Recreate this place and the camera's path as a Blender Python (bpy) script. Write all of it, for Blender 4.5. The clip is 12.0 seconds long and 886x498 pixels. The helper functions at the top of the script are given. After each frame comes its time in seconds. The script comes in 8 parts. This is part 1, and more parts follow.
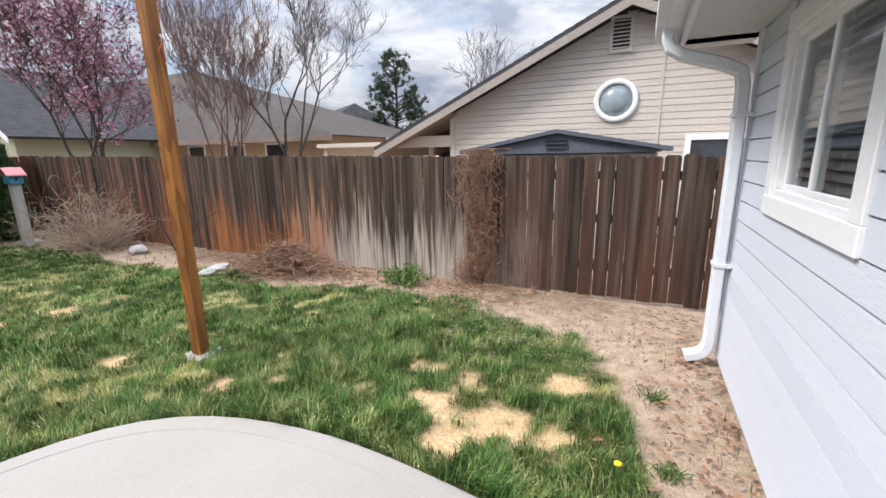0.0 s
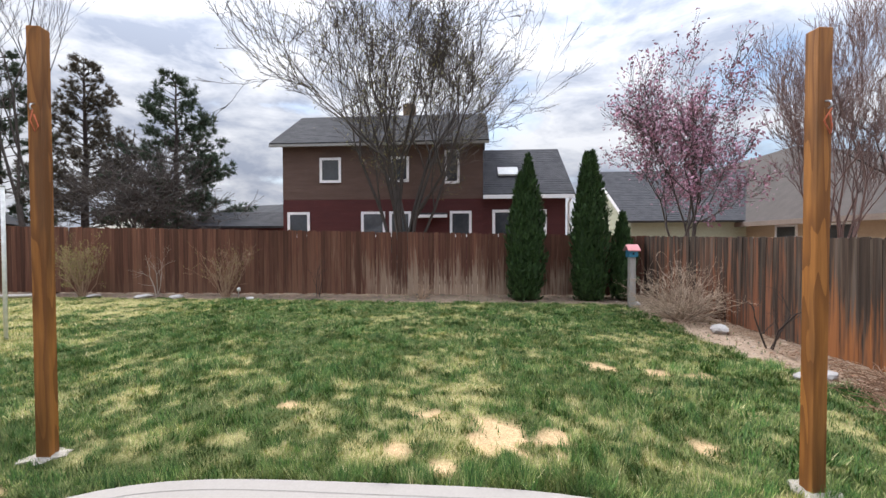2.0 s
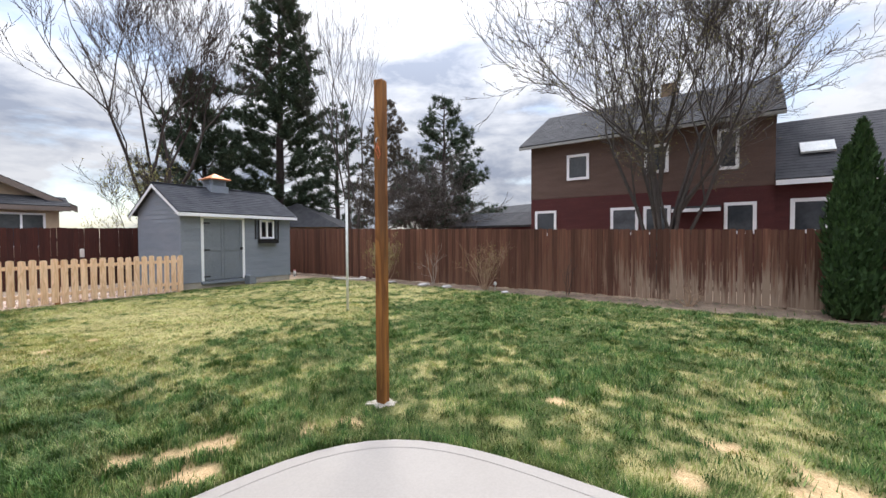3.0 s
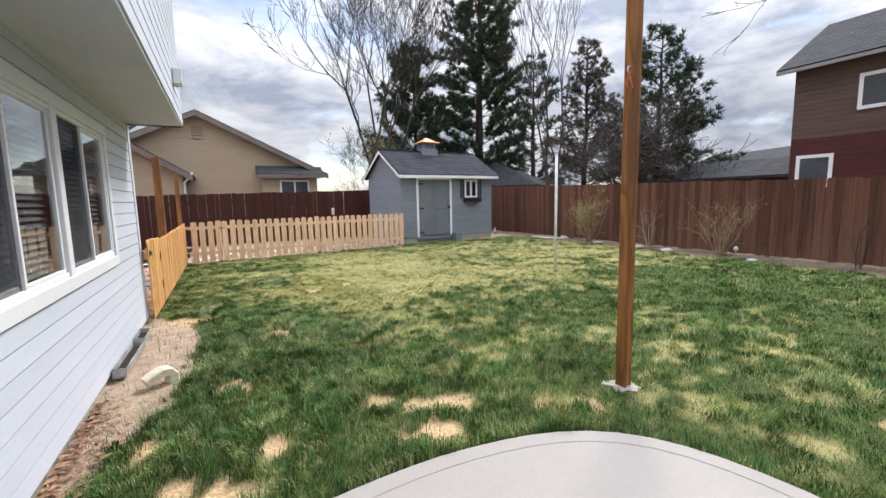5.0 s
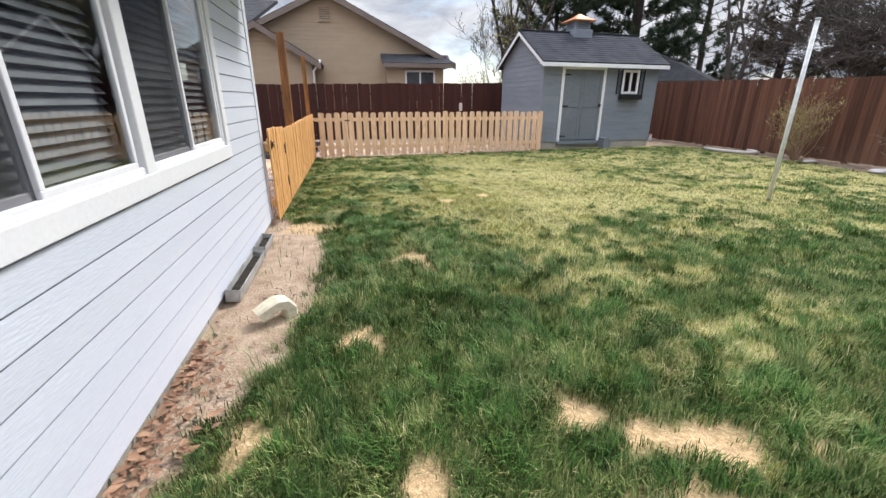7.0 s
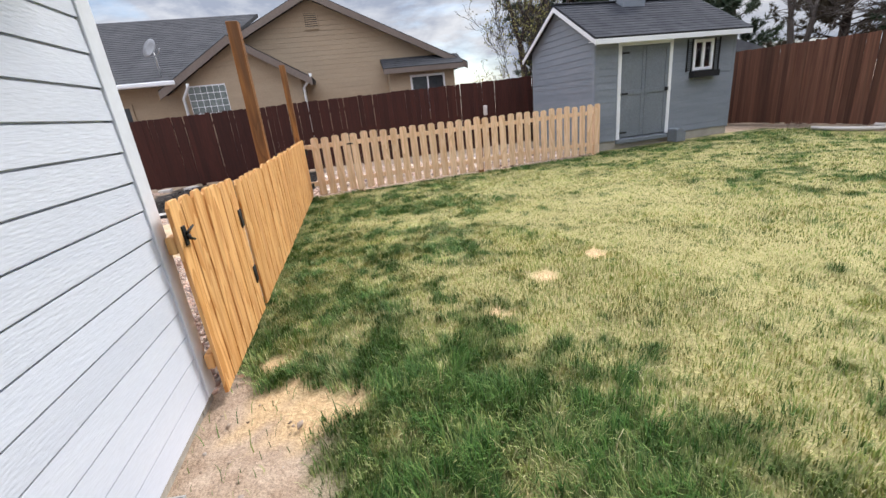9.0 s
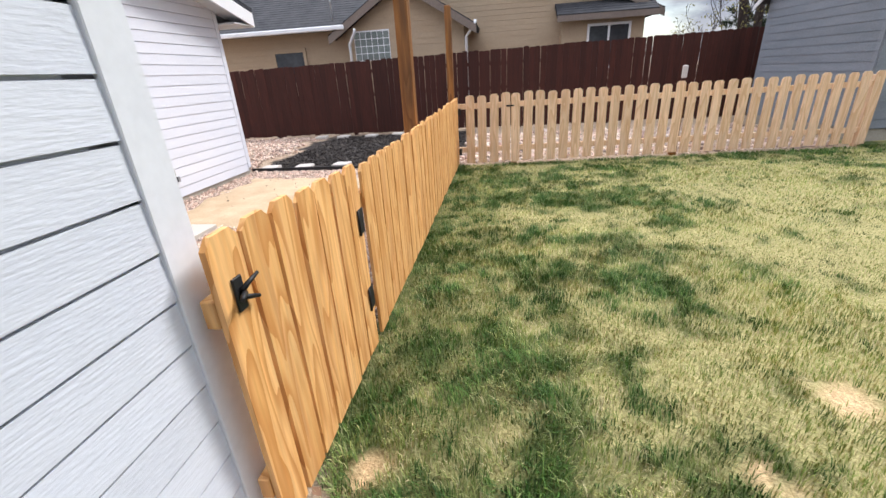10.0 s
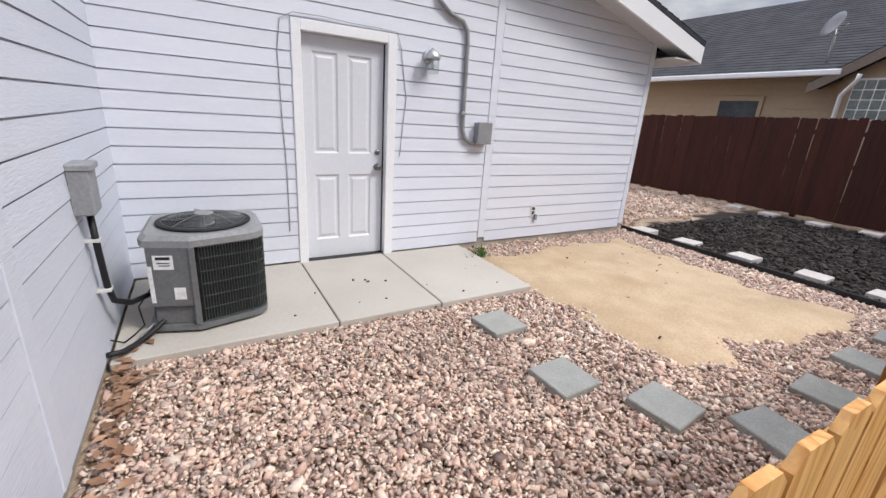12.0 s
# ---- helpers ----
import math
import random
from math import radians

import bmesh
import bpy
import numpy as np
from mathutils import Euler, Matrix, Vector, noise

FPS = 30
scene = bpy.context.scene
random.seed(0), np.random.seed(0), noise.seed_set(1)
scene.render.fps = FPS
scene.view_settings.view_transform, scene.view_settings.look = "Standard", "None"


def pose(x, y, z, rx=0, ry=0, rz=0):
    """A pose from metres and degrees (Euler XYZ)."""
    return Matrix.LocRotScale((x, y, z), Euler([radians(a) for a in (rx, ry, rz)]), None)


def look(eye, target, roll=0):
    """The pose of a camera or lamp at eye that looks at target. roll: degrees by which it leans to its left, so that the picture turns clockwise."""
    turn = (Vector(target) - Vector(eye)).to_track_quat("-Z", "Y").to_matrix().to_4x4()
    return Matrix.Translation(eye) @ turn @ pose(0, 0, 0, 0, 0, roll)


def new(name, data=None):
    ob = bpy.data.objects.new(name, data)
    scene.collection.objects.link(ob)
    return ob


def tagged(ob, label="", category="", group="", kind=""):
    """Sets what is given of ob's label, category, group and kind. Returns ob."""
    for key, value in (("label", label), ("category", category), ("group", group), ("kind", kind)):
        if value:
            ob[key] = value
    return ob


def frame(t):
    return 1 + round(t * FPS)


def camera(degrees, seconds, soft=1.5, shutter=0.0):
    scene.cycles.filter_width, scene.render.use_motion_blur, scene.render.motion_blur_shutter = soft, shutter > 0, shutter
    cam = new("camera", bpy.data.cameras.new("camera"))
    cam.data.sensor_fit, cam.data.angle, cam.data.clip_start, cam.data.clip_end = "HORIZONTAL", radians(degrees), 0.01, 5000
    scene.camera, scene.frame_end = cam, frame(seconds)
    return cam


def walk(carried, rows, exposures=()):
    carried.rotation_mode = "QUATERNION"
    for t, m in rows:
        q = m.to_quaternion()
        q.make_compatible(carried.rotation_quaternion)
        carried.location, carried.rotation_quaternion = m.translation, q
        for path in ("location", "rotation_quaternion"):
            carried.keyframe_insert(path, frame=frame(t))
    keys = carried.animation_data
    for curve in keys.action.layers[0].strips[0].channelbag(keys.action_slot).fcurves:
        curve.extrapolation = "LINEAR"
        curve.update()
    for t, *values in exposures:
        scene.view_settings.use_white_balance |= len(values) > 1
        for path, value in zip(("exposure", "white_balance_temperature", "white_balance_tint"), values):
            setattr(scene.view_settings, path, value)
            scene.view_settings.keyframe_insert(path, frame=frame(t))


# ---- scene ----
cam = camera(93.9, 12.0)
PATH = [
    (0, (0.366, 0.436, 1.538), (-0.469, 2.199, 1.096), -0.9),
    (0.5, (0.189, 0.402, 1.549), (-0.992, 1.987, 1.246), -0.7),
    (1, (-0.003, 0.407, 1.554), (-1.661, 1.52, 1.438), 0.8),
    (1.5, (-0.063, 0.368, 1.549), (-1.993, 0.891, 1.488), 0.8),
    (2, (-0.071, 0.29, 1.554), (-2.066, 0.154, 1.512), -0.2),
    (2.5, (-0.054, 0.169, 1.567), (-1.92, -0.552, 1.534), -0.5),
    (3, (-0.005, 0.019, 1.572), (-1.618, -1.162, 1.524), -0.3),
    (3.2, (0.012, -0.033, 1.576), (-1.534, -1.301, 1.521), -0.3),
    (4.8, (0.028, -0.5, 1.568), (-0.977, -2.217, 1.361), -1.4),
    (5, (-0.025, -0.582, 1.56), (-0.951, -2.339, 1.323), -1.2),
    (5.5, (-0.082, -0.828, 1.544), (-0.749, -2.682, 1.2), 0.1),
    (6, (-0.027, -1.135, 1.49), (-0.489, -3.016, 0.995), 1.3),
    (6.5, (-0.012, -1.546, 1.455), (-0.399, -3.403, 0.822), 1.1),
    (6.7, (-0.027, -1.756, 1.424), (-0.411, -3.599, 0.749), 0.9),
    (8.3, (0.08, -4.205, 1.39), (-0.368, -6.043, 0.741), -3.7),
    (8.5, (0.064, -4.474, 1.365), (-0.341, -6.331, 0.741), -5.2),
    (9, (0.013, -5.141, 1.391), (-0.331, -7.003, 0.746), -6.1),
    (9.5, (0.03, -5.785, 1.383), (0.007, -7.67, 0.713), -6.0),
    (10, (0.181, -6.437, 1.44), (0.465, -8.257, 0.662), -3.5),
    (10.5, (0.331, -6.982, 1.491), (1.128, -8.705, 0.862), -2.1),
    (11, (0.587, -7.378, 1.472), (1.927, -8.651, 0.708), 1.6),
    (11.5, (0.713, -7.657, 1.463), (2.32, -8.587, 0.719), 5.3),
    (12, (0.752, -7.915, 1.474), (2.386, -8.891, 0.858), 3.9),
]
walk(cam, [(t, look(e, a, r)) for t, e, a, r in PATH], exposures=[(0.0, 0.98), (1.5, 0.92), (3.0, 0.92), (6.0, 0.90), (8.5, 0.98), (9.5, 0.78), (10.0, 0.88), (10.5, 0.88), (11.0, 0.66), (12.0, 0.38)])

# ---- world, sun, exposure ----
SUN_EL, SUN_AZ = 48.0, 230.0
world = bpy.data.worlds.new("overcast_sky")
scene.world = world
world.use_nodes = True
wn, wl = world.node_tree.nodes, world.node_tree.links
wn.clear()


def wnode(kind, **kw):
    n = wn.new(kind)
    for k, v in kw.items():
        n.inputs[k].default_value = v
    return n


sky = wn.new("ShaderNodeTexSky")
sky.sky_type, sky.sun_disc = "NISHITA", False
sky.sun_elevation, sky.sun_rotation = radians(SUN_EL), radians(SUN_AZ)
bg_sky = wnode("ShaderNodeBackground", Strength=0.11)
wl.new(sky.outputs[0], bg_sky.inputs[0])
wcoord = wn.new("ShaderNodeTexCoord")
wmap = wn.new("ShaderNodeMapping")
wmap.inputs["Scale"].default_value = (1.0, 1.0, 2.6)
wl.new(wcoord.outputs["Generated"], wmap.inputs[0])
cloud_a = wnode("ShaderNodeTexNoise", Scale=2.3, Detail=8.0, Roughness=0.58, Distortion=0.25)
cloud_b = wnode("ShaderNodeTexNoise", Scale=4.4, Detail=7.0, Roughness=0.6, Distortion=0.3)
wl.new(wmap.outputs[0], cloud_a.inputs[0])
wl.new(wmap.outputs[0], cloud_b.inputs[0])
ramp_a = wn.new("ShaderNodeValToRGB")
ramp_a.color_ramp.elements[0].position, ramp_a.color_ramp.elements[1].position = 0.30, 0.46
wl.new(cloud_a.outputs[0], ramp_a.inputs[0])
ramp_b = wn.new("ShaderNodeValToRGB")
ramp_b.color_ramp.elements[0].position, ramp_b.color_ramp.elements[1].position = 0.37, 0.61
ramp_b.color_ramp.elements[0].color = (0.40, 0.45, 0.57, 1)
ramp_b.color_ramp.elements[1].color = (0.88, 0.90, 0.96, 1)
wl.new(cloud_b.outputs[0], ramp_b.inputs[0])
bg_cloud = wnode("ShaderNodeBackground", Strength=0.93)
wl.new(ramp_b.outputs[0], bg_cloud.inputs[0])
# an overcast sky is brighter towards the zenith than at the horizon
wsep = wn.new("ShaderNodeSeparateXYZ")
wl.new(wcoord.outputs["Generated"], wsep.inputs[0])
wpow = wn.new("ShaderNodeMath")
wpow.operation = "MULTIPLY"
wl.new(wsep.outputs["Z"], wpow.inputs[0])
wl.new(wsep.outputs["Z"], wpow.inputs[1])
wgrad = wn.new("ShaderNodeMath")
wgrad.operation = "MULTIPLY_ADD"
wgrad.inputs[1].default_value, wgrad.inputs[2].default_value = 2.4, 0.44
wl.new(wpow.outputs[0], wgrad.inputs[0])
wl.new(wgrad.outputs[0], bg_cloud.inputs["Strength"])
wmix = wn.new("ShaderNodeMixShader")
wl.new(ramp_a.outputs[0], wmix.inputs[0])
wl.new(bg_sky.outputs[0], wmix.inputs[1])
wl.new(bg_cloud.outputs[0], wmix.inputs[2])
wout = wn.new("ShaderNodeOutputWorld")
wl.new(wmix.outputs[0], wout.inputs[0])

sun = new("sun", bpy.data.lights.new("sun", "SUN"))
sun.data.energy, sun.data.angle, sun.data.color = 2.1, radians(14), (1.0, 0.965, 0.92)
_az, _el = radians(SUN_AZ), radians(SUN_EL)
sun.matrix_world = look((0, 0, 20), (-math.sin(_az) * math.cos(_el), -math.cos(_az) * math.cos(_el), 20 - math.sin(_el)))

# ---- materials ----


def material(name, a, b, scale=6.0, rough=0.8, bump=0.15, stretch=(1, 1, 1), fine=60.0, vary=0.12, metal=0.0,
             contrast=0.5, island=False, spec=0.3, bump_dist=0.004, third=None, third_scale=0.6, third_amount=0.5):
    """Two tones mixed by large noise, broken up by fine noise, with a tone of its own for each object or island."""
    m = bpy.data.materials.new(name)
    m.use_nodes = True
    nt = m.node_tree
    bsdf = nt.nodes["Principled BSDF"]
    geo = nt.nodes.new("ShaderNodeNewGeometry")
    mp = nt.nodes.new("ShaderNodeMapping")
    mp.inputs["Scale"].default_value = stretch
    nt.links.new(geo.outputs["Position"], mp.inputs[0])
    if vary and not island:
        info = nt.nodes.new("ShaderNodeObjectInfo")
        rnd = info.outputs["Random"]
    else:
        rnd = geo.outputs["Random Per Island"]
    shift = nt.nodes.new("ShaderNodeVectorMath")
    shift.operation = "ADD"
    sc = nt.nodes.new("ShaderNodeVectorMath")
    sc.operation = "SCALE"
    sc.inputs[0].default_value = (7.3, 5.1, 3.7)
    nt.links.new(rnd, sc.inputs["Scale"])
    nt.links.new(mp.outputs[0], shift.inputs[0])
    nt.links.new(sc.outputs[0], shift.inputs[1])
    n1 = nt.nodes.new("ShaderNodeTexNoise")
    n1.inputs["Scale"].default_value, n1.inputs["Detail"].default_value = scale, 6.0
    n2 = nt.nodes.new("ShaderNodeTexNoise")
    n2.inputs["Scale"].default_value, n2.inputs["Detail"].default_value = fine, 4.0
    for n in (n1, n2):
        nt.links.new(shift.outputs[0], n.inputs["Vector"])
    r1 = nt.nodes.new("ShaderNodeMapRange")
    r1.inputs["From Min"].default_value, r1.inputs["From Max"].default_value = 0.5 - 0.5 * (1 - contrast), 0.5 + 0.5 * (1 - contrast)
    nt.links.new(n1.outputs[0], r1.inputs["Value"])
    mix = nt.nodes.new("ShaderNodeMix")
    mix.data_type = "RGBA"
    mix.inputs["A"].default_value, mix.inputs["B"].default_value = (*a, 1), (*b, 1)
    nt.links.new(r1.outputs[0], mix.inputs["Factor"])
    col = mix.outputs["Result"]
    if third:
        n3 = nt.nodes.new("ShaderNodeTexNoise")
        n3.inputs["Scale"].default_value, n3.inputs["Detail"].default_value = third_scale, 5.0
        nt.links.new(shift.outputs[0], n3.inputs["Vector"])
        r3 = nt.nodes.new("ShaderNodeMapRange")
        r3.inputs["From Min"].default_value, r3.inputs["From Max"].default_value = 0.48, 0.66
        r3.inputs["To Max"].default_value = third_amount
        nt.links.new(n3.outputs[0], r3.inputs["Value"])
        mix3 = nt.nodes.new("ShaderNodeMix")
        mix3.data_type = "RGBA"
        mix3.inputs["B"].default_value = (*third, 1)
        nt.links.new(r3.outputs[0], mix3.inputs["Factor"])
        nt.links.new(col, mix3.inputs["A"])
        col = mix3.outputs["Result"]
    hsv = nt.nodes.new("ShaderNodeHueSaturation")
    rv = nt.nodes.new("ShaderNodeMapRange")
    rv.inputs["To Min"].default_value, rv.inputs["To Max"].default_value = 1 - vary, 1 + vary
    nt.links.new(rnd, rv.inputs["Value"])
    rf = nt.nodes.new("ShaderNodeMapRange")
    rf.inputs["From Min"].default_value, rf.inputs["From Max"].default_value = 0.3, 0.7
    rf.inputs["To Min"].default_value, rf.inputs["To Max"].default_value = 0.86, 1.12
    nt.links.new(n2.outputs[0], rf.inputs["Value"])
    mul = nt.nodes.new("ShaderNodeMath")
    mul.operation = "MULTIPLY"
    nt.links.new(rv.outputs[0], mul.inputs[0])
    nt.links.new(rf.outputs[0], mul.inputs[1])
    nt.links.new(mul.outputs[0], hsv.inputs["Value"])
    nt.links.new(col, hsv.inputs["Color"])
    nt.links.new(hsv.outputs[0], bsdf.inputs["Base Color"])
    bsdf.inputs["Roughness"].default_value, bsdf.inputs["Metallic"].default_value = rough, metal
    bsdf.inputs["Specular IOR Level"].default_value = spec
    if bump:
        bp = nt.nodes.new("ShaderNodeBump")
        bp.inputs["Strength"].default_value, bp.inputs["Distance"].default_value = bump, bump_dist
        nt.links.new(n2.outputs[0], bp.inputs["Height"])
        nt.links.new(bp.outputs[0], bsdf.inputs["Normal"])
    return m


def glass_material(name, tint=(0.9, 0.95, 0.95), rough=0.0):
    m = bpy.data.materials.new(name)
    m.use_nodes = True
    nt = m.node_tree
    nt.nodes.remove(nt.nodes["Principled BSDF"])
    gl = nt.nodes.new("ShaderNodeBsdfGlossy")
    gl.inputs["Roughness"].default_value = rough
    tr = nt.nodes.new("ShaderNodeBsdfTransparent")
    tr.inputs["Color"].default_value = (*tint, 1)
    # gloss rises towards grazing angles, the same on both faces of the pane
    lw = nt.nodes.new("ShaderNodeLayerWeight")
    lw.inputs["Blend"].default_value = 0.5
    power = nt.nodes.new("ShaderNodeMath")
    power.operation = "POWER"
    power.inputs[1].default_value = 4.0
    nt.links.new(lw.outputs["Facing"], power.inputs[0])
    gloss = nt.nodes.new("ShaderNodeMath")
    gloss.operation = "MULTIPLY_ADD"
    gloss.inputs[1].default_value, gloss.inputs[2].default_value = 0.8, 0.06
    nt.links.new(power.outputs[0], gloss.inputs[0])
    mx = nt.nodes.new("ShaderNodeMixShader")
    nt.links.new(gloss.outputs[0], mx.inputs[0])
    nt.links.new(tr.outputs[0], mx.inputs[1])
    nt.links.new(gl.outputs[0], mx.inputs[2])
    nt.links.new(mx.outputs[0], nt.nodes["Material Output"].inputs[0])
    return m



def add_grain(m, dark, lines=9.0, amount=0.7, knots=True):
    """Long wavy growth lines along the height of a board, closing round a knot here and there."""
    nt = m.node_tree
    bsdf = nt.nodes["Principled BSDF"]
    hsv = next(n for n in nt.nodes if n.type == "HUE_SAT")
    shift = next(n for n in nt.nodes if n.type == "VECT_MATH" and n.operation == "ADD")
    info = next(n for n in nt.nodes if n.type == "OBJECT_INFO")
    tc = nt.nodes.new("ShaderNodeTexCoord")
    mp = nt.nodes.new("ShaderNodeMapping")
    mp.inputs["Scale"].default_value = (7.0, 7.0, 0.85)
    add = nt.nodes.new("ShaderNodeVectorMath")
    add.operation = "ADD"
    sc = nt.nodes.new("ShaderNodeVectorMath")
    sc.operation = "SCALE"
    sc.inputs[0].default_value = (31.0, 17.0, 43.0)
    nt.links.new(info.outputs["Random"], sc.inputs["Scale"])
    nt.links.new(tc.outputs["Object"], mp.inputs[0])
    nt.links.new(mp.outputs[0], add.inputs[0])
    nt.links.new(sc.outputs[0], add.inputs[1])
    ns = nt.nodes.new("ShaderNodeTexNoise")
    ns.inputs["Scale"].default_value, ns.inputs["Detail"].default_value, ns.inputs["Distortion"].default_value = 0.8, 2.0, 0.3
    nt.links.new(add.outputs[0], ns.inputs["Vector"])
    mul = nt.nodes.new("ShaderNodeMath")
    mul.operation = "MULTIPLY"
    mul.inputs[1].default_value = lines
    nt.links.new(ns.outputs[0], mul.inputs[0])
    fr = nt.nodes.new("ShaderNodeMath")
    fr.operation = "FRACT"
    nt.links.new(mul.outputs[0], fr.inputs[0])
    rp = nt.nodes.new("ShaderNodeMapRange")
    rp.interpolation_type = "SMOOTHSTEP"
    rp.inputs["From Min"].default_value, rp.inputs["From Max"].default_value, rp.inputs["To Max"].default_value = 0.35, 1.0, amount
    nt.links.new(fr.outputs[0], rp.inputs["Value"])
    mix = nt.nodes.new("ShaderNodeMix")
    mix.data_type = "RGBA"
    mix.inputs["B"].default_value = (*dark, 1)
    nt.links.new(rp.outputs[0], mix.inputs["Factor"])
    nt.links.new(hsv.outputs[0], mix.inputs["A"])
    nt.links.new(mix.outputs["Result"], bsdf.inputs["Base Color"])
    return m


WOODGRAIN_Z = (14, 14, 1.1)
siding_paint = material("siding_paint", (0.575, 0.61, 0.695), (0.615, 0.645, 0.715), 1.2, 0.55, 0.45, (1, 1, 7), 18, 0.03, bump_dist=0.004)
garage_paint = material("garage_paint", (0.65, 0.675, 0.76), (0.69, 0.71, 0.785), 1.4, 0.55, 0.15, (1, 1, 7), 22, 0.025, bump_dist=0.003)
white_paint = material("white_paint", (0.76, 0.77, 0.80), (0.80, 0.80, 0.82), 3, 0.45, 0.05, (1, 1, 1), 45, 0.02)
trim_paint = material("trim_paint", (0.64, 0.67, 0.73), (0.69, 0.71, 0.76), 2, 0.5, 0.12, (1, 1, 1), 30, 0.02)
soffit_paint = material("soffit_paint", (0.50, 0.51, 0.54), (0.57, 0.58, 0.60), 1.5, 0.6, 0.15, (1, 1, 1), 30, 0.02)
concrete = material("concrete", (0.43, 0.395, 0.35), (0.50, 0.465, 0.42), 1.5, 0.85, 0.25, (1, 1, 1), 70, 0.02, third=(0.42, 0.39, 0.35), third_amount=0.35)
patio_concrete = material("patio_concrete", (0.285, 0.262, 0.242), (0.32, 0.295, 0.275), 1.2, 0.85, 0.06, (1, 1, 1), 60, 0.0, third=(0.295, 0.272, 0.252), third_amount=0.35)
foundation = material("foundation_concrete", (0.29, 0.265, 0.23), (0.42, 0.39, 0.34), 3, 0.9, 0.4, (1, 1, 1), 50, 0.03)
cedar_new = material("new_cedar", (0.66, 0.34, 0.11), (0.76, 0.46, 0.20), 2.4, 0.65, 0.25, WOODGRAIN_Z, 4.5, 0.10, third=(0.46, 0.20, 0.08), third_scale=1.4, third_amount=0.45)
pine_new = material("pale_pine", (0.77, 0.51, 0.32), (0.83, 0.61, 0.42), 2.4, 0.65, 0.25, WOODGRAIN_Z, 4.5, 0.07, third=(0.60, 0.36, 0.20), third_scale=1.2, third_amount=0.35)
add_grain(cedar_new, (0.47, 0.19, 0.045), 11.0, 0.75)
add_grain(pine_new, (0.56, 0.31, 0.15), 9.0, 0.55)
post_wood = material("stained_post", (0.25, 0.098, 0.022), (0.34, 0.145, 0.04), 1.6, 0.6, 0.35, WOODGRAIN_Z, 5, 0.06, third=(0.12, 0.055, 0.022), third_scale=0.7, third_amount=0.85)
add_grain(post_wood, (0.12, 0.045, 0.012), 7.0, 0.7)
fence_red = material("red_stained_cedar", (0.032, 0.0085, 0.0058), (0.058, 0.0145, 0.009), 2, 0.7, 0.35, WOODGRAIN_Z, 4.5, 0.2)
shed_paint = material("shed_grey_paint", (0.19, 0.213, 0.25), (0.235, 0.255, 0.292), 1.5, 0.55, 0.4, (1, 1, 6), 24, 0.05)
shed_door_paint = material("shed_door_paint", (0.15, 0.168, 0.192), (0.185, 0.203, 0.226), 1.5, 0.55, 0.2, (1, 1, 1), 30, 0.03)
shingle_dark = material("charcoal_shingle", (0.035, 0.037, 0.045), (0.06, 0.062, 0.07), 3, 0.95, 0.6, (1, 1, 1), 60, 0.2, island=True, spec=0.08)
shingle_grey = material("grey_shingle", (0.045, 0.046, 0.052), (0.075, 0.075, 0.08), 2.5, 0.95, 0.5, (1, 1, 1), 30, 0.15, island=True, spec=0.08)
shingle_brown = material("brown_shingle", (0.075, 0.066, 0.063), (0.105, 0.093, 0.088), 2.5, 0.9, 0.5, (1, 1, 1), 30, 0.15, island=True, spec=0.08)
black_metal = material("black_metal", (0.012, 0.012, 0.013), (0.02, 0.02, 0.022), 8, 0.5, 0.1, (1, 1, 1), 60, 0.05)
# Near-black stands in for shade inside the rooms and porch recess.
recess_shade = material("painted_recess_shade", (0.03, 0.03, 0.032), (0.05, 0.05, 0.05), 1, 0.9, 0.0, (1, 1, 1), 10, 0.0)
# Slat grey is darkened to carry the shade behind the glass.
shaded_slat = material("shaded_blind_grey", (0.20, 0.20, 0.205), (0.26, 0.26, 0.26), 2, 0.6, 0.0, (1, 1, 1), 10, 0.05)
curtain_cloth = material("curtain", (0.30, 0.27, 0.22), (0.40, 0.36, 0.30), 2, 0.9, 0.1, (6, 6, 0.4), 10, 0.05)
pane_glass = glass_material("window_glass", (0.86, 0.89, 0.90))
tan_paint = material("tan_siding", (0.41, 0.31, 0.215), (0.455, 0.35, 0.245), 1, 0.7, 0.2, (1, 1, 5), 20, 0.03)
beige_paint = material("beige_siding", (0.50, 0.455, 0.41), (0.56, 0.51, 0.46), 1, 0.7, 0.2, (1, 1, 5), 20, 0.03)
brown_trim = material("brown_trim", (0.17, 0.135, 0.115), (0.22, 0.175, 0.15), 1, 0.7, 0.2, (1, 1, 1), 20, 0.03)
red_paint = material("red_siding", (0.065, 0.018, 0.018), (0.09, 0.025, 0.024), 1, 0.75, 0.2, (1, 1, 5), 20, 0.05)
green_paint = material("pale_green_siding", (0.34, 0.36, 0.27), (0.40, 0.42, 0.32), 1, 0.75, 0.2, (1, 1, 5), 20, 0.05)
brick_brown = material("brown_wall", (0.15, 0.105, 0.07), (0.24, 0.17, 0.11), 7, 0.85, 0.3, (1, 1, 2), 30, 0.05)
pvc_white = material("aged_white_plastic", (0.56, 0.57, 0.56), (0.66, 0.66, 0.64), 3, 0.45, 0.1, (1, 1, 1), 20, 0.05)
galvanised = material("galvanised_steel", (0.45, 0.46, 0.48), (0.55, 0.56, 0.58), 8, 0.4, 0.1, (1, 1, 1), 60, 0.03, metal=0.7)
conduit_grey = material("grey_plastic", (0.23, 0.235, 0.25), (0.29, 0.295, 0.31), 6, 0.5, 0.1, (1, 1, 1), 60, 0.03)
paver_grey = material("paver_grey", (0.27, 0.275, 0.255), (0.35, 0.345, 0.32), 8, 0.9, 0.5, (1, 1, 1), 90, 0.12)
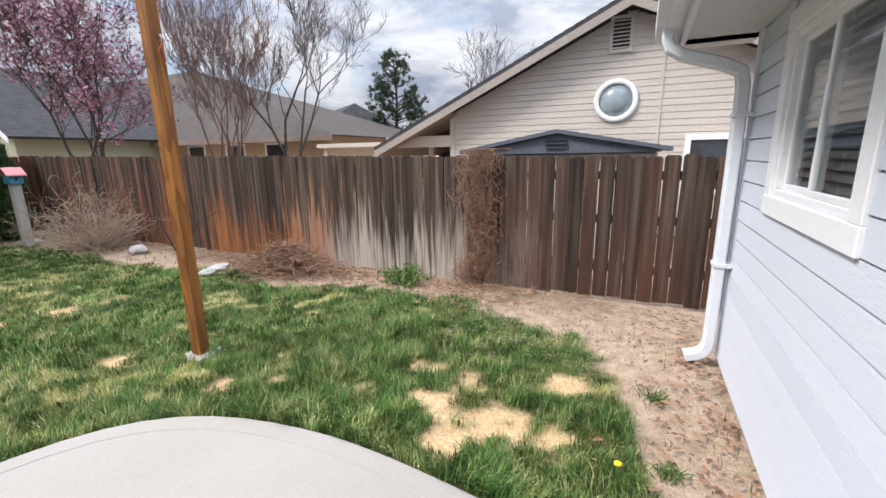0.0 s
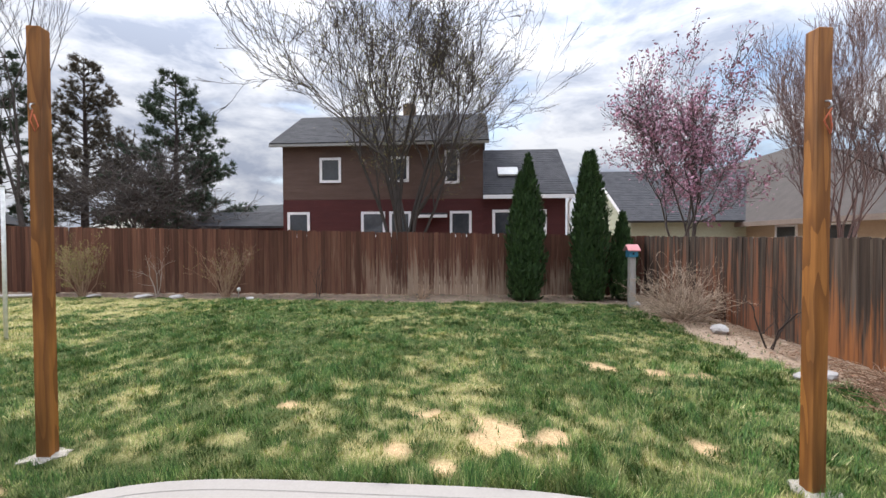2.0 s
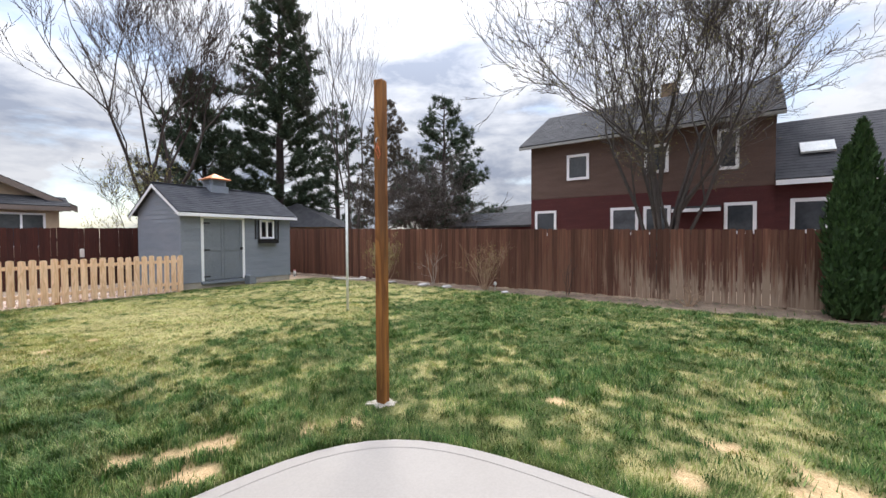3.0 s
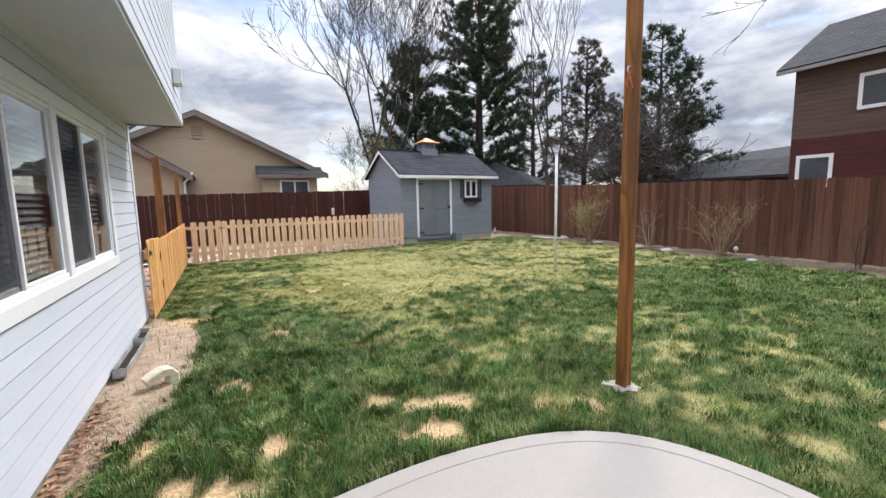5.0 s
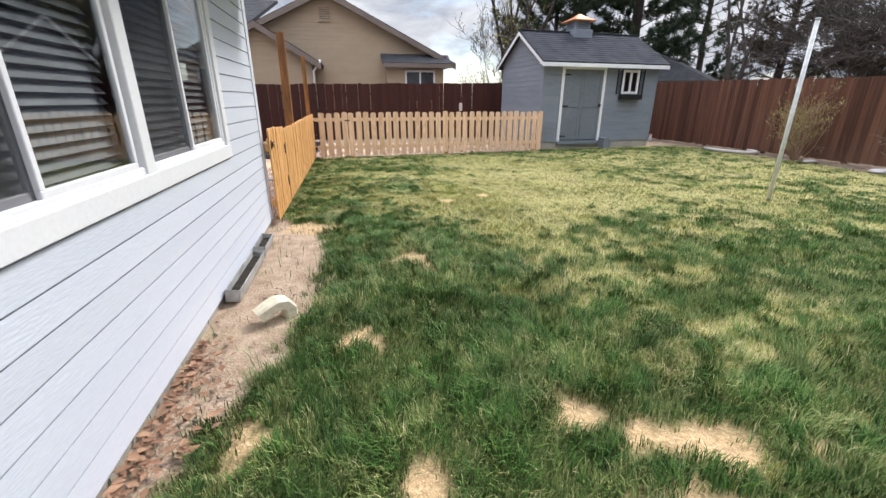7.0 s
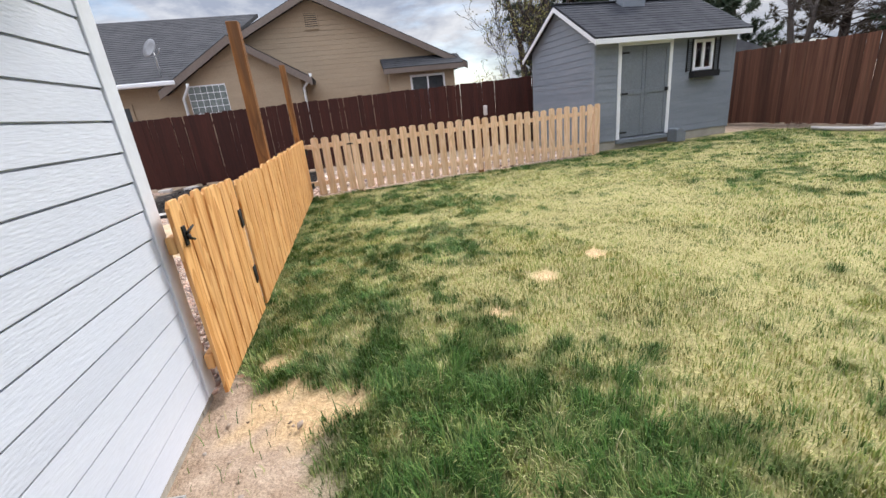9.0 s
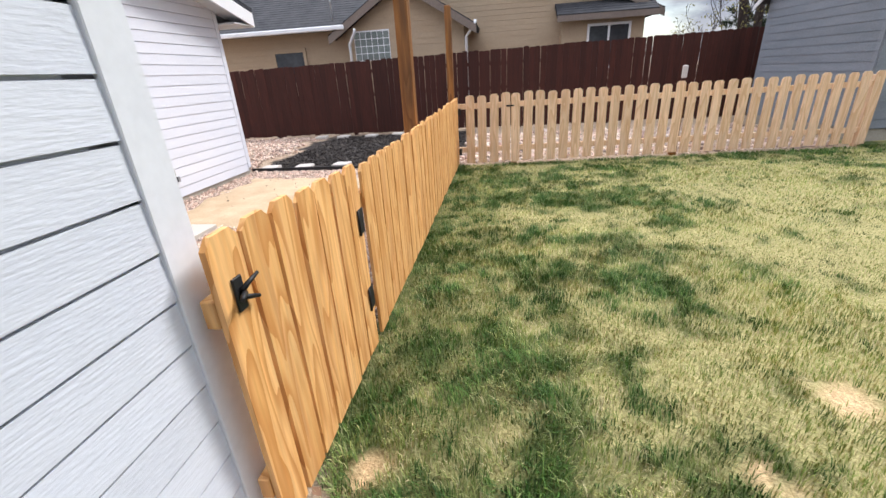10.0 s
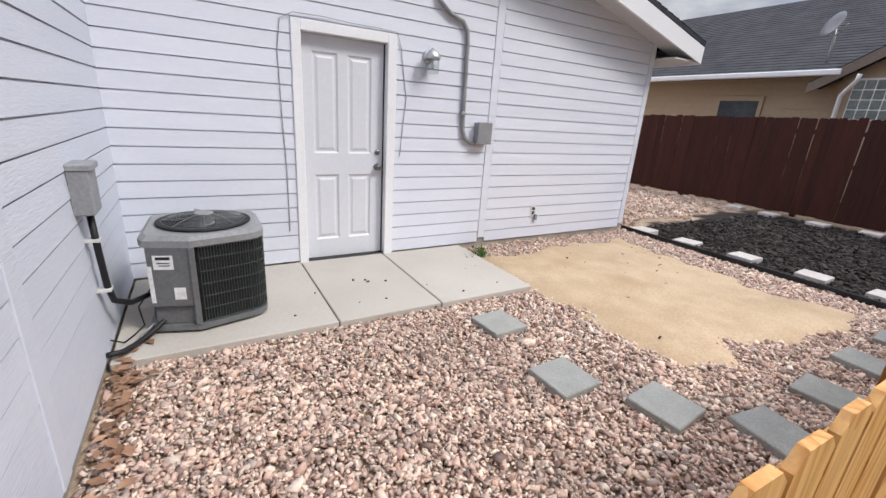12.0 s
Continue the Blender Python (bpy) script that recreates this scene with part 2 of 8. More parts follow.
paver_pale = material("paver_pale", (0.50, 0.46, 0.43), (0.60, 0.55, 0.52), 8, 0.9, 0.5, (1, 1, 1), 90, 0.08)


def calm(m, low, high):
    """Narrow the fine mottling of a smooth painted surface."""
    for n in m.node_tree.nodes:
        if n.type == "MAP_RANGE" and abs(n.inputs["To Min"].default_value - 0.86) < 1e-4:
            n.inputs["To Min"].default_value, n.inputs["To Max"].default_value = low, high


for _m in (siding_paint, garage_paint, white_paint, trim_paint, soffit_paint):
    calm(_m, 0.965, 1.03)
calm(patio_concrete, 0.95, 1.04)
calm(concrete, 0.94, 1.05)

# ---- mesh helpers ----


def part(name, bm, mat, parent=None, label=""):
    me = bpy.data.meshes.new(name)
    bm.normal_update()
    bm.to_mesh(me)
    bm.free()
    return part_mesh(name, me, mat, parent, label)


def part_mesh(name, me, mat, parent=None, label=""):
    if mat and not me.materials:
        me.materials.append(mat)
    ob = new(name, me)
    if parent:
        ob.parent = parent
    if label:
        ob["label"] = label
    return ob


def empty(name, m=None, label="", category="", group="", kind=""):
    ob = new(name)
    ob.empty_display_size = 0.1
    if m is not None:
        ob.matrix_basis = m
    return tagged(ob, label, category, group, kind)


def box(bm, x0, x1, y0, y1, z0, z1, m=None):
    v = [bm.verts.new((x, y, z)) for x in (x0, x1) for y in (y0, y1) for z in (z0, z1)]
    fs = [bm.faces.new([v[i] for i in q]) for q in ((0, 1, 3, 2), (4, 6, 7, 5), (0, 4, 5, 1), (2, 3, 7, 6), (0, 2, 6, 4), (1, 5, 7, 3))]
    if m is not None:
        bmesh.ops.transform(bm, matrix=m, verts=v)
    return fs


def boxed(x0, x1, y0, y1, z0, z1, bevel=0.0, m=None):
    bm = bmesh.new()
    box(bm, x0, x1, y0, y1, z0, z1, m)
    if bevel:
        bmesh.ops.bevel(bm, geom=bm.edges[:], offset=bevel, segments=1, affect="EDGES")
    return bm


def prism(bm, pts, y0, y1):
    """A solid with the outline pts in the xz plane, from y0 to y1."""
    a = [bm.verts.new((x, y0, z)) for x, z in pts]
    b = [bm.verts.new((x, y1, z)) for x, z in pts]
    bm.faces.new(a)
    bm.faces.new(b[::-1])
    n = len(pts)
    for i in range(n):
        bm.faces.new((a[i], b[i], b[(i + 1) % n], a[(i + 1) % n]))
    bmesh.ops.recalc_face_normals(bm, faces=bm.faces[:])


def tube(bm, pts, radii, sides=8, caps=True):
    """A round tube along a line of points."""
    rings = []
    pts = [Vector(p) for p in pts]
    up = Vector((0.31, 0.77, 0.55))
    for i, p in enumerate(pts):
        d = (pts[min(i + 1, len(pts) - 1)] - pts[max(i - 1, 0)]).normalized()
        u = d.cross(up).normalized()
        w = d.cross(u)
        r = radii[i] if hasattr(radii, "__len__") else radii
        rings.append([bm.verts.new(p + (u * math.cos(2 * math.pi * k / sides) + w * math.sin(2 * math.pi * k / sides)) * r) for k in range(sides)])
    for a, b in zip(rings, rings[1:]):
        for k in range(sides):
            f = bm.faces.new((a[k], a[(k + 1) % sides], b[(k + 1) % sides], b[k]))
            f.smooth = True
    if caps:
        bm.faces.new(rings[0][::-1])
        bm.faces.new(rings[-1])


def lathe(bm, prof, sides=16, m=None):
    """A turned shape from (radius, z) pairs."""
    rings = [[bm.verts.new((r * math.cos(2 * math.pi * k / sides), r * math.sin(2 * math.pi * k / sides), z)) for k in range(sides)] for r, z in prof]
    for a, b in zip(rings, rings[1:]):
        for k in range(sides):
            f = bm.faces.new((a[k], a[(k + 1) % sides], b[(k + 1) % sides], b[k]))
            f.smooth = True
    bm.faces.new(rings[0][::-1])
    bm.faces.new(rings[-1])
    if m is not None:
        bmesh.ops.transform(bm, matrix=m, verts=[v for r in rings for v in r])


def along(p0, p1, z=0.0):
    """A frame at p0 with x towards p1, y to the left of that way and z up; and the length."""
    d = Vector((p1[0] - p0[0], p1[1] - p0[1], 0))
    m = Matrix.Translation((p0[0], p0[1], z)) @ Matrix.Rotation(math.atan2(d.y, d.x), 4, "Z")
    return m, d.length


def wall_core(bm, length, z0, z1, thick, openings, top=None):
    """A solid wall from y = -thick to 0, with openings (s0, s1, z0, z1) through it; top(s) is its sloping upper edge, if it has one."""
    cuts = sorted({0.0, length, *[o[0] for o in openings], *[o[1] for o in openings]})
    for a, b in zip(cuts, cuts[1:]):
        if b - a < 1e-4:
            continue
        mid = (a + b) / 2
        zs = [z0]
        for o in sorted(openings, key=lambda o: o[2]):
            if o[0] < mid < o[1]:
                zs += [o[2], o[3]]
        zs.append(z1)
        for lo, hi in zip(zs[::2], zs[1::2]):
            if hi - lo < 1e-4:
                continue
            if top and hi == z1:
                edge = [b + (a - b) * k / 24 for k in range(25)]
                prism(bm, [(a, lo), (b, lo)] + [(e, max(lo + 0.001, top(e))) for e in edge], -thick, 0)
            else:
                box(bm, a, b, -thick, 0, lo, hi)
    bmesh.ops.remove_doubles(bm, verts=bm.verts[:], dist=0.0002)


LAP_MESHES = {}
GROOVE = 0.0095


def lap_boards(parent, mat, length, z0, z1, expo, openings, s0=0.0, top=None, thick=0.013, pieces=True):
    """Lapped siding boards on the outer face of a wall, cut round its openings."""
    joined = None if pieces else bmesh.new()
    z = z0
    while z < z1 - 0.02:
        h = min(expo, z1 - z)
        spans = [(s0, length)]
        if top:
            inside = [s0 + (length - s0) * i / 200 for i in range(201) if top(s0 + (length - s0) * i / 200) > z + h * 0.8]
            spans = [(inside[0], inside[-1])] if len(inside) > 2 else []
        for o in openings:
            if o[2] < z + h - 0.01 and o[3] > z + 0.01:
                cut = []
                for a, b in spans:
                    if o[0] > a + 0.02:
                        cut.append((a, min(b, o[0])))
                    if o[1] < b - 0.02:
                        cut.append((max(a, o[1]), b))
                spans = [(a, b) for a, b in cut if b - a > 0.02] if (o[0] < spans[-1][1] and o[1] > spans[0][0]) else spans
        for a, b in spans:
            key = (round(b - a, 3), round(h, 3), thick)
            if pieces:
                if key not in LAP_MESHES:
                    bm = bmesh.new()
                    lap_profile(bm, 0, b - a, 0, h, thick)
                    me = bpy.data.meshes.new("siding_board")
                    bm.to_mesh(me)
                    bm.free()
                    LAP_MESHES[key] = me
                me = LAP_MESHES[key]
                if me.materials and me.materials[0] is not mat:
                    me = me.copy()
                    me.materials.clear()
                ob = part_mesh("siding_board", me, mat, parent)
                ob.location = (a, 0, z)
            else:
                lap_profile(joined, a, b, z, h, thick)
        z += expo
    if joined is not None:
        part("siding", joined, mat, parent)["kind"] = "stuff"


def lap_profile(bm, a, b, z, h, t):
    v = [bm.verts.new((x, y, zz)) for x in (a, b) for y, zz in ((0.0, z + GROOVE), (t, z + GROOVE), (t, z + GROOVE + 0.005), (t * 0.72, z + h), (0.0, z + h))]
    n = 5
    bm.faces.new(v[:n][::-1])
    bm.faces.new(v[n:])
    for i in range(n):
        bm.faces.new((v[i], v[(i + 1) % n], v[n + (i + 1) % n], v[n + i]))


def value_noise(x, y, seed=0):
    """Smooth noise from 0 to 1 on arrays of places."""
    xi, yi = np.floor(x).astype(np.int64), np.floor(y).astype(np.int64)
    xf, yf = x - xi, y - yi

    def h(a, b):
        n = (a * 374761393 + b * 668265263 + seed * 1442695041) & 0x7FFFFFFF
        n = ((n ^ (n >> 13)) * 1274126177) & 0x7FFFFFFF
        return ((n ^ (n >> 16)) & 0xFFFF) / 65535.0

    u, v = xf * xf * (3 - 2 * xf), yf * yf * (3 - 2 * yf)
    return (h(xi, yi) * (1 - u) + h(xi + 1, yi) * u) * (1 - v) + (h(xi, yi + 1) * (1 - u) + h(xi + 1, yi + 1) * u) * v


def fbm(x, y, seed=0, octaves=4):
    t, a, n = 0.0, 0.5, 0.0
    for o in range(octaves):
        t = t + a * value_noise(x * 2 ** o, y * 2 ** o, seed + o)
        n += a
        a *= 0.5
    return t / n


# ---- ground ----
PATCHES_NORTH = [(-1.31, 2.54, 0.14), (-1.00, 2.94, 0.13), (-0.63, 2.87, 0.16), (-0.73, 2.55, 0.20), (-0.56, 2.25, 0.12), (-0.27, 2.54, 0.26),
                 (0.06, 2.55, 0.17), (0.05, 3.09, 0.15), (-2.22, 2.20, 0.13), (-1.91, 2.40, 0.08), (-2.52, 1.87, 0.08), (-3.30, 2.04, 0.11),
                 (-4.50, 2.14, 0.15), (-5.02, 2.90, 0.17), (-5.12, 2.44, 0.16), (-5.30, 1.90, 0.20), (-3.42, 0.50, 0.26), (-3.40, 0.97, 0.21),
                 (-3.77, -0.06, 0.16), (-3.13, -0.27, 0.13), (-2.94, 0.10, 0.11), (-3.92, -1.46, 0.10)]
PATCHES_SOUTH = [(-0.47, -5.83, 0.25), (-0.04, -4.48, 0.16), (-0.61, -5.50, 0.17), (0.50, -3.75, 0.17), (-0.21, -3.33, 0.12), (0.05, -2.94, 0.18),
                 (-1.01, -3.60, 0.13), (-1.25, -3.40, 0.13), (-1.52, -3.30, 0.14), (-1.26, -2.99, 0.18), (-0.90, -3.08, 0.11), (-1.99, -3.18, 0.07),
                 (-2.10, -2.99, 0.11), (-2.43, -2.84, 0.14), (0.31, -3.18, 0.10), (0.49, -7.06, 0.26), (0.73, -7.60, 0.08), (-2.04, -8.39, 0.11),
                 (-1.36, -8.12, 0.13), (-0.81, -7.67, 0.09)]
NORTH_BED = [(-13, 3.9), (-6.4, 3.9), (-4.6, 4.1), (-3.6, 4.0), (-2.6, 4.4), (-1.3, 4.3), (-0.63, 4.06), (0.04, 3.77), (0.34, 3.2), (0.45, 2.6), (0.62, 1.9), (0.8, 1.0), (1.4, 0.9)]
PATIO_C, PATIO_A, PATIO_B = (0.0, -0.34), 2.64, 2.36


def patio_value(x, y):
    b = PATIO_B * (1 - 0.04 * np.maximum(0, x + 1.1) ** 1.5)
    return np.abs((x - PATIO_C[0]) / PATIO_A) ** 4 + np.abs((y - PATIO_C[1]) / b) ** 4


def zones(x, y):
    """How much of each ground there is at places x, y: tan sand, brown dirt, dry grass, and whether grass grows."""
    wob = (fbm(x * 2.2, y * 2.2, 5) - 0.5)
    fine_w = (fbm(x * 9, y * 9, 15) - 0.5)
    sand = np.zeros_like(x)
    for px, py, r in PATCHES_NORTH + PATCHES_SOUTH:
        r = r * 0.9
        d = np.hypot(x - px, y - py) / r + wob * 1.5 + fine_w * 2.2
        sand = np.maximum(sand, np.clip((1.05 - d) / 0.45, 0, 1))
    edge = np.interp(x, [p[0] for p in NORTH_BED], [p[1] for p in NORTH_BED])
    dirt = np.clip((y - edge + wob * 0.5 + fine_w * 0.35) / 0.12, 0, 1)
    wedge = np.interp(y, [-18, -10, -5, -2, 4, 6], [-11.1, -10.9, -10.7, -10.5, -10.4, -10.4])
    dirt = np.maximum(dirt, np.clip((wedge - x + wob * 0.5 + fine_w * 0.4) / 0.15, 0, 1))
    near = np.interp(y, [-8.3, -7.9, -7.5, -7.2, -6.9, -6.2, -5.2, -4.4, -4.1, -3.8, -2.2], [1.25, 1.05, 0.85, 0.50, 0.32, 0.24, 0.22, 0.38, 0.58, 0.74, 0.80])
    dirt = np.maximum(dirt, np.where(y < 1.0, np.clip((x - near + wob * 0.35 + fine_w * 0.3) / 0.1, 0, 1), 0))
    # behind the picket fence and round the shed there is gravel and bare soil
    side = ((x > 0.98) & (y < -7.3)) | (y < -13.45 + (x - 0.95) * 0.094)
    far_side = side & (x < -5.5) & (y > -14.75)
    dirt = np.where(side & ~far_side, 1.0, dirt)
    big = fbm(x * 0.5, y * 0.5, 40, 3)
    mid = fbm(x * 1.9, y * 2.6, 41, 4)
    small = fbm(x * 7, y * 7, 42, 3)
    bias = np.interp(y, [-14, -12.5, -9, -7.8, -6.8, -4.5, -1, 3], [0.02, 0.08, 0.125, 0.115, 0.03, -0.14, -0.10, -0.07]) + np.interp(x, [-11, -6, -3, -1.8, -0.9], [0.05, 0.04, 0.10, 0.10, -0.06]) * np.interp(y, [-8, -5, -2, 1], [1.0, 1.6, 1.0, 0.5])
    dry = np.clip((big * 0.26 + mid * 0.42 + small * 0.46 - 0.565 + bias) / 0.15, 0, 1)
    dry = np.where((x > 0.2) & (y < -7.2) & (y > -13), dry * 0.5, dry)
    # grass grows lush along the rim of the patio
    dry = dry * np.clip((patio_value(x, y) - 1.05) / 0.7, 0.0, 1.0)
    return sand, dirt, dry


def grid_lines(lo, hi, step, outer):
    return np.array([-o for o in outer[::-1] if -o < lo] + list(np.arange(lo, hi + 1e-6, step)) + [o for o in outer if o > hi])


gx = grid_lines(-12.4, 5.6, 0.09, [14, 18, 25, 40, 80, 200, 900])
gy = grid_lines(-17.6, 5.8, 0.09, [19, 25, 40, 80, 200, 900])
gx = np.concatenate([[-900, -200, -80, -40, -25, -18, -14], gx[gx > -12.5]])
GX, GY = np.meshgrid(gx, gy)
px, py = GX.ravel(), GY.ravel()
sand_w, dirt_w, dry_w = zones(px, py)
inside = (px > -12.3) & (px < 5.5) & (py > -17.5) & (py < 5.7)
pz = np.where(inside, (fbm(px * 1.3, py * 1.3, 60) - 0.5) * 0.03 + (fbm(px * 7, py * 7, 61) - 0.5) * 0.02 * (0.4 + dirt_w) - 0.012 * sand_w - 0.02, -0.03)
pz = np.where(patio_value(px, py) < 1.06, -0.08, pz)
pz = np.where((px > 1.02) & (py < -7.3), -0.045 + (fbm(px * 3, py * 3, 62) - 0.5) * 0.02, pz)
nx, ny = len(gx), len(gy)
idx = np.arange(nx * ny).reshape(ny, nx)
quads = np.stack([idx[:-1, :-1], idx[:-1, 1:], idx[1:, 1:], idx[1:, :-1]], -1).reshape(-1, 4)


def fast_mesh(name, co, faces):
    """A mesh from arrays; all faces have the same number of corners."""
    me = bpy.data.meshes.new(name)
    n, k = faces.shape
    me.vertices.add(len(co))
    me.vertices.foreach_set("co", np.ascontiguousarray(co, dtype=np.float32).ravel())
    me.loops.add(n * k)
    me.loops.foreach_set("vertex_index", np.ascontiguousarray(faces, dtype=np.int32).ravel())
    me.polygons.add(n)
    me.polygons.foreach_set("loop_start", np.arange(0, n * k, k, dtype=np.int32))
    me.update(calc_edges=True)
    return me


def point_attribute(me, name, values):
    at = me.attributes.new(name, "FLOAT", "POINT")
    at.data.foreach_set("value", np.ascontiguousarray(values, dtype=np.float32))


ground_mesh = fast_mesh("ground", np.stack([px, py, pz], 1), quads)
bed_edge = np.interp(py, [-18, -10, -5, -2, 4, 6], [-11.1, -10.9, -10.7, -10.5, -10.4, -10.4])
soil_edge = (fbm(px * 2, py * 2, 70) - 0.5) * 0.6
soil_w = np.clip((np.minimum(np.minimum(px - 0.9, 4.55 + soil_edge * 1.6 - (py + 13.2) * 0.12 - px), np.minimum(-13.47 - py, py + 18.0)) + 0.04) / 0.1, 0, 1)
west_bed = np.clip((bed_edge - px) / 0.25, 0, 1) * (px > -12.3) * (0.45 + 0.6 * (fbm(px * 3, py * 3, 72) - 0.3))
soil_w = np.maximum(soil_w, np.clip(west_bed, 0, 0.75))
for nm, w in (("sand", sand_w), ("dirt", dirt_w), ("dry", dry_w), ("soil", soil_w)):
    point_attribute(ground_mesh, nm, w)


def attribute_mix(nt, base, name, colour, scale, fine_n):
    at = nt.nodes.new("ShaderNodeAttribute")
    at.attribute_name = name
    mix = nt.nodes.new("ShaderNodeMix")
    mix.data_type = "RGBA"
    nt.links.new(at.outputs["Fac"], mix.inputs["Factor"])
    nt.links.new(base, mix.inputs["A"])
    two = nt.nodes.new("ShaderNodeMix")
    two.data_type = "RGBA"
    two.inputs["A"].default_value, two.inputs["B"].default_value = (*colour[0], 1), (*colour[1], 1)
    nt.links.new(fine_n, two.inputs["Factor"])
    nt.links.new(two.outputs["Result"], mix.inputs["B"])
    return mix.outputs["Result"]


def ground_material():
    m = bpy.data.materials.new("lawn_soil")
    m.use_nodes = True
    nt = m.node_tree
    bsdf = nt.nodes["Principled BSDF"]
    geo = nt.nodes.new("ShaderNodeNewGeometry")
    noises = []
    for s in (9.0, 45.0, 160.0):
        n = nt.nodes.new("ShaderNodeTexNoise")
        n.inputs["Scale"].default_value, n.inputs["Detail"].default_value = s, 5.0
        nt.links.new(geo.outputs["Position"], n.inputs["Vector"])
        r = nt.nodes.new("ShaderNodeMapRange")
        r.inputs["From Min"].default_value, r.inputs["From Max"].default_value = 0.32, 0.68
        nt.links.new(n.outputs[0], r.inputs["Value"])
        noises.append(r.outputs[0])
    base = nt.nodes.new("ShaderNodeMix")
    base.data_type = "RGBA"
    base.inputs["A"].default_value, base.inputs["B"].default_value = (0.035, 0.055, 0.016, 1), (0.09, 0.11, 0.04, 1)
    nt.links.new(noises[1], base.inputs["Factor"])
    col = base.outputs["Result"]
    col = attribute_mix(nt, col, "dry", ((0.24, 0.22, 0.09), (0.40, 0.35, 0.17)), 1, noises[1])
    col = attribute_mix(nt, col, "dirt", ((0.31, 0.222, 0.158), (0.45, 0.345, 0.258)), 1, noises[0])
    col = attribute_mix(nt, col, "sand", ((0.42, 0.285, 0.155), (0.60, 0.43, 0.25)), 1, noises[1])
    col = attribute_mix(nt, col, "soil", ((0.022, 0.019, 0.018), (0.05, 0.043, 0.04)), 1, noises[1])
    hsv = nt.nodes.new("ShaderNodeHueSaturation")
    r = nt.nodes.new("ShaderNodeMapRange")
    r.inputs["To Min"].default_value, r.inputs["To Max"].default_value = 0.72, 1.25
    nt.links.new(noises[2], r.inputs["Value"])
    nt.links.new(r.outputs[0], hsv.inputs["Value"])
    nt.links.new(col, hsv.inputs["Color"])
    nt.links.new(hsv.outputs[0], bsdf.inputs["Base Color"])
    bsdf.inputs["Roughness"].default_value = 0.95
    bsdf.inputs["Specular IOR Level"].default_value = 0.1
    bp = nt.nodes.new("ShaderNodeBump")
    bp.inputs["Strength"].default_value, bp.inputs["Distance"].default_value = 0.7, 0.012
    nt.links.new(noises[1], bp.inputs["Height"])
    nt.links.new(bp.outputs[0], bsdf.inputs["Normal"])
    return m


ground = part_mesh("ground", ground_mesh, ground_material())
tagged(ground, "patchy spring lawn ground with bare dirt beds", "ground", kind="structure")

# ---- patio ----
ring = []
for i in range(96):
    a = 2 * math.pi * i / 96
    c, s = math.cos(a), math.sin(a)
    k = (abs(c) ** 4 + abs(s) ** 4) ** -0.25
    ex = min(PATIO_C[0] + PATIO_A * c * k, 0.97)
    ring.append((ex, PATIO_C[1] + PATIO_B * s * k * (1 - 0.04 * max(0, ex + 1.1) ** 1.5)))


def slab_from_outline(name, pts, z0, z1, mat, lip=0.02, inset=None):
    bm = bmesh.new()
    low = [bm.verts.new((x, y, z0)) for x, y in pts]
    mid = [bm.verts.new((x, y, z1 - lip)) for x, y in pts]
    cx, cy = sum(p[0] for p in pts) / len(pts), sum(p[1] for p in pts) / len(pts)
    rows = [low, mid]
    for sh, z in ((lip * 0.3, z1 - lip * 0.3), (lip, z1)):
        rows.append([bm.verts.new((x + (cx - x) * sh / math.hypot(cx - x, cy - y), y + (cy - y) * sh / math.hypot(cx - x, cy - y), z)) for x, y in pts])
    if inset:
        for sh, z in ((inset, z1), (inset + 0.006, z1 - 0.005), (inset + 0.014, z1 - 0.005), (inset + 0.02, z1)):
            rows.append([bm.verts.new((x + (cx - x) * sh / math.hypot(cx - x, cy - y), y + (cy - y) * sh / math.hypot(cx - x, cy - y), z)) for x, y in pts])
    n = len(pts)
    for a, b in zip(rows, rows[1:]):
        for i in range(n):
            bm.faces.new((a[i], a[(i + 1) % n], b[(i + 1) % n], b[i]))
    bm.faces.new(rows[-1])
    return part(name, bm, mat)


tagged(slab_from_outline("patio", ring, -0.12, 0.02, patio_concrete, inset=0.13), "pale smooth concrete patio with a curved edge", "patio", kind="structure")

# ---- house: west wall with two windows ----
EXPO, EXPO_GARAGE = 0.1305, 0.1325
W1 = (9.385, 10.505, 1.21, 2.19)      # north window, trim outside: s0, s1, z0, z1 with s from the house's south corner
W2 = (1.325, 4.385, 0.96, 2.37)       # south window pair
HOUSE_S, HOUSE_N = -7.315, 3.88


def inner(o, t=0.10):
    return (o[0] + t, o[1] - t, o[2] + t, o[3] - t)


m_west, L_west = along((1.0, HOUSE_S), (1.0, HOUSE_N))
wall_west = empty("wall_west", m_west, "pale grey-blue painted lap siding house wall", "wall", kind="structure")
bm = bmesh.new()
wall_core(bm, L_west, 0.12, 2.60, 0.16, [inner(W1), inner(W2)])
part("wall_core", bm, siding_paint, wall_west)
part("foundation", boxed(0, L_west, -0.16, -0.004, -0.2, 0.12), foundation, wall_west, "bare concrete foundation strip")
part("corner_board", boxed(-0.036, 0.075, 0.002, 0.024, 0.05, 2.62, 0.003), trim_paint, wall_west)
part("corner_board", boxed(L_west - 0.09, L_west, 0.002, 0.024, 0.05, 2.62, 0.003), trim_paint, wall_west)

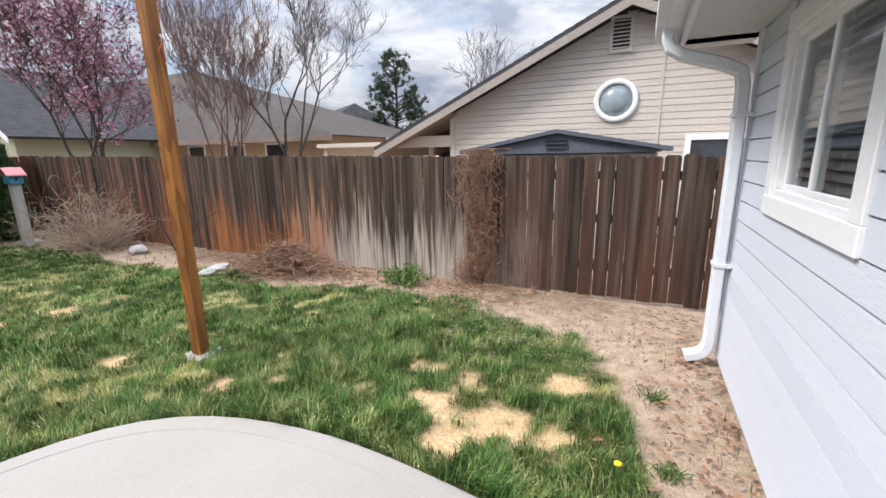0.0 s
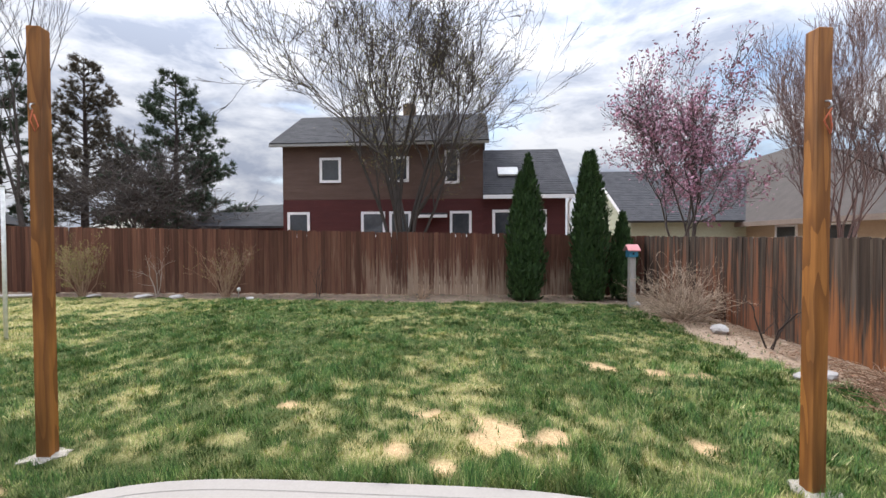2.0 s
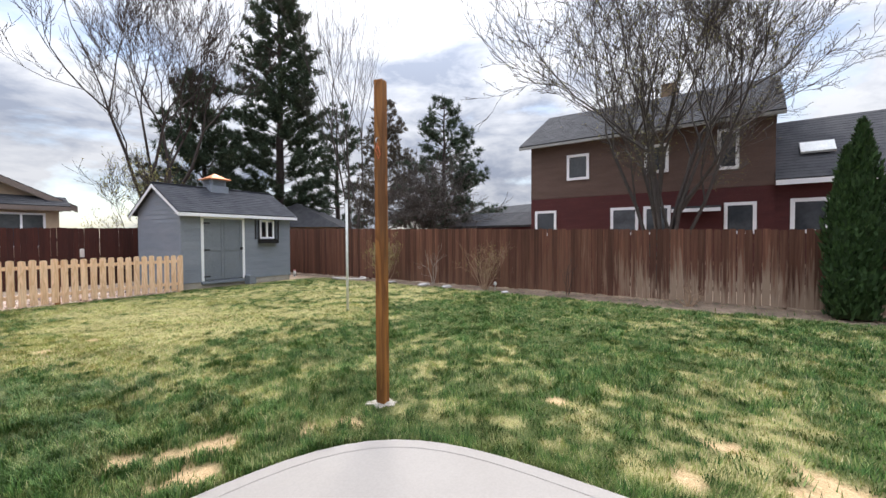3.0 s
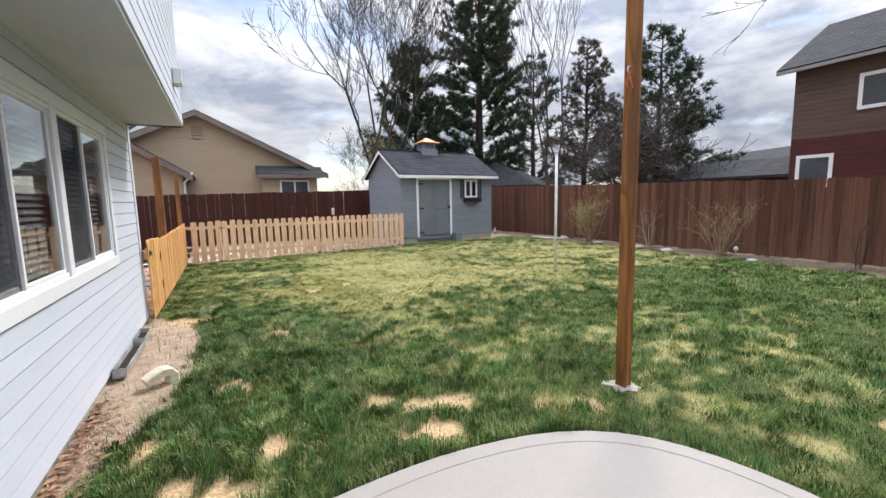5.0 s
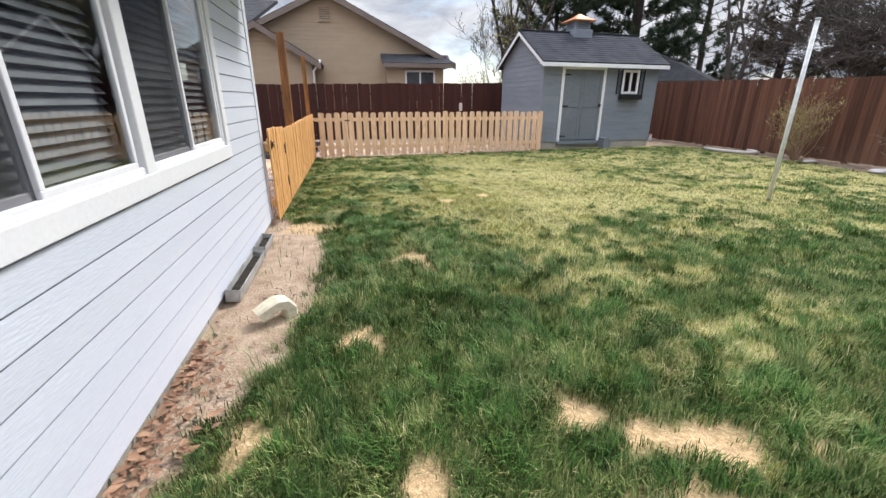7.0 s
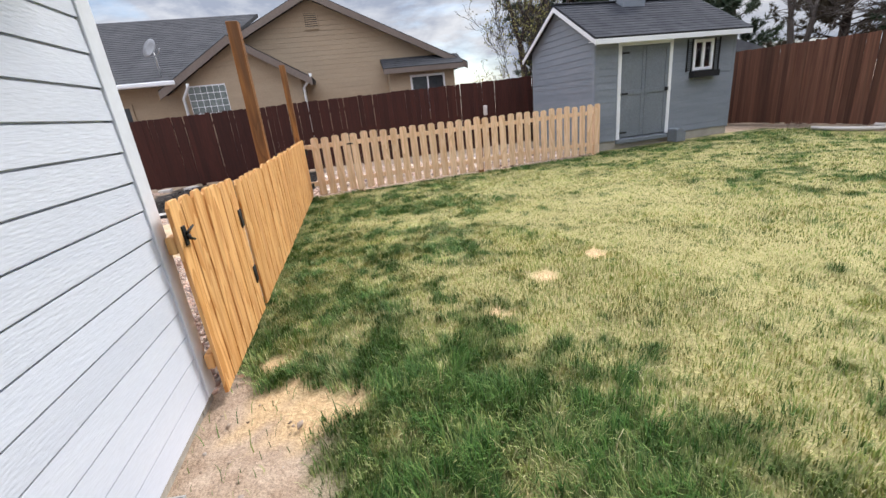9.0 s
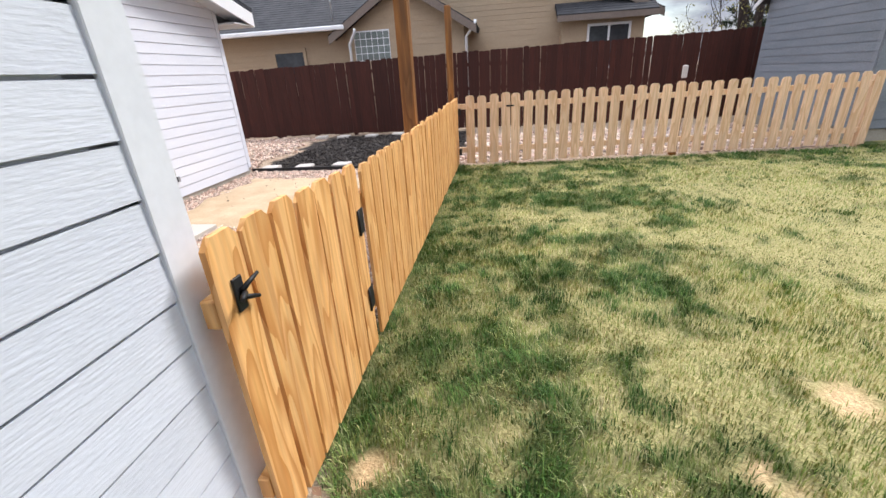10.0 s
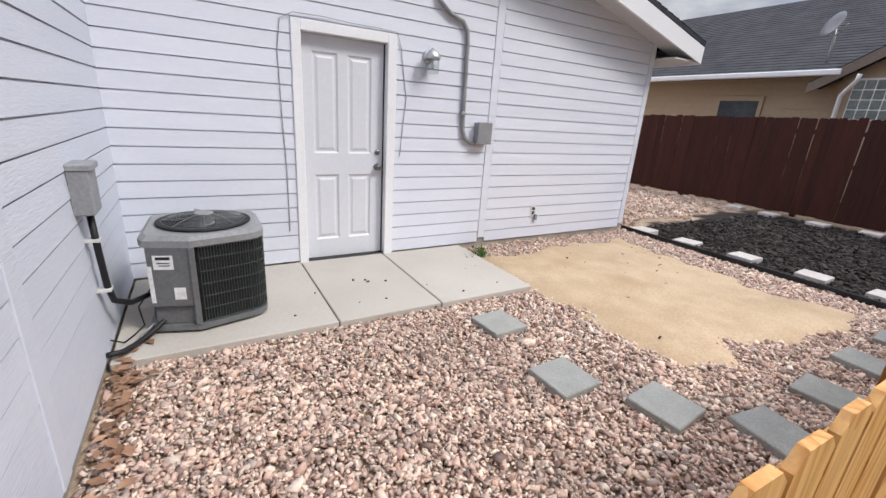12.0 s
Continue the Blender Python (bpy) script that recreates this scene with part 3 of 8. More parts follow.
m_south, L_south = along((4.69, -7.335), (1.0, -7.335))
wall_south = empty("wall_south", m_south, "pale painted lap siding wall beside the gravel yard", "wall", kind="structure")
bm = bmesh.new()
wall_core(bm, L_south, 0.12, 5.2, 0.16, [])
part("wall_core", bm, siding_paint, wall_south)
part("foundation", boxed(0, L_south, -0.16, -0.004, -0.2, 0.12), foundation, wall_south)
part("corner_board", boxed(L_south - 0.09, L_south - 0.002, 0.002, 0.016, 0.05, 2.62, 0.003), trim_paint, wall_south)

part("joint_board", boxed(4.69 - 2.55, 4.69 - 2.44, 0.002, 0.022, 0.04, 3.6, 0.003), siding_paint, wall_south)

# garage wall
m_gar, L_gar = along((4.69, -13.38), (4.69, -7.325))
GDOOR = (3.77, 4.72, 0.0, 2.15)


def garage_top(s):
    return min(2.62 + 0.25 * s, 2.62 + 0.25 * L_gar)


wall_garage = empty("wall_garage", m_gar, "white painted lap siding garage gable wall", "wall", kind="structure")
bm = bmesh.new()
wall_core(bm, L_gar, 0.10, 4.3, 0.16, [(3.82, 4.67, 0.0, 2.10)], garage_top)
part("wall_core", bm, garage_paint, wall_garage)
bm = bmesh.new()
box(bm, 0, 3.82, -0.16, -0.002, -0.2, 0.10)
box(bm, 4.67, L_gar, -0.16, -0.002, -0.2, 0.10)
box(bm, 3.82, 4.67, -0.16, 0.012, -0.2, 0.0)
part("foundation", bm, foundation, wall_garage, "bare concrete foundation strip")
part("corner_board", boxed(0, 0.09, 0.002, 0.022, 0.09, 2.6, 0.003), garage_paint, wall_garage)
part("joint_strip", boxed(2.555, 2.652, 0.002, 0.0185, 0.09, 3.3, 0.003), garage_paint, wall_garage)


# ---- roofs over the house ----
def roof_slab(name, corners, thick, mat, parent=None, course=0.14):
    """A roof plane with shingle courses: corners are eave left, eave right, ridge right, ridge left."""
    el, er, rr, rl = [Vector(c) for c in corners]
    bm = bmesh.new()
    n = (er - el).cross(rl - el).normalized()
    if n.z < 0:
        n = -n
    low = [bm.verts.new(v - n * thick) for v in (el, er, rr, rl)]
    top = [bm.verts.new(v - n * 0.004) for v in (el, er, rr, rl)]
    bm.faces.new(low[::-1])
    for i in range(4):
        bm.faces.new((low[i], low[(i + 1) % 4], top[(i + 1) % 4], top[i]))
    rows = max(2, int((rl - el).length / course))
    t = 0.011
    prev = None
    for i in range(rows + 1):
        a0 = i / rows
        lower = [bm.verts.new(v + n * 0.001) for v in (el.lerp(rl, a0), er.lerp(rr, a0))]
        if prev:
            bm.faces.new((prev[0], prev[1], lower[1], lower[0]))
        if i == rows:
            break
        upper_v = [bm.verts.new(v + n * t) for v in (el.lerp(rl, a0), er.lerp(rr, a0))]
        bm.faces.new((lower[0], lower[1], upper_v[1], upper_v[0]))
        prev = upper_v
    bmesh.ops.recalc_face_normals(bm, faces=bm.faces[:])
    return part(name, bm, mat, parent)


house_roof = empty("house_roof", None, "shallow house roof with boxed eave and gutter", "roof", kind="structure")
roof_slab("roof_plane", ((0.52, -1.4, 2.47), (0.52, 4.22, 2.47), (5.0, 4.22, 4.5), (5.0, -1.4, 4.5)), 0.1, shingle_grey, house_roof)
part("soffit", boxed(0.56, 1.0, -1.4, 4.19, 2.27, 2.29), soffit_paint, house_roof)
part("fascia", boxed(0.54, 0.57, -1.4, 4.21, 2.25, 2.47, 0.004), trim_paint, house_roof)
bm = bmesh.new()
prism(bm, [(0.40, 2.45), (0.41, 2.37), (0.46, 2.34), (0.54, 2.34), (0.54, 2.32), (0.45, 2.32), (0.385, 2.36), (0.38, 2.47), (0.40, 2.47)], -1.4, 4.24)
part("gutter", bm, trim_paint, house_roof, "painted metal eave gutter")
bm = bmesh.new()
prism(bm, [(0.54, 2.27), (5.0, 2.27), (5.0, 4.35), (0.54, 2.36)], 3.88, 4.03)
part("gable_end", bm, siding_paint, house_roof)

upper = empty("upper_storey", None, "overhanging upper storey with pale lap siding", "wall", kind="structure")
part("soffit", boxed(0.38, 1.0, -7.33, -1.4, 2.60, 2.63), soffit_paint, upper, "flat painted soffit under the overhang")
m_up, L_up = along((0.38, -7.335), (0.38, -1.4))
up_w = empty("overhang_wall", m_up)
up_w.parent = upper
part("wall_core", boxed(0, L_up, -0.12, 0, 2.63, 5.4), siding_paint, up_w)
m_us, L_us = along((1.0, -7.335), (0.38, -7.335))
up_s = empty("overhang_end", m_us)
up_s.parent = upper
part("wall_core", boxed(0, L_us, -0.12, 0, 2.60, 5.4), siding_paint, up_s)
roof_slab("upper_roof", ((-0.1, -7.8, 5.35), (-0.1, -1.2, 5.35), (4.6, -1.2, 7.3), (4.6, -7.8, 7.3)), 0.12, shingle_grey, upper)

# closed body of the house behind the walls
house_body = empty("house_body", None, "closed rear walls and floor of the house", "house", kind="structure")
part("rear_wall", boxed(9.0, 9.2, -13.4, 3.88, -0.2, 4.5), siding_paint, house_body)
part("north_wall", boxed(1.16, 9.2, 3.72, 3.88, -0.2, 2.55), siding_paint, house_body)
# Unseen room surfaces; the unlit look is put into their colour.
part("floor", boxed(1.16, 9.0, -7.2, 3.72, 0.2, 0.3), recess_shade, house_body)
part("ceiling_board", boxed(1.0, 9.0, -7.2, 3.72, 2.54, 2.58), recess_shade, house_body)
part("room_wall", boxed(4.2, 4.3, -7.2, 3.72, 0.3, 2.62), recess_shade, house_body)
part("room_wall", boxed(1.16, 4.2, -0.5, -0.4, 0.3, 2.62), recess_shade, house_body)
part("garage_south_wall", boxed(4.85, 9.0, -13.38, -13.22, -0.2, 2.62), garage_paint, house_body)
garage_roof = empty("garage_roof", None, "dark shingled garage roof with a white rake board", "roof", kind="structure")
roof_slab("roof_plane", ((4.36, -13.95, 2.62), (9.4, -13.95, 2.62), (9.4, -7.4, 4.22), (4.36, -7.4, 4.22)), 0.05, shingle_dark, garage_roof)
rk = bmesh.new()
prism(rk, [(-13.92, 2.35), (-13.92, 2.555), (-7.4, 4.155), (-7.4, 3.95)], 4.35, 4.38)
bmesh.ops.transform(rk, matrix=Matrix(((0, 1, 0, 0), (1, 0, 0, 0), (0, 0, 1, 0), (0, 0, 0, 1))), verts=rk.verts[:])
bmesh.ops.recalc_face_normals(rk, faces=rk.faces[:])
part("rake_board", rk, white_paint, garage_roof, "white rake board")
sf = bmesh.new()
prism(sf, [(-13.90, 2.40), (-13.90, 2.42), (-7.4, 4.02), (-7.4, 4.00)], 4.38, 4.69)
bmesh.ops.transform(sf, matrix=Matrix(((0, 1, 0, 0), (1, 0, 0, 0), (0, 0, 1, 0), (0, 0, 0, 1))), verts=sf.verts[:])
bmesh.ops.recalc_face_normals(sf, faces=sf.faces[:])
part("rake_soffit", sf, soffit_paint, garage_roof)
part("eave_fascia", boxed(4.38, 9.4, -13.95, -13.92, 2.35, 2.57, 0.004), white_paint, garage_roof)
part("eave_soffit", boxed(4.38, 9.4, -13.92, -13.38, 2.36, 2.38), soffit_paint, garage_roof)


# ---- windows ----
screen_mesh = glass_material("insect_screen", (0.86, 0.86, 0.87))
_nt = screen_mesh.node_tree
_mx = next(n for n in _nt.nodes if n.type == "MIX_SHADER")
_df = _nt.nodes.new("ShaderNodeBsdfDiffuse")
_df.inputs["Color"].default_value = (0.06, 0.063, 0.069, 1)
_nt.links.new(_df.outputs[0], _mx.inputs[2])
for _l in list(_mx.inputs[0].links):
    _nt.links.remove(_l)
_mx.inputs[0].default_value = 0.34


def slider_window(name, wall_m, o, panes, blinds, label):
    """A white vinyl sliding window with wide flat trim; panes are spans along the wall, blinds marks those with a lowered blind."""
    w = empty(name, wall_m, label, "window", kind="structure")
    s0, s1, z0, z1 = o
    t = 0.10
    for nm, b in (("trim_board", (s0, s1, 0.0, 0.03, z0, z0 + t)), ("trim_board", (s0, s1, 0.0, 0.03, z1 - t, z1)),
                  ("trim_board", (s0, s0 + t, 0.0, 0.028, z0 + t, z1 - t)), ("trim_board", (s1 - t, s1, 0.0, 0.028, z0 + t, z1 - t))):
        part(nm, boxed(*b, bevel=0.004), white_paint, w)
    i0, i1, j0, j1 = s0 + t, s1 - t, z0 + t, z1 - t
    f = 0.035
    for b in ((i0, i1, -0.06, 0.012, j0, j0 + f), (i0, i1, -0.06, 0.012, j1 - f, j1), (i0, i0 + f, -0.06, 0.012, j0 + f, j1 - f), (i1 - f, i1, -0.06, 0.012, j0 + f, j1 - f)):
        part("window_frame", boxed(*b, bevel=0.004), white_paint, w)
    for k, (a, b, deep) in enumerate(panes):
        y = -0.03 if deep else -0.008
        g = 0.028
        for q in ((a, b, y - 0.012, y + 0.012, j0 + f, j0 + f + g), (a, b, y - 0.012, y + 0.012, j1 - f - g, j1 - f), (a, a + g, y - 0.012, y + 0.012, j0 + f + g, j1 - f - g), (b - g, b, y - 0.012, y + 0.012, j0 + f + g, j1 - f - g)):
            part("sash", boxed(*q, bevel=0.003), white_paint, w)
        gl = part("pane", boxed(a + g, b - g, y - 0.003, y + 0.003, j0 + f + g, j1 - f - g), pane_glass, w)
        gl.visible_shadow = False
        if blinds[k]:
            part("insect_screen", boxed(a + g * 0.4, b - g * 0.4, y + 0.014, y + 0.016, j0 + f, j1 - f), screen_mesh, w, "dark mesh insect screen").visible_shadow = False
        bl = empty("blind")
        bl.parent = w
        for i in range(int((j1 - j0) / 0.045)):
            z = j0 + 0.03 + i * 0.045
            part("slat", boxed(a, b, -0.022, 0.022, -0.0015, 0.0015, m=Matrix.Translation((0, -0.075, z)) @ Matrix.Rotation(radians(-52), 4, "X")), shaded_slat, bl)
    return w


slider_window("window_1", m_west, W1, [(9.515, 9.955, False), (9.935, 10.375, True)], [False, False], "white vinyl sliding window with half-drawn blind, shade painted in grey")
slider_window("window_2", m_west, W2, [(1.455, 2.115, False), (2.095, 2.725, True), (2.885, 3.575, False), (3.555, 4.255, True)], [False, True, False, True], "wide white four-pane sliding window with blinds, shade painted in grey")
win2 = bpy.data.objects["window_2"]
part("mullion", boxed(2.755, 2.855, -0.05, 0.024, W2[2] + 0.10, W2[3] - 0.10, 0.004), white_paint, win2)


# ---- tall wooden fences ----
def picket_mesh(w, h, t, ear, round_top=False, seed=0, bow=0.0):
    rnd = random.Random(seed)
    if round_top:
        pts = [(-w / 2, 0), (w / 2, 0), (w / 2, h - ear)] + [(w / 2 * math.cos(a), h - ear + ear * math.sin(a)) for a in (0.45, 0.95, 1.35, 1.79, 2.19, 2.69)] + [(-w / 2, h - ear)]
    else:
        pts = [(-w / 2, 0), (w / 2, 0), (w / 2, h - ear), (w / 2 - ear, h), (-w / 2 + ear, h), (-w / 2, h - ear)]
    bm = bmesh.new()
    prism(bm, [(x + rnd.uniform(-0.001, 0.001), z + rnd.uniform(-0.002, 0.002)) for x, z in pts], 0, t)
    me = bpy.data.meshes.new("picket")
    bm.to_mesh(me)
    bm.free()
    return me


def tall_fence(name, p0, p1, z_top0, z_top1, mat, label, seed=1, w=0.142, gap=0.002, t=0.017, ear=0.022, post_side=-1, gaps=()):
    m, length = along(p0, p1)
    f = empty(name, m, label, "fence", kind="structure")
    rnd = random.Random(seed)
    kinds = [picket_mesh(w, 1.0, t, ear, seed=k) for k in range(4)]
    for me in kinds:
        me.materials.append(mat)
    # unit-high pickets get scaled by their own heights, so ears are made for the mean height
    heights = {}
    s = w / 2
    while s < length:
        top = z_top0 + (z_top1 - z_top0) * s / length + rnd.uniform(-0.012, 0.012)
        base = 0.015 + rnd.uniform(-0.015, 0.02)
        key = (round((top - base) / 0.02), rnd.randrange(2))
        if key not in heights:
            me = picket_mesh(w, key[0] * 0.02, t, ear, seed=key[0] * 7 + key[1])
            me.materials.append(mat)
            heights[key] = me
        ob = part_mesh("picket", heights[key], mat, f)
        ob.location = (s, rnd.uniform(-0.003, 0.003), base)
        ob.rotation_euler = (rnd.uniform(-0.008, 0.008), rnd.uniform(-0.006, 0.006), rnd.uniform(-0.02, 0.02))
        s += w + gap + (rnd.uniform(0.006, 0.014) if any(a < s < b for a, b in gaps) else rnd.uniform(-0.002, 0.003))
    zt = min(z_top0, z_top1)
    for z in (0.3, zt * 0.55, zt - 0.22):
        part("rail", boxed(0, length, -0.05 if post_side < 0 else t + 0.006, -0.006 if post_side < 0 else t + 0.05, z, z + 0.085), mat, f)
    n = int(length / 2.4) + 1
    for i in range(n + 1):
        s = min(length - 0.05, i * length / n)
        part("post", boxed(s - 0.045, s + 0.045, -0.145, -0.055, -0.3, zt - 0.08), mat, f)
    return f


def weathered(name, dark, mid, pale, warm, rules):
    """Weathered fence boards: tones by board, streaks along the grain, and bleached or orange areas with ragged edges.
    rules: (colour, axis, centre, half width, z low, z high, strength)."""
    m = material(name, dark, mid, 1.3, 0.85, 0.5, (16, 16, 0.6), 4.5, 0.36, contrast=0.62, third=pale, third_scale=0.8, third_amount=0.35)
    nt = m.node_tree
    bsdf = nt.nodes["Principled BSDF"]
    hsv = next(n for n in nt.nodes if n.type == "HUE_SAT")
    col = hsv.outputs[0]
    geo = next(n for n in nt.nodes if n.type == "NEW_GEOMETRY")
    info = nt.nodes.new("ShaderNodeObjectInfo")
    sep = nt.nodes.new("ShaderNodeSeparateXYZ")
    nt.links.new(geo.outputs["Position"], sep.inputs[0])
    mp = nt.nodes.new("ShaderNodeMapping")
    mp.inputs["Scale"].default_value = (15, 15, 0.9)
    nt.links.new(geo.outputs["Position"], mp.inputs[0])
    ns = nt.nodes.new("ShaderNodeTexNoise")
    ns.inputs["Scale"].default_value, ns.inputs["Detail"].default_value = 1.5, 6.0
    nt.links.new(mp.outputs[0], ns.inputs["Vector"])

    def math_node(op, a, b):
        n = nt.nodes.new("ShaderNodeMath")
        n.operation = op
        for i, v in enumerate((a, b)):
            if hasattr(v, "links"):
                nt.links.new(v, n.inputs[i])
            else:
                n.inputs[i].default_value = v
        return n.outputs[0]

    for colour, axis, centre, half, z0, z1, strength in rules:
        d = math_node("ABSOLUTE", math_node("SUBTRACT", sep.outputs[axis], centre), 0)
        side = math_node("DIVIDE", math_node("SUBTRACT", half, d), half * 0.5)
        zz = math_node("DIVIDE", math_node("SUBTRACT", z1, sep.outputs["Z"]), (z1 - z0))
        v = math_node("MINIMUM", side, zz)
        v = math_node("ADD", v, math_node("MULTIPLY", math_node("SUBTRACT", ns.outputs[0], 0.5), 2.6))
        v = math_node("ADD", v, math_node("MULTIPLY", math_node("SUBTRACT", info.outputs["Random"], 0.5), 0.7))
        r = nt.nodes.new("ShaderNodeMapRange")
        r.inputs["From Min"].default_value, r.inputs["From Max"].default_value, r.inputs["To Max"].default_value = 0.25, 1.05, strength
        nt.links.new(v, r.inputs["Value"])
        mix = nt.nodes.new("ShaderNodeMix")
        mix.data_type = "RGBA"
        mix.inputs["B"].default_value = (*colour, 1)
        nt.links.new(r.outputs[0], mix.inputs["Factor"])
        nt.links.new(col, mix.inputs["A"])
        col = mix.outputs["Result"]
    nt.links.new(col, bsdf.inputs["Base Color"])
    return m


north_wood = weathered("weathered_cedar", (0.020, 0.014, 0.012), (0.085, 0.055, 0.040), (0.24, 0.19, 0.155), None,
                       [((0.46, 0.40, 0.35), "X", -2.4, 2.2, 0.0, 0.95, 0.85), ((0.36, 0.135, 0.045), "X", -4.9, 1.6, 0.0, 1.15, 0.85),
                        ((0.27, 0.10, 0.048), "X", -9.0, 2.8, -0.5, 2.2, 0.8), ((0.080, 0.036, 0.022), "X", 0.5, 2.0, -0.5, 2.4, 0.9)])
west_wood = weathered("brown_stained_cedar", (0.082, 0.034, 0.022), (0.132, 0.056, 0.035), (0.19, 0.10, 0.065), None,
                      [((0.30, 0.22, 0.16), "Y", 0.3, 3.8, 0.15, 1.2, 0.95), ((0.17, 0.095, 0.06), "Y", -7.5, 5.5, 0.0, 1.3, 0.6)])

tall_fence("fence_north", (1.15, 5.03), (-11.78, 5.03), 1.49, 1.65, north_wood, "tall weathered grey-brown cedar board fence", 11, gap=0.004)
tall_fence("fence_west", (-11.80, 5.1), (-11.80, -18.95), 1.66, 2.13, west_wood, "tall red-brown stained board fence", 12, gaps=((4.5, 7.5),))
tall_fence("fence_south", (-11.9, -18.9), (9.0, -18.05), 2.16, 1.80, fence_red, "tall dark red stained board fence", 13)


# ---- low picket fences and gates ----
def picket_run(name, p0, p1, spacing, top0, top1, mat, label, seed, step=0.0, base=0.03):
    m, length = along(p0, p1)
    f = empty(name, m, label, "fence", group="low picket fence")
    rnd = random.Random(seed)
    meshes = {}
    s = 0.07
    while s < length - 0.03:
        top = top0 + (top1 - top0) * s / length + rnd.uniform(-0.008, 0.008)
        key = (round((top - base) / 0.015), rnd.randrange(2))
        if key not in meshes:
            meshes[key] = picket_mesh(0.138, key[0] * 0.015, 0.018, 0.03, seed=key[0] + 40 * key[1])
        ob = part_mesh("picket", meshes[key], mat, f)
        ob.location = (s, rnd.uniform(0, 0.002), base + rnd.uniform(-0.01, 0.01))
        ob.rotation_euler = (rnd.uniform(-0.006, 0.006), rnd.uniform(-0.008, 0.008), rnd.uniform(-0.02, 0.02))
        s += spacing + rnd.uniform(-0.004, 0.004)
    for z in (0.20, min(top0, top1) - 0.22):
        part("rail", boxed(0, length, -0.044, -0.004, z, z + 0.085, 0.004), mat, f)
    return f


def hinge(parent, s, z, w=0.055, h=0.10):
    bm = boxed(s - w / 2, s + w / 2, 0.018, 0.024, z - h / 2, z + h / 2, 0.002)
    tube(bm, [(s + w / 2, 0.026, z - h / 2), (s + w / 2, 0.026, z + h / 2)], 0.006, 8)
    part("hinge", bm, black_metal, parent, "black steel butt hinge")


# outward is -x for the side run, so it runs towards +y
gate = picket_run("picket_gate", (0.912, -8.37), (0.912, -7.27), 0.158, 1.07, 1.10, cedar_new, "closed low cedar picket gate beside the house corner", 3)
hinge(gate, 0.02, 0.776, 0.075, 0.13)
hinge(gate, 0.02, 0.337, 0.075, 0.13)
part("brace", boxed(0, 1.15, -0.042, -0.006, -0.04, 0.045, m=Matrix.Translation((0.05, 0, 0.27)) @ Matrix.Rotation(radians(-36), 4, "Y")), cedar_new, gate)
latch = empty("latch")
latch.parent = gate
bm = boxed(1.005, 1.045, 0.018, 0.026, 0.87, 0.97, 0.002)
part("plate", bm, black_metal, latch)
bm = bmesh.new()
tube(bm, [(1.02, 0.035, 0.92), (1.05, 0.05, 0.925), (1.065, 0.055, 0.92)], [0.008, 0.008, 0.006], 8)
tube(bm, [(1.025, 0.03, 0.93), (0.96, 0.045, 0.955)], [0.009, 0.005], 8)
tube(bm, [(1.025, 0.03, 0.91), (0.97, 0.04, 0.885)], [0.009, 0.006], 8)
part("thumb_lever", bm, black_metal, latch)

side_run = picket_run("picket_fence", (0.915, -13.42), (0.912, -8.39), 0.160, 1.08, 1.03, cedar_new, "low new cedar picket fence along the gravel yard", 4)
for s in (0.1, 2.55, 4.96):
    part("post", boxed(s - 0.045, s + 0.045, -0.14, -0.046, -0.2, 0.80, 0.004), cedar_new, side_run)
# front run faces +y: from the shed to the corner
front_gate = picket_run("picket_gate", (0.05, -13.535), (0.90, -13.45), 0.196, 1.11, 1.11, pine_new, "closed pale pine picket gate at the fence corner", 5)
hinge(front_gate, 0.83, 0.86)
hinge(front_gate, 0.83, 0.22)
bm = boxed(-0.05, 0.07, 0.02, 0.03, 0.90, 0.925, 0.002)
part("latch", bm, black_metal, front_gate, "black gate latch")
front_run = picket_run("picket_fence", (-5.58, -14.075), (0.03, -13.537), 0.196, 1.12, 1.11, pine_new, "low pale pine picket fence between lawn and side yard", 6)
for s in (0.05, 2.95, 5.58):
    part("post", boxed(s - 0.045, s + 0.045, -0.14, -0.046, -0.2, 1.06, 0.004), post_wood if s == 2.95 else pine_new, front_run)


# ---- upright posts ----
def square_post(name, x, y, w, h, mat, label, turn=0.0, collar=True, group="lawn posts"):
    p = empty(name, pose(x, y, 0, 0, 0, turn), label, "post", group=group)
    part("shaft", boxed(-w / 2, w / 2, -w / 2, w / 2, -0.1, h, 0.005), mat, p)
    if collar:
        bm = bmesh.new()
        rnd = random.Random(int(x * 100))
        ring = [(0.125 + rnd.uniform(-0.04, 0.045)) for _ in range(14)]
        a = [bm.verts.new((r * 1.06 * math.cos(i * math.tau / 14), r * 1.06 * math.sin(i * math.tau / 14), -0.05)) for i, r in enumerate(ring)]
        b = [bm.verts.new((r * math.cos(i * math.tau / 14), r * math.sin(i * math.tau / 14), -0.008 + rnd.uniform(-0.010, 0.012))) for i, r in enumerate(ring)]
        c = bm.verts.new((0, 0, 0.012))
        for i in range(14):
            bm.faces.new((a[i], a[(i + 1) % 14], b[(i + 1) % 14], b[i]))
            bm.faces.new((b[i], b[(i + 1) % 14], c))
        part("footing", bm, foundation, p, "rough concrete footing")
    return p


cord_red = material("orange_cord", (0.45, 0.10, 0.05), (0.55, 0.16, 0.08), 20, 0.8, 0.0, (1, 1, 1), 40, 0.0)


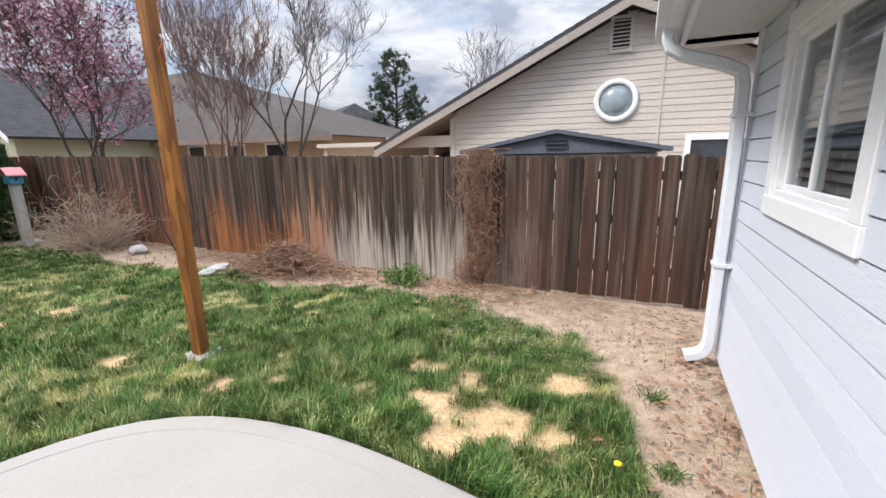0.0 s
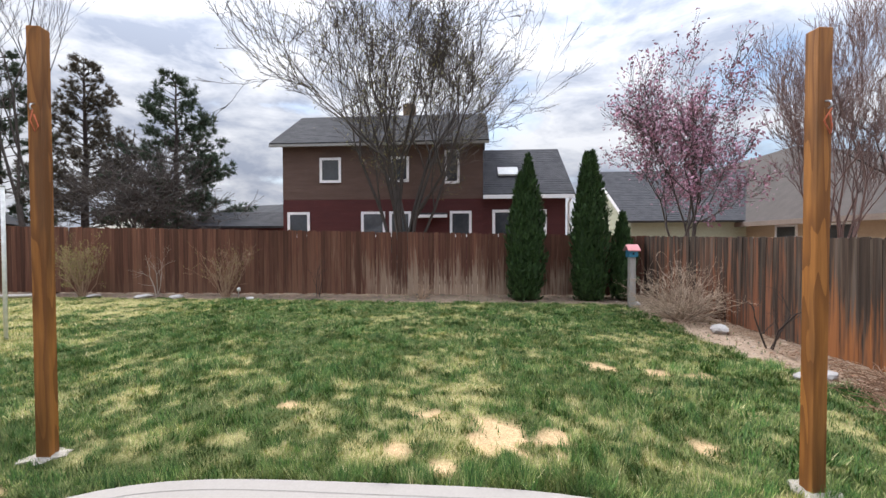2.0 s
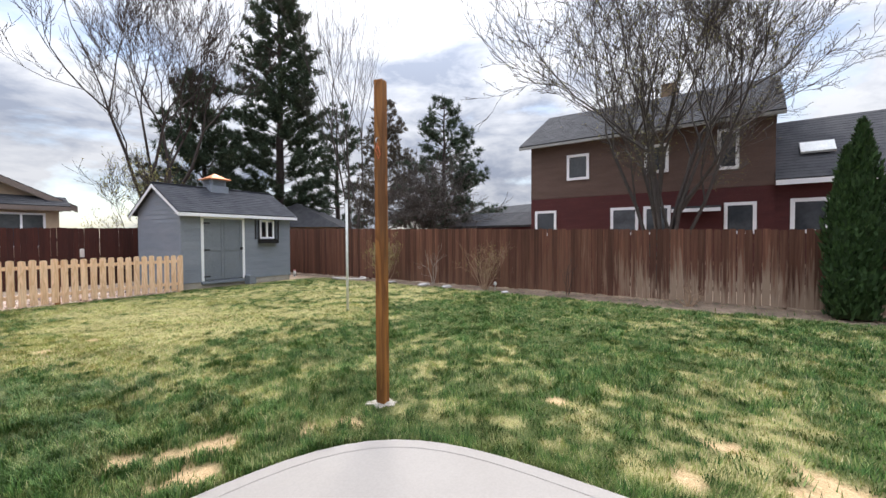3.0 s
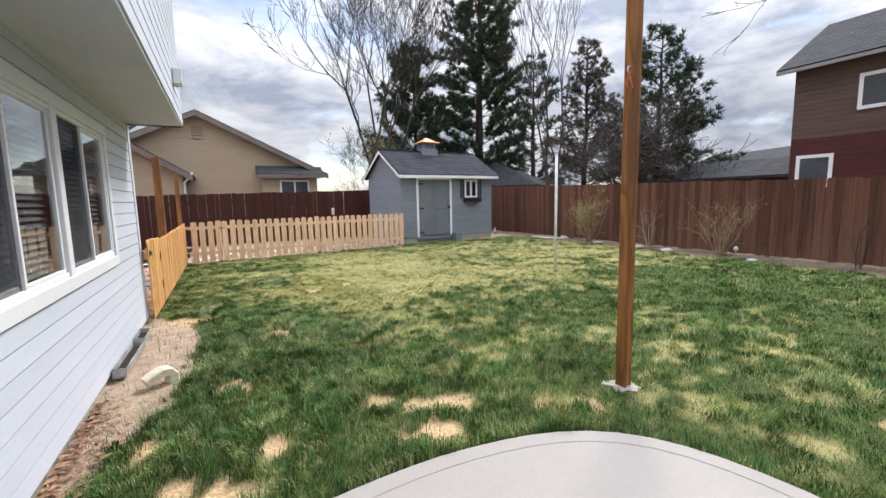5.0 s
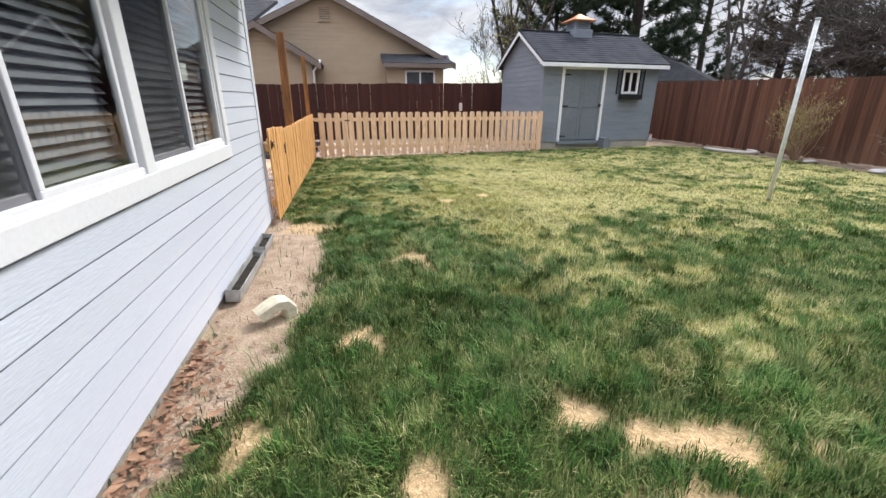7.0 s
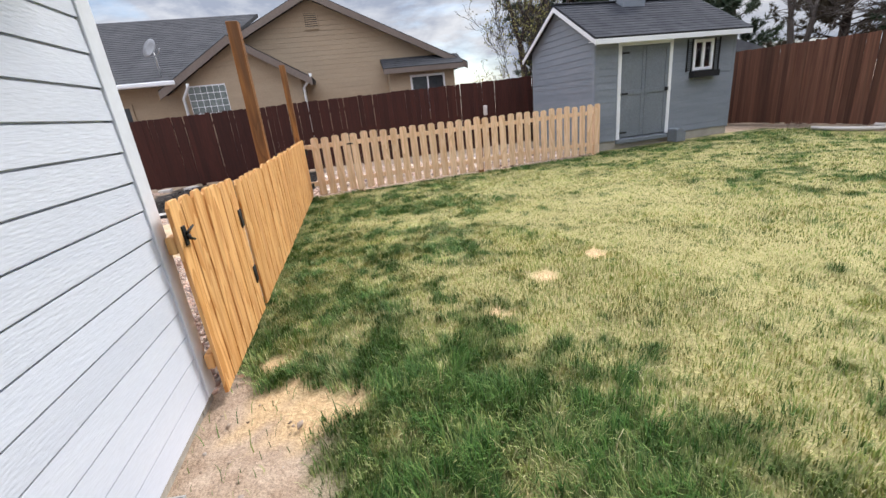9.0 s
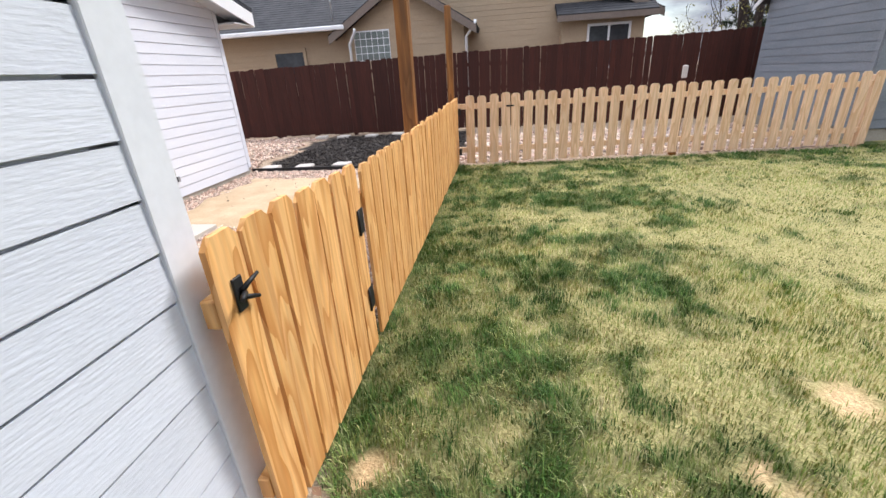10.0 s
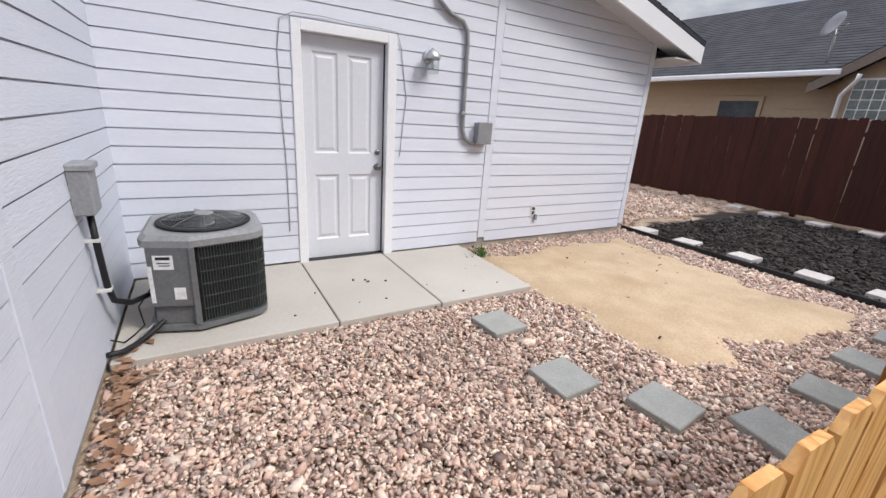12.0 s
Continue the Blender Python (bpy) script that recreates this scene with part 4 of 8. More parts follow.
def hook_and_cord(post, w, z, side):
    bm = bmesh.new()
    pts = [(side * (w / 2) , 0.0, z + 0.03), (side * (w / 2 + 0.03), 0.0, z + 0.02), (side * (w / 2 + 0.04), 0.0, z - 0.005), (side * (w / 2 + 0.02), 0.0, z - 0.02)]
    tube(bm, pts, 0.006, 6)
    part("hook", bm, galvanised, post, "steel eye hook")
    bm = bmesh.new()
    pts = [(side * (w / 2 + 0.03), 0.01, z - 0.02), (side * (w / 2 + 0.012), -0.02, z - 0.09), (side * (w / 2 + 0.02), 0.015, z - 0.17), (side * (w / 2 + 0.012), 0.03, z - 0.13), (side * (w / 2 + 0.02), 0.01, z - 0.05)]
    tube(bm, pts, 0.0045, 6)
    part("cord", bm, cord_red, post, "orange cord loop")


post_a = square_post("wooden_post", -2.76, 2.40, 0.092, 2.82, post_wood, "tall orange-brown stained wooden post in concrete footing", 8)
hook_and_cord(post_a, 0.092, 2.35, 1)
post_b = square_post("wooden_post", -2.86, -2.80, 0.092, 3.08, post_wood, "tall orange-brown stained wooden post in concrete footing", 12)
hook_and_cord(post_b, 0.092, 2.50, 1)
square_post("wooden_post", 1.09, -10.68, 0.125, 2.52, post_wood, "tall stained wooden post behind the picket fence", 0, False, "side yard posts")
square_post("wooden_post", 1.00, -13.54, 0.092, 2.38, post_wood, "stained wooden post at the picket fence corner", 0, False, "side yard posts")

pole = empty("clothes_pole", pose(-6.23, -7.21, 0), "thin weathered white metal pole standing in the lawn", "pole")
bm = bmesh.new()
tube(bm, [(0, 0, -0.1), (0, 0, 2.44)], 0.028, 12)
part("shaft", bm, pvc_white, pole)
bm = bmesh.new()
tube(bm, [(0, 0, 2.44), (0, 0, 2.465)], 0.033, 12)
part("cap", bm, galvanised, pole)

stake = empty("garden_stake", pose(-3.87, -17.15, 0), "narrow wooden stake with pale weathered tip", "stake")
part("shaft", boxed(-0.04, 0.04, -0.04, 0.04, -0.1, 1.05, 0.004), fence_red, stake)
part("tip", boxed(-0.05, 0.05, -0.05, 0.05, 1.05, 1.32, 0.02), paver_pale, stake)

# ---- shed ----
m_shed, L_shed = along((-9.80, -14.80), (-5.72, -14.51), 0.10)
shed = empty("garden_shed", m_shed, "grey painted garden shed with white trim and charcoal roof", "shed")
S_DOOR, S_WIN = (2.03, 3.39, 0.12, 2.20), (0.72, 1.33, 1.52, 2.22)
D_SHED = 3.0
front = empty("front_wall")
front.parent = shed
bm = bmesh.new()
wall_core(bm, L_shed, 0.08, 2.36, 0.1, [S_DOOR, S_WIN])
part("wall_core", bm, shed_paint, front)
lap_boards(front, shed_paint, L_shed - 0.08, 0.08, 2.36, 0.15, [(S_DOOR[0] - 0.1, S_DOOR[1] + 0.1, 0, 2.3), (S_WIN[0] - 0.05, S_WIN[1] + 0.05, S_WIN[2] - 0.05, S_WIN[3] + 0.05)], s0=0.08, thick=0.017)
part("skid", boxed(0.02, L_shed - 0.02, -D_SHED + 0.02, -0.01, -0.16, 0.079), foundation, shed)
for a in (0.0, L_shed - 0.08):
    part("corner_board", boxed(a, a + 0.08, 0.0, 0.02, 0.06, 2.34, 0.003), shed_paint, shed)
RZ, EZ = 3.36, 2.39


def shed_top(s):
    return EZ + 0.10 + (RZ - EZ - 0.10) * (1 - abs(s - D_SHED / 2) / (D_SHED / 2))


for nm, m in (("east_wall", Matrix.Translation((L_shed, 0, 0)) @ Matrix.Rotation(radians(-90), 4, "Z")), ("west_wall", Matrix.Translation((0, -D_SHED, 0)) @ Matrix.Rotation(radians(90), 4, "Z"))):
    wl_ = empty(nm, m)
    wl_.parent = shed
    bm = bmesh.new()
    wall_core(bm, D_SHED, 0.08, 3.4, 0.1, [], shed_top)
    part("wall_core", bm, shed_paint, wl_)
    if nm == "east_wall":
        lap_boards(wl_, shed_paint, D_SHED - 0.08, 0.08, 3.3, 0.15, [], s0=0.08, top=shed_top, thick=0.017)
        part("corner_board", boxed(0, 0.08, 0, 0.02, 0.06, 2.4, 0.003), shed_paint, wl_)
part("rear_wall", boxed(0.1, L_shed - 0.1, -D_SHED, -D_SHED + 0.1, 0.0, 2.4), shed_paint, shed)
OV = 0.18
SL = (RZ + 0.06 - EZ) / (D_SHED / 2 + 0.26)
roof_slab("roof", ((-OV, 0.26, EZ), (L_shed + OV, 0.26, EZ), (L_shed + OV, -D_SHED / 2, RZ + 0.06), (-OV, -D_SHED / 2, RZ + 0.06)), 0.05, shingle_dark, shed)
roof_slab("roof", ((L_shed + OV, -D_SHED - 0.26, EZ), (-OV, -D_SHED - 0.26, EZ), (-OV, -D_SHED / 2, RZ + 0.06), (L_shed + OV, -D_SHED / 2, RZ + 0.06)), 0.05, shingle_dark, shed)
bm = boxed(-OV, L_shed + OV, -D_SHED / 2 - 0.1, -D_SHED / 2 + 0.1, RZ + 0.04, RZ + 0.075, 0.01)
part("ridge_cap", bm, shingle_dark, shed)
part("eave_fascia", boxed(-OV, L_shed + OV, 0.235, 0.26, EZ - 0.14, EZ - 0.03, 0.003), white_paint, shed, "white eave board")
part("eave_soffit", boxed(-OV, L_shed + OV, 0.0, 0.235, EZ - 0.07, EZ - 0.055), white_paint, shed)
for sgn in (1, -1):
    for xs in (L_shed + OV - 0.02, -OV):
        bm = bmesh.new()
        yb = 0.26 if sgn > 0 else -D_SHED - 0.26
        prism(bm, [(yb, EZ - 0.15), (yb, EZ - 0.05), (-D_SHED / 2, RZ + 0.01), (-D_SHED / 2, RZ - 0.10)], xs, xs + 0.022)
        bmesh.ops.transform(bm, matrix=Matrix(((0, 1, 0, 0), (1, 0, 0, 0), (0, 0, 1, 0), (0, 0, 0, 1))), verts=bm.verts[:])
        bmesh.ops.recalc_face_normals(bm, faces=bm.faces[:])
        part("rake_board", bm, white_paint, shed, "white rake board")
# door
sd = empty("door", Matrix.Translation((S_DOOR[0], 0, 0)))
sd.parent = shed
dw, dz0, dz1 = S_DOOR[1] - S_DOOR[0], S_DOOR[2], S_DOOR[3]
part("door_leaf", boxed(0.01, dw - 0.01, -0.04, 0.004, dz0 + 0.02, dz1 - 0.01), shed_door_paint, sd)
for b in ((0.01, 0.10, 0.02, dz1 - 0.02), (dw - 0.10, dw - 0.01, 0.02, dz1 - 0.02)):
    part("door_stile", boxed(b[0], b[1], 0.004, 0.022, dz0 + b[2], b[3], 0.003), shed_door_paint, sd)
for b in ((dw / 2 - 0.095, dw / 2 - 0.005), (dw / 2 + 0.005, dw / 2 + 0.095)):
    part("door_stile", boxed(b[0], b[1], 0.004, 0.022, dz0 + 0.02, dz1 - 0.02, 0.003), shed_door_paint, sd)
for z in (dz0 + 0.02, 1.12, dz1 - 0.12):
    for a, b in ((0.10, dw / 2 - 0.095), (dw / 2 + 0.095, dw - 0.10)):
        part("door_rail", boxed(a, b, 0.004, 0.022, z, z + 0.10, 0.003), shed_door_paint, sd)
for z in (0.25, 1.15, 2.05):
    bm = boxed(dw - 0.20, dw + 0.01, 0.022, 0.03, z - 0.022, z + 0.022, 0.003)
    tube(bm, [(dw + 0.0, 0.034, z - 0.04), (dw + 0.0, 0.034, z + 0.04)], 0.01, 8)
    part("strap_hinge", bm, black_metal, sd, "black strap hinge")
part("lock", boxed(0.0, 0.10, 0.022, 0.045, 1.13, 1.22, 0.005), black_metal, sd, "black hasp lock")
for b in ((S_DOOR[0] - 0.09, S_DOOR[0], 0.1, 2.29), (S_DOOR[1], S_DOOR[1] + 0.09, 0.1, 2.29)):
    part("door_trim", boxed(b[0], b[1], 0.0, 0.026, b[2], b[3], 0.003), white_paint, shed, "white door trim")
part("door_trim", boxed(S_DOOR[0], S_DOOR[1], 0.0, 0.026, 2.20, 2.29, 0.003), white_paint, shed, "white door trim")
part("threshold", boxed(S_DOOR[0] - 0.1, S_DOOR[1] + 0.1, 0.0, 0.08, 0.0, 0.09, 0.004), shed_door_paint, shed)
# window with shutters and flower box
sw = empty("window", Matrix.Translation((S_WIN[0], 0, 0)))
sw.parent = shed
ww, wz0, wz1 = S_WIN[1] - S_WIN[0], S_WIN[2], S_WIN[3]
for b in ((0, ww, wz0, wz0 + 0.07), (0, ww, wz1 - 0.07, wz1), (0, 0.07, wz0 + 0.07, wz1 - 0.07), (ww - 0.07, ww, wz0 + 0.07, wz1 - 0.07), (ww / 2 - 0.035, ww / 2 + 0.035, wz0 + 0.07, wz1 - 0.07)):
    part("window_frame", boxed(b[0], b[1], -0.02, 0.035, b[2], b[3], 0.004), white_paint, sw)
for a, b in ((0.07, ww / 2 - 0.035), (ww / 2 + 0.035, ww - 0.07)):
    part("pane", boxed(a, b, -0.004, 0.004, wz0 + 0.07, wz1 - 0.07), pane_glass, sw)
for a in (-0.20, ww + 0.02):
    sh = empty("shutter")
    sh.parent = shed
    sh.location = (S_WIN[0], 0, 0)
    for b in ((a, a + 0.03), (a + 0.15, a + 0.18)):
        part("stile", boxed(b[0], b[1], 0.012, 0.04, wz0 - 0.02, wz1 + 0.02, 0.003), black_metal, sh)
    for i in range(15):
        z = wz0 + i * 0.045
        part("louvre", boxed(a + 0.03, a + 0.15, -0.012, 0.012, -0.003, 0.003, m=Matrix.Translation((0, 0.026, z + 0.015)) @ Matrix.Rotation(radians(40), 4, "X")), black_metal, sh)
fb = empty("flower_box", Matrix.Translation((S_WIN[0] - 0.08, 0, wz0 - 0.17)))
fb.parent = shed
bw = ww + 0.16
for b in ((0, bw, 0.012, 0.024, 0, 0.15), (0, bw, 0.178, 0.19, 0, 0.15), (0, 0.012, 0.024, 0.178, 0, 0.15), (bw - 0.012, bw, 0.024, 0.178, 0, 0.15), (0.012, bw - 0.012, 0.024, 0.178, 0, 0.012)):
    part("box_side", boxed(*b), black_metal, fb)
# cupola
cp = empty("cupola", Matrix.Translation((2.15, -D_SHED / 2, 0)))
cp.parent = shed
part("cupola_base", boxed(-0.34, 0.34, -0.34, 0.34, RZ - 0.25, RZ + 0.12, 0.006), shed_paint, cp)
part("cupola_body", boxed(-0.28, 0.28, -0.28, 0.28, RZ + 0.12, RZ + 0.38, 0.006), shed_paint, cp)
copper = material("copper_sheet", (0.62, 0.24, 0.10), (0.70, 0.30, 0.14), 3, 0.45, 0.1, (1, 1, 1), 20, 0.02, metal=0.35)
bm = bmesh.new()
rows = [[bm.verts.new((sx * r, sy * r, z)) for sx, sy in ((-1, -1), (1, -1), (1, 1), (-1, 1))] for r, z in ((0.40, RZ + 0.36), (0.41, RZ + 0.39), (0.26, RZ + 0.45), (0.13, RZ + 0.53), (0.03, RZ + 0.60))]
for a, b in zip(rows, rows[1:]):
    for i in range(4):
        bm.faces.new((a[i], a[(i + 1) % 4], b[(i + 1) % 4], b[i]))
bm.faces.new(rows[0][::-1])
bm.faces.new(rows[-1])
part("cupola_roof", bm, copper, cp, "bright copper pyramid roof")
for sx in (-1, 1):
    for i in range(4):
        part("cupola_louvre", boxed(-0.2, 0.2, -0.01, 0.01, -0.02, 0.02, m=Matrix.Translation((0, 0.285, RZ + 0.17 + i * 0.05)) @ Matrix.Rotation(radians(35), 4, "X")) if sx > 0 else boxed(-0.01, 0.01, -0.2, 0.2, -0.02, 0.02, m=Matrix.Translation((0.285, 0, RZ + 0.17 + i * 0.05)) @ Matrix.Rotation(radians(-35), 4, "Y")), shed_door_paint, cp)
block = empty("wheel_chock_block", pose(-7.93, -14.40, 0, 0, 0, 4), "grey painted wooden step block beside the shed door", "step block")
bm = bmesh.new()
prism(bm, [(-0.13, 0), (0.13, 0), (0.13, 0.30), (0.02, 0.32), (-0.13, 0.22)], -0.15, 0.15)
part("block", bm, shed_door_paint, block)

# ---- garage door, lamp, conduit and boxes ----
gdoor = empty("door_1", m_gar, "closed white four-panel entry door with steel knob", "door", kind="structure")
d0, d1, dt = 3.86, 4.64, 2.06
door_paint = material("door_paint", (0.63, 0.645, 0.70), (0.655, 0.67, 0.715), 2, 0.4, 0.02, (1, 1, 1), 30, 0.0)
bm = bmesh.new()
calm(door_paint, 0.97, 1.02)
# a leaf with four sunk panels
cols, rws = [(0.13, 0.36), (0.45, 0.68)], [(0.22, 0.86), (1.06, 1.93)]
xs = sorted({0, d1 - d0, *[v for c in cols for v in c]})
zs = sorted({0.03, dt, *[v for r in rws for v in r]})
for a, b in zip(xs, xs[1:]):
    for c, d in zip(zs, zs[1:]):
        pan = (a, b) in cols and (c, d) in rws
        if not pan:
            box(bm, d0 + a, d0 + b, -0.10, -0.055, c, d)
        else:
            q = [[(d0 + a + i, -0.055 - dy, c + i), (d0 + b - i, -0.055 - dy, c + i), (d0 + b - i, -0.055 - dy, d - i), (d0 + a + i, -0.055 - dy, d - i)] for i, dy in ((0, 0), (0.015, 0.012), (0.03, 0.012), (0.05, 0.003))]
            vs = [[bm.verts.new(p) for p in r] for r in q]
            for r0, r1 in zip(vs, vs[1:]):
                for i in range(4):
                    bm.faces.new((r0[i], r0[(i + 1) % 4], r1[(i + 1) % 4], r1[i]))
            bm.faces.new(vs[-1])
bmesh.ops.remove_doubles(bm, verts=bm.verts[:], dist=0.0005)
part("door_leaf", bm, door_paint, gdoor)
for b in ((GDOOR[0], d0, 0.0, 2.15), (d1, GDOOR[1], 0.0, 2.15)):
    part("door_trim", boxed(b[0], b[1], -0.10, 0.03, b[2], b[3], 0.004), white_paint, gdoor, "white door trim")
part("door_trim", boxed(d0, d1, -0.10, 0.03, dt + 0.005, 2.15, 0.004), white_paint, gdoor, "white door trim")
part("threshold", boxed(d0, d1, -0.11, 0.02, 0.0, 0.035, 0.004), black_metal, gdoor, "dark metal threshold")
rubber = black_metal
part("weatherstrip", boxed(d0, d0 + 0.012, -0.056, -0.046, 0.03, dt), rubber, gdoor, "dark rubber seal")
knob_steel = material("knob_steel", (0.16, 0.155, 0.15), (0.24, 0.23, 0.22), 10, 0.3, 0.0, (1, 1, 1), 40, 0.0, metal=0.8)
for z, r, nm in ((0.93, 0.030, "door_knob"), (1.075, 0.026, "deadbolt")):
    bm = bmesh.new()
    lathe(bm, [(r * 1.15, 0.0), (r * 1.15, 0.008), (r * 0.5, 0.012), (r * 0.5, 0.03), (r * 0.95, 0.038), (r, 0.05), (r * 0.8, 0.06), (0.004, 0.063)] if nm == "door_knob" else [(r, 0.0), (r, 0.012), (r * 0.8, 0.02), (0.004, 0.022)], 18,
          Matrix.Translation((d0 + 0.065, -0.055, z)) @ Matrix.Rotation(radians(-90), 4, "X"))
    part(nm, bm, knob_steel, gdoor, "brushed steel " + nm.replace("_", " "))

lamp = empty("wall_lamp", m_gar @ Matrix.Translation((3.44, 0.013, 2.0)), "small pewter wall lantern with a clear glass jar", "lamp")
bm = bmesh.new()
lathe(bm, [(0.06, 0), (0.06, 0.012), (0.045, 0.022), (0.012, 0.026)], 18, Matrix.Rotation(radians(-90), 4, "X"))
part("backplate", bm, galvanised, lamp)
bm = bmesh.new()
tube(bm, [(0, 0.02, 0.0), (0, 0.06, 0.03), (0, 0.10, 0.03)], 0.012, 8)
part("arm", bm, galvanised, lamp)
bm = bmesh.new()
lathe(bm, [(0.075, -0.03), (0.078, -0.01), (0.06, 0.025), (0.03, 0.055), (0.012, 0.07)], 18, Matrix.Translation((0, 0.10, 0.0)))
part("cap", bm, galvanised, lamp)
bm = bmesh.new()
lathe(bm, [(0.068, -0.03), (0.068, -0.14), (0.06, -0.155), (0.05, -0.157)], 18, Matrix.Translation((0, 0.10, 0.0)))
part("glass_jar", bm, pane_glass, lamp, "clear glass jar")
bm = bmesh.new()
lathe(bm, [(0.012, -0.03), (0.012, -0.06), (0.026, -0.085), (0.02, -0.11), (0.003, -0.118)], 12, Matrix.Translation((0, 0.10, 0.0)))
part("bulb", bm, pvc_white, lamp)

cond = empty("conduit", m_gar, "grey electrical conduit running down to a junction box", "conduit")
bm = bmesh.new()
tube(bm, [(3.42, 0.04, 3.2), (3.40, 0.04, 2.60), (3.36, 0.04, 2.50), (3.22, 0.04, 2.40), (3.08, 0.04, 2.36), (3.02, 0.04, 2.28), (3.01, 0.04, 2.15), (3.00, 0.04, 1.45), (2.99, 0.04, 1.32), (2.95, 0.04, 1.24), (2.88, 0.04, 1.20), (2.82, 0.04, 1.20)], 0.021, 10)
part("pipe", bm, conduit_grey, cond)
bm = bmesh.new()
tube(bm, [(3.01, 0.04, 1.52), (3.01, 0.04, 1.47)], 0.027, 10)
part("coupling", bm, conduit_grey, cond)
jb = empty("junction_box", m_gar, "small grey weatherproof junction box on the siding", "junction box")
part("body", boxed(2.66, 2.83, 0.013, 0.10, 1.20, 1.42, 0.006), conduit_grey, jb)
part("cover", boxed(2.655, 2.835, 0.10, 0.112, 1.195, 1.425, 0.004), conduit_grey, jb)
ol = empty("outlet", m_gar, "open outdoor power outlet in the siding", "outlet")
part("plate", boxed(1.78, 1.86, 0.013, 0.022, 0.30, 0.44, 0.003), pvc_white, ol)
for z in (0.335, 0.39):
    part("socket", boxed(1.80, 1.84, 0.022, 0.026, z, z + 0.035), black_metal, ol)
part("fallen_cover", boxed(1.76, 1.80, 0.02, 0.05, 0.26, 0.33, 0.004), conduit_grey, ol)

# wires pinned round the door
wire = empty("door_cable", m_gar, "thin dark cable pinned loosely round the door frame", "cable")
bm = bmesh.new()
rnd = random.Random(8)
pts = [(4.80, 0.022, 0.35), (4.80, 0.022, 0.9), (4.82, 0.024, 1.4), (4.83, 0.022, 1.9), (4.80, 0.024, 2.13), (4.70, 0.034, 2.185), (4.45, 0.03, 2.19), (4.2, 0.034, 2.175), (3.95, 0.03, 2.175), (3.78, 0.034, 2.165), (3.73, 0.024, 2.05), (3.70, 0.022, 1.85), (3.66, 0.022, 1.6), (3.69, 0.022, 1.3), (3.71, 0.022, 1.05)]
tube(bm, pts, 0.0035, 5)
part("cable_run", bm, conduit_grey, wire)

# electrical disconnect on the house wall
eb = empty("disconnect_box", m_south @ Matrix.Translation((4.69 - 3.44, 0.012, 0)), "grey metal electrical disconnect box with flexible conduit", "electrical box")
part("body", boxed(-0.085, 0.085, 0, 0.09, 0.88, 1.12, 0.006), conduit_grey, eb)
part("hood", boxed(-0.092, 0.092, 0, 0.105, 1.10, 1.135, 0.006), conduit_grey, eb)
bm = bmesh.new()
tube(bm, [(-0.02, 0.045, 0.87), (-0.02, 0.05, 0.65), (-0.06, 0.05, 0.45), (-0.10, 0.06, 0.34), (-0.20, 0.12, 0.27), (-0.32, 0.20, 0.26)], 0.017, 10)
part("flexible_conduit", bm, black_metal, eb)
for z in (0.72, 0.42):
    part("strap", boxed(-0.09 if z < 0.5 else -0.05, -0.03 if z < 0.5 else 0.01, 0.0, 0.07, z, z + 0.015), pvc_white, eb)

# ---- concrete pad ----
pad = empty("concrete_pad", None, "poured concrete slab outside the garage door, in three sections", "slab", kind="structure")
for y0, y1 in ((-8.66, -7.36), (-9.50, -8.67), (-10.46, -9.51)):
    part("slab_section", boxed(3.37, 4.675, y0, y1, -0.12, 0.028, 0.006), concrete, pad)

# ---- air conditioner ----
ac = empty("air_conditioner", pose(3.93, -7.90, 0.03), "grey outdoor air conditioner unit with black louvred coil guard", "air conditioner")
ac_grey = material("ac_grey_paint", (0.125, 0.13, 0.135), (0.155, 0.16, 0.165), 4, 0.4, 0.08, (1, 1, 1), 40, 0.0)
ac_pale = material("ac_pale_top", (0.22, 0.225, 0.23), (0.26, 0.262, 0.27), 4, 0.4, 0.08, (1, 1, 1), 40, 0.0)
sticker = material("white_sticker", (0.72, 0.73, 0.74), (0.78, 0.78, 0.78), 6, 0.5, 0.0, (1, 1, 1), 40, 0.0)
coil_dark = material("dark_coil", (0.012, 0.013, 0.014), (0.02, 0.022, 0.024), 30, 0.6, 0.3, (1, 1, 1), 80, 0.0)
guard_wire = material("guard_wire", (0.045, 0.055, 0.053), (0.07, 0.08, 0.078), 20, 0.4, 0.0, (1, 1, 1), 40, 0.0)
corner_pts = [(-0.285, 0.325), (-0.36, 0.09), (-0.355, 0.05), (-0.285, -0.235), (-0.262, -0.285), (-0.22, -0.322), (-0.16, -0.337), (0.25, -0.335), (0.31, -0.31), (0.33, -0.25), (0.33, 0.26), (0.28, 0.33), (-0.22, 0.35)]


def ring_solid(bm, pts, z0, z1, grow0=1.0, grow1=1.0):
    a = [bm.verts.new((x * grow0, y * grow0, z0)) for x, y in pts]
    b = [bm.verts.new((x * grow1, y * grow1, z1)) for x, y in pts]
    n = len(pts)
    for i in range(n):
        bm.faces.new((a[i], b[i], b[(i + 1) % n], a[(i + 1) % n]))
    bm.faces.new(a)
    bm.faces.new(b[::-1])
    bmesh.ops.recalc_face_normals(bm, faces=bm.faces[:])


bm = bmesh.new()
ring_solid(bm, corner_pts, 0.02, 0.06, 1.02, 1.02)
part("base_pan", bm, ac_grey, ac)
bm = bmesh.new()
ring_solid(bm, corner_pts, 0.06, 0.58, 0.95, 0.95)
part("coil", bm, coil_dark, ac, "dark fin coil")
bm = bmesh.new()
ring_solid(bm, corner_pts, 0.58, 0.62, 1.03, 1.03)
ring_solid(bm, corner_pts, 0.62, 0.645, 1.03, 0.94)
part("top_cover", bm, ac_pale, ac)
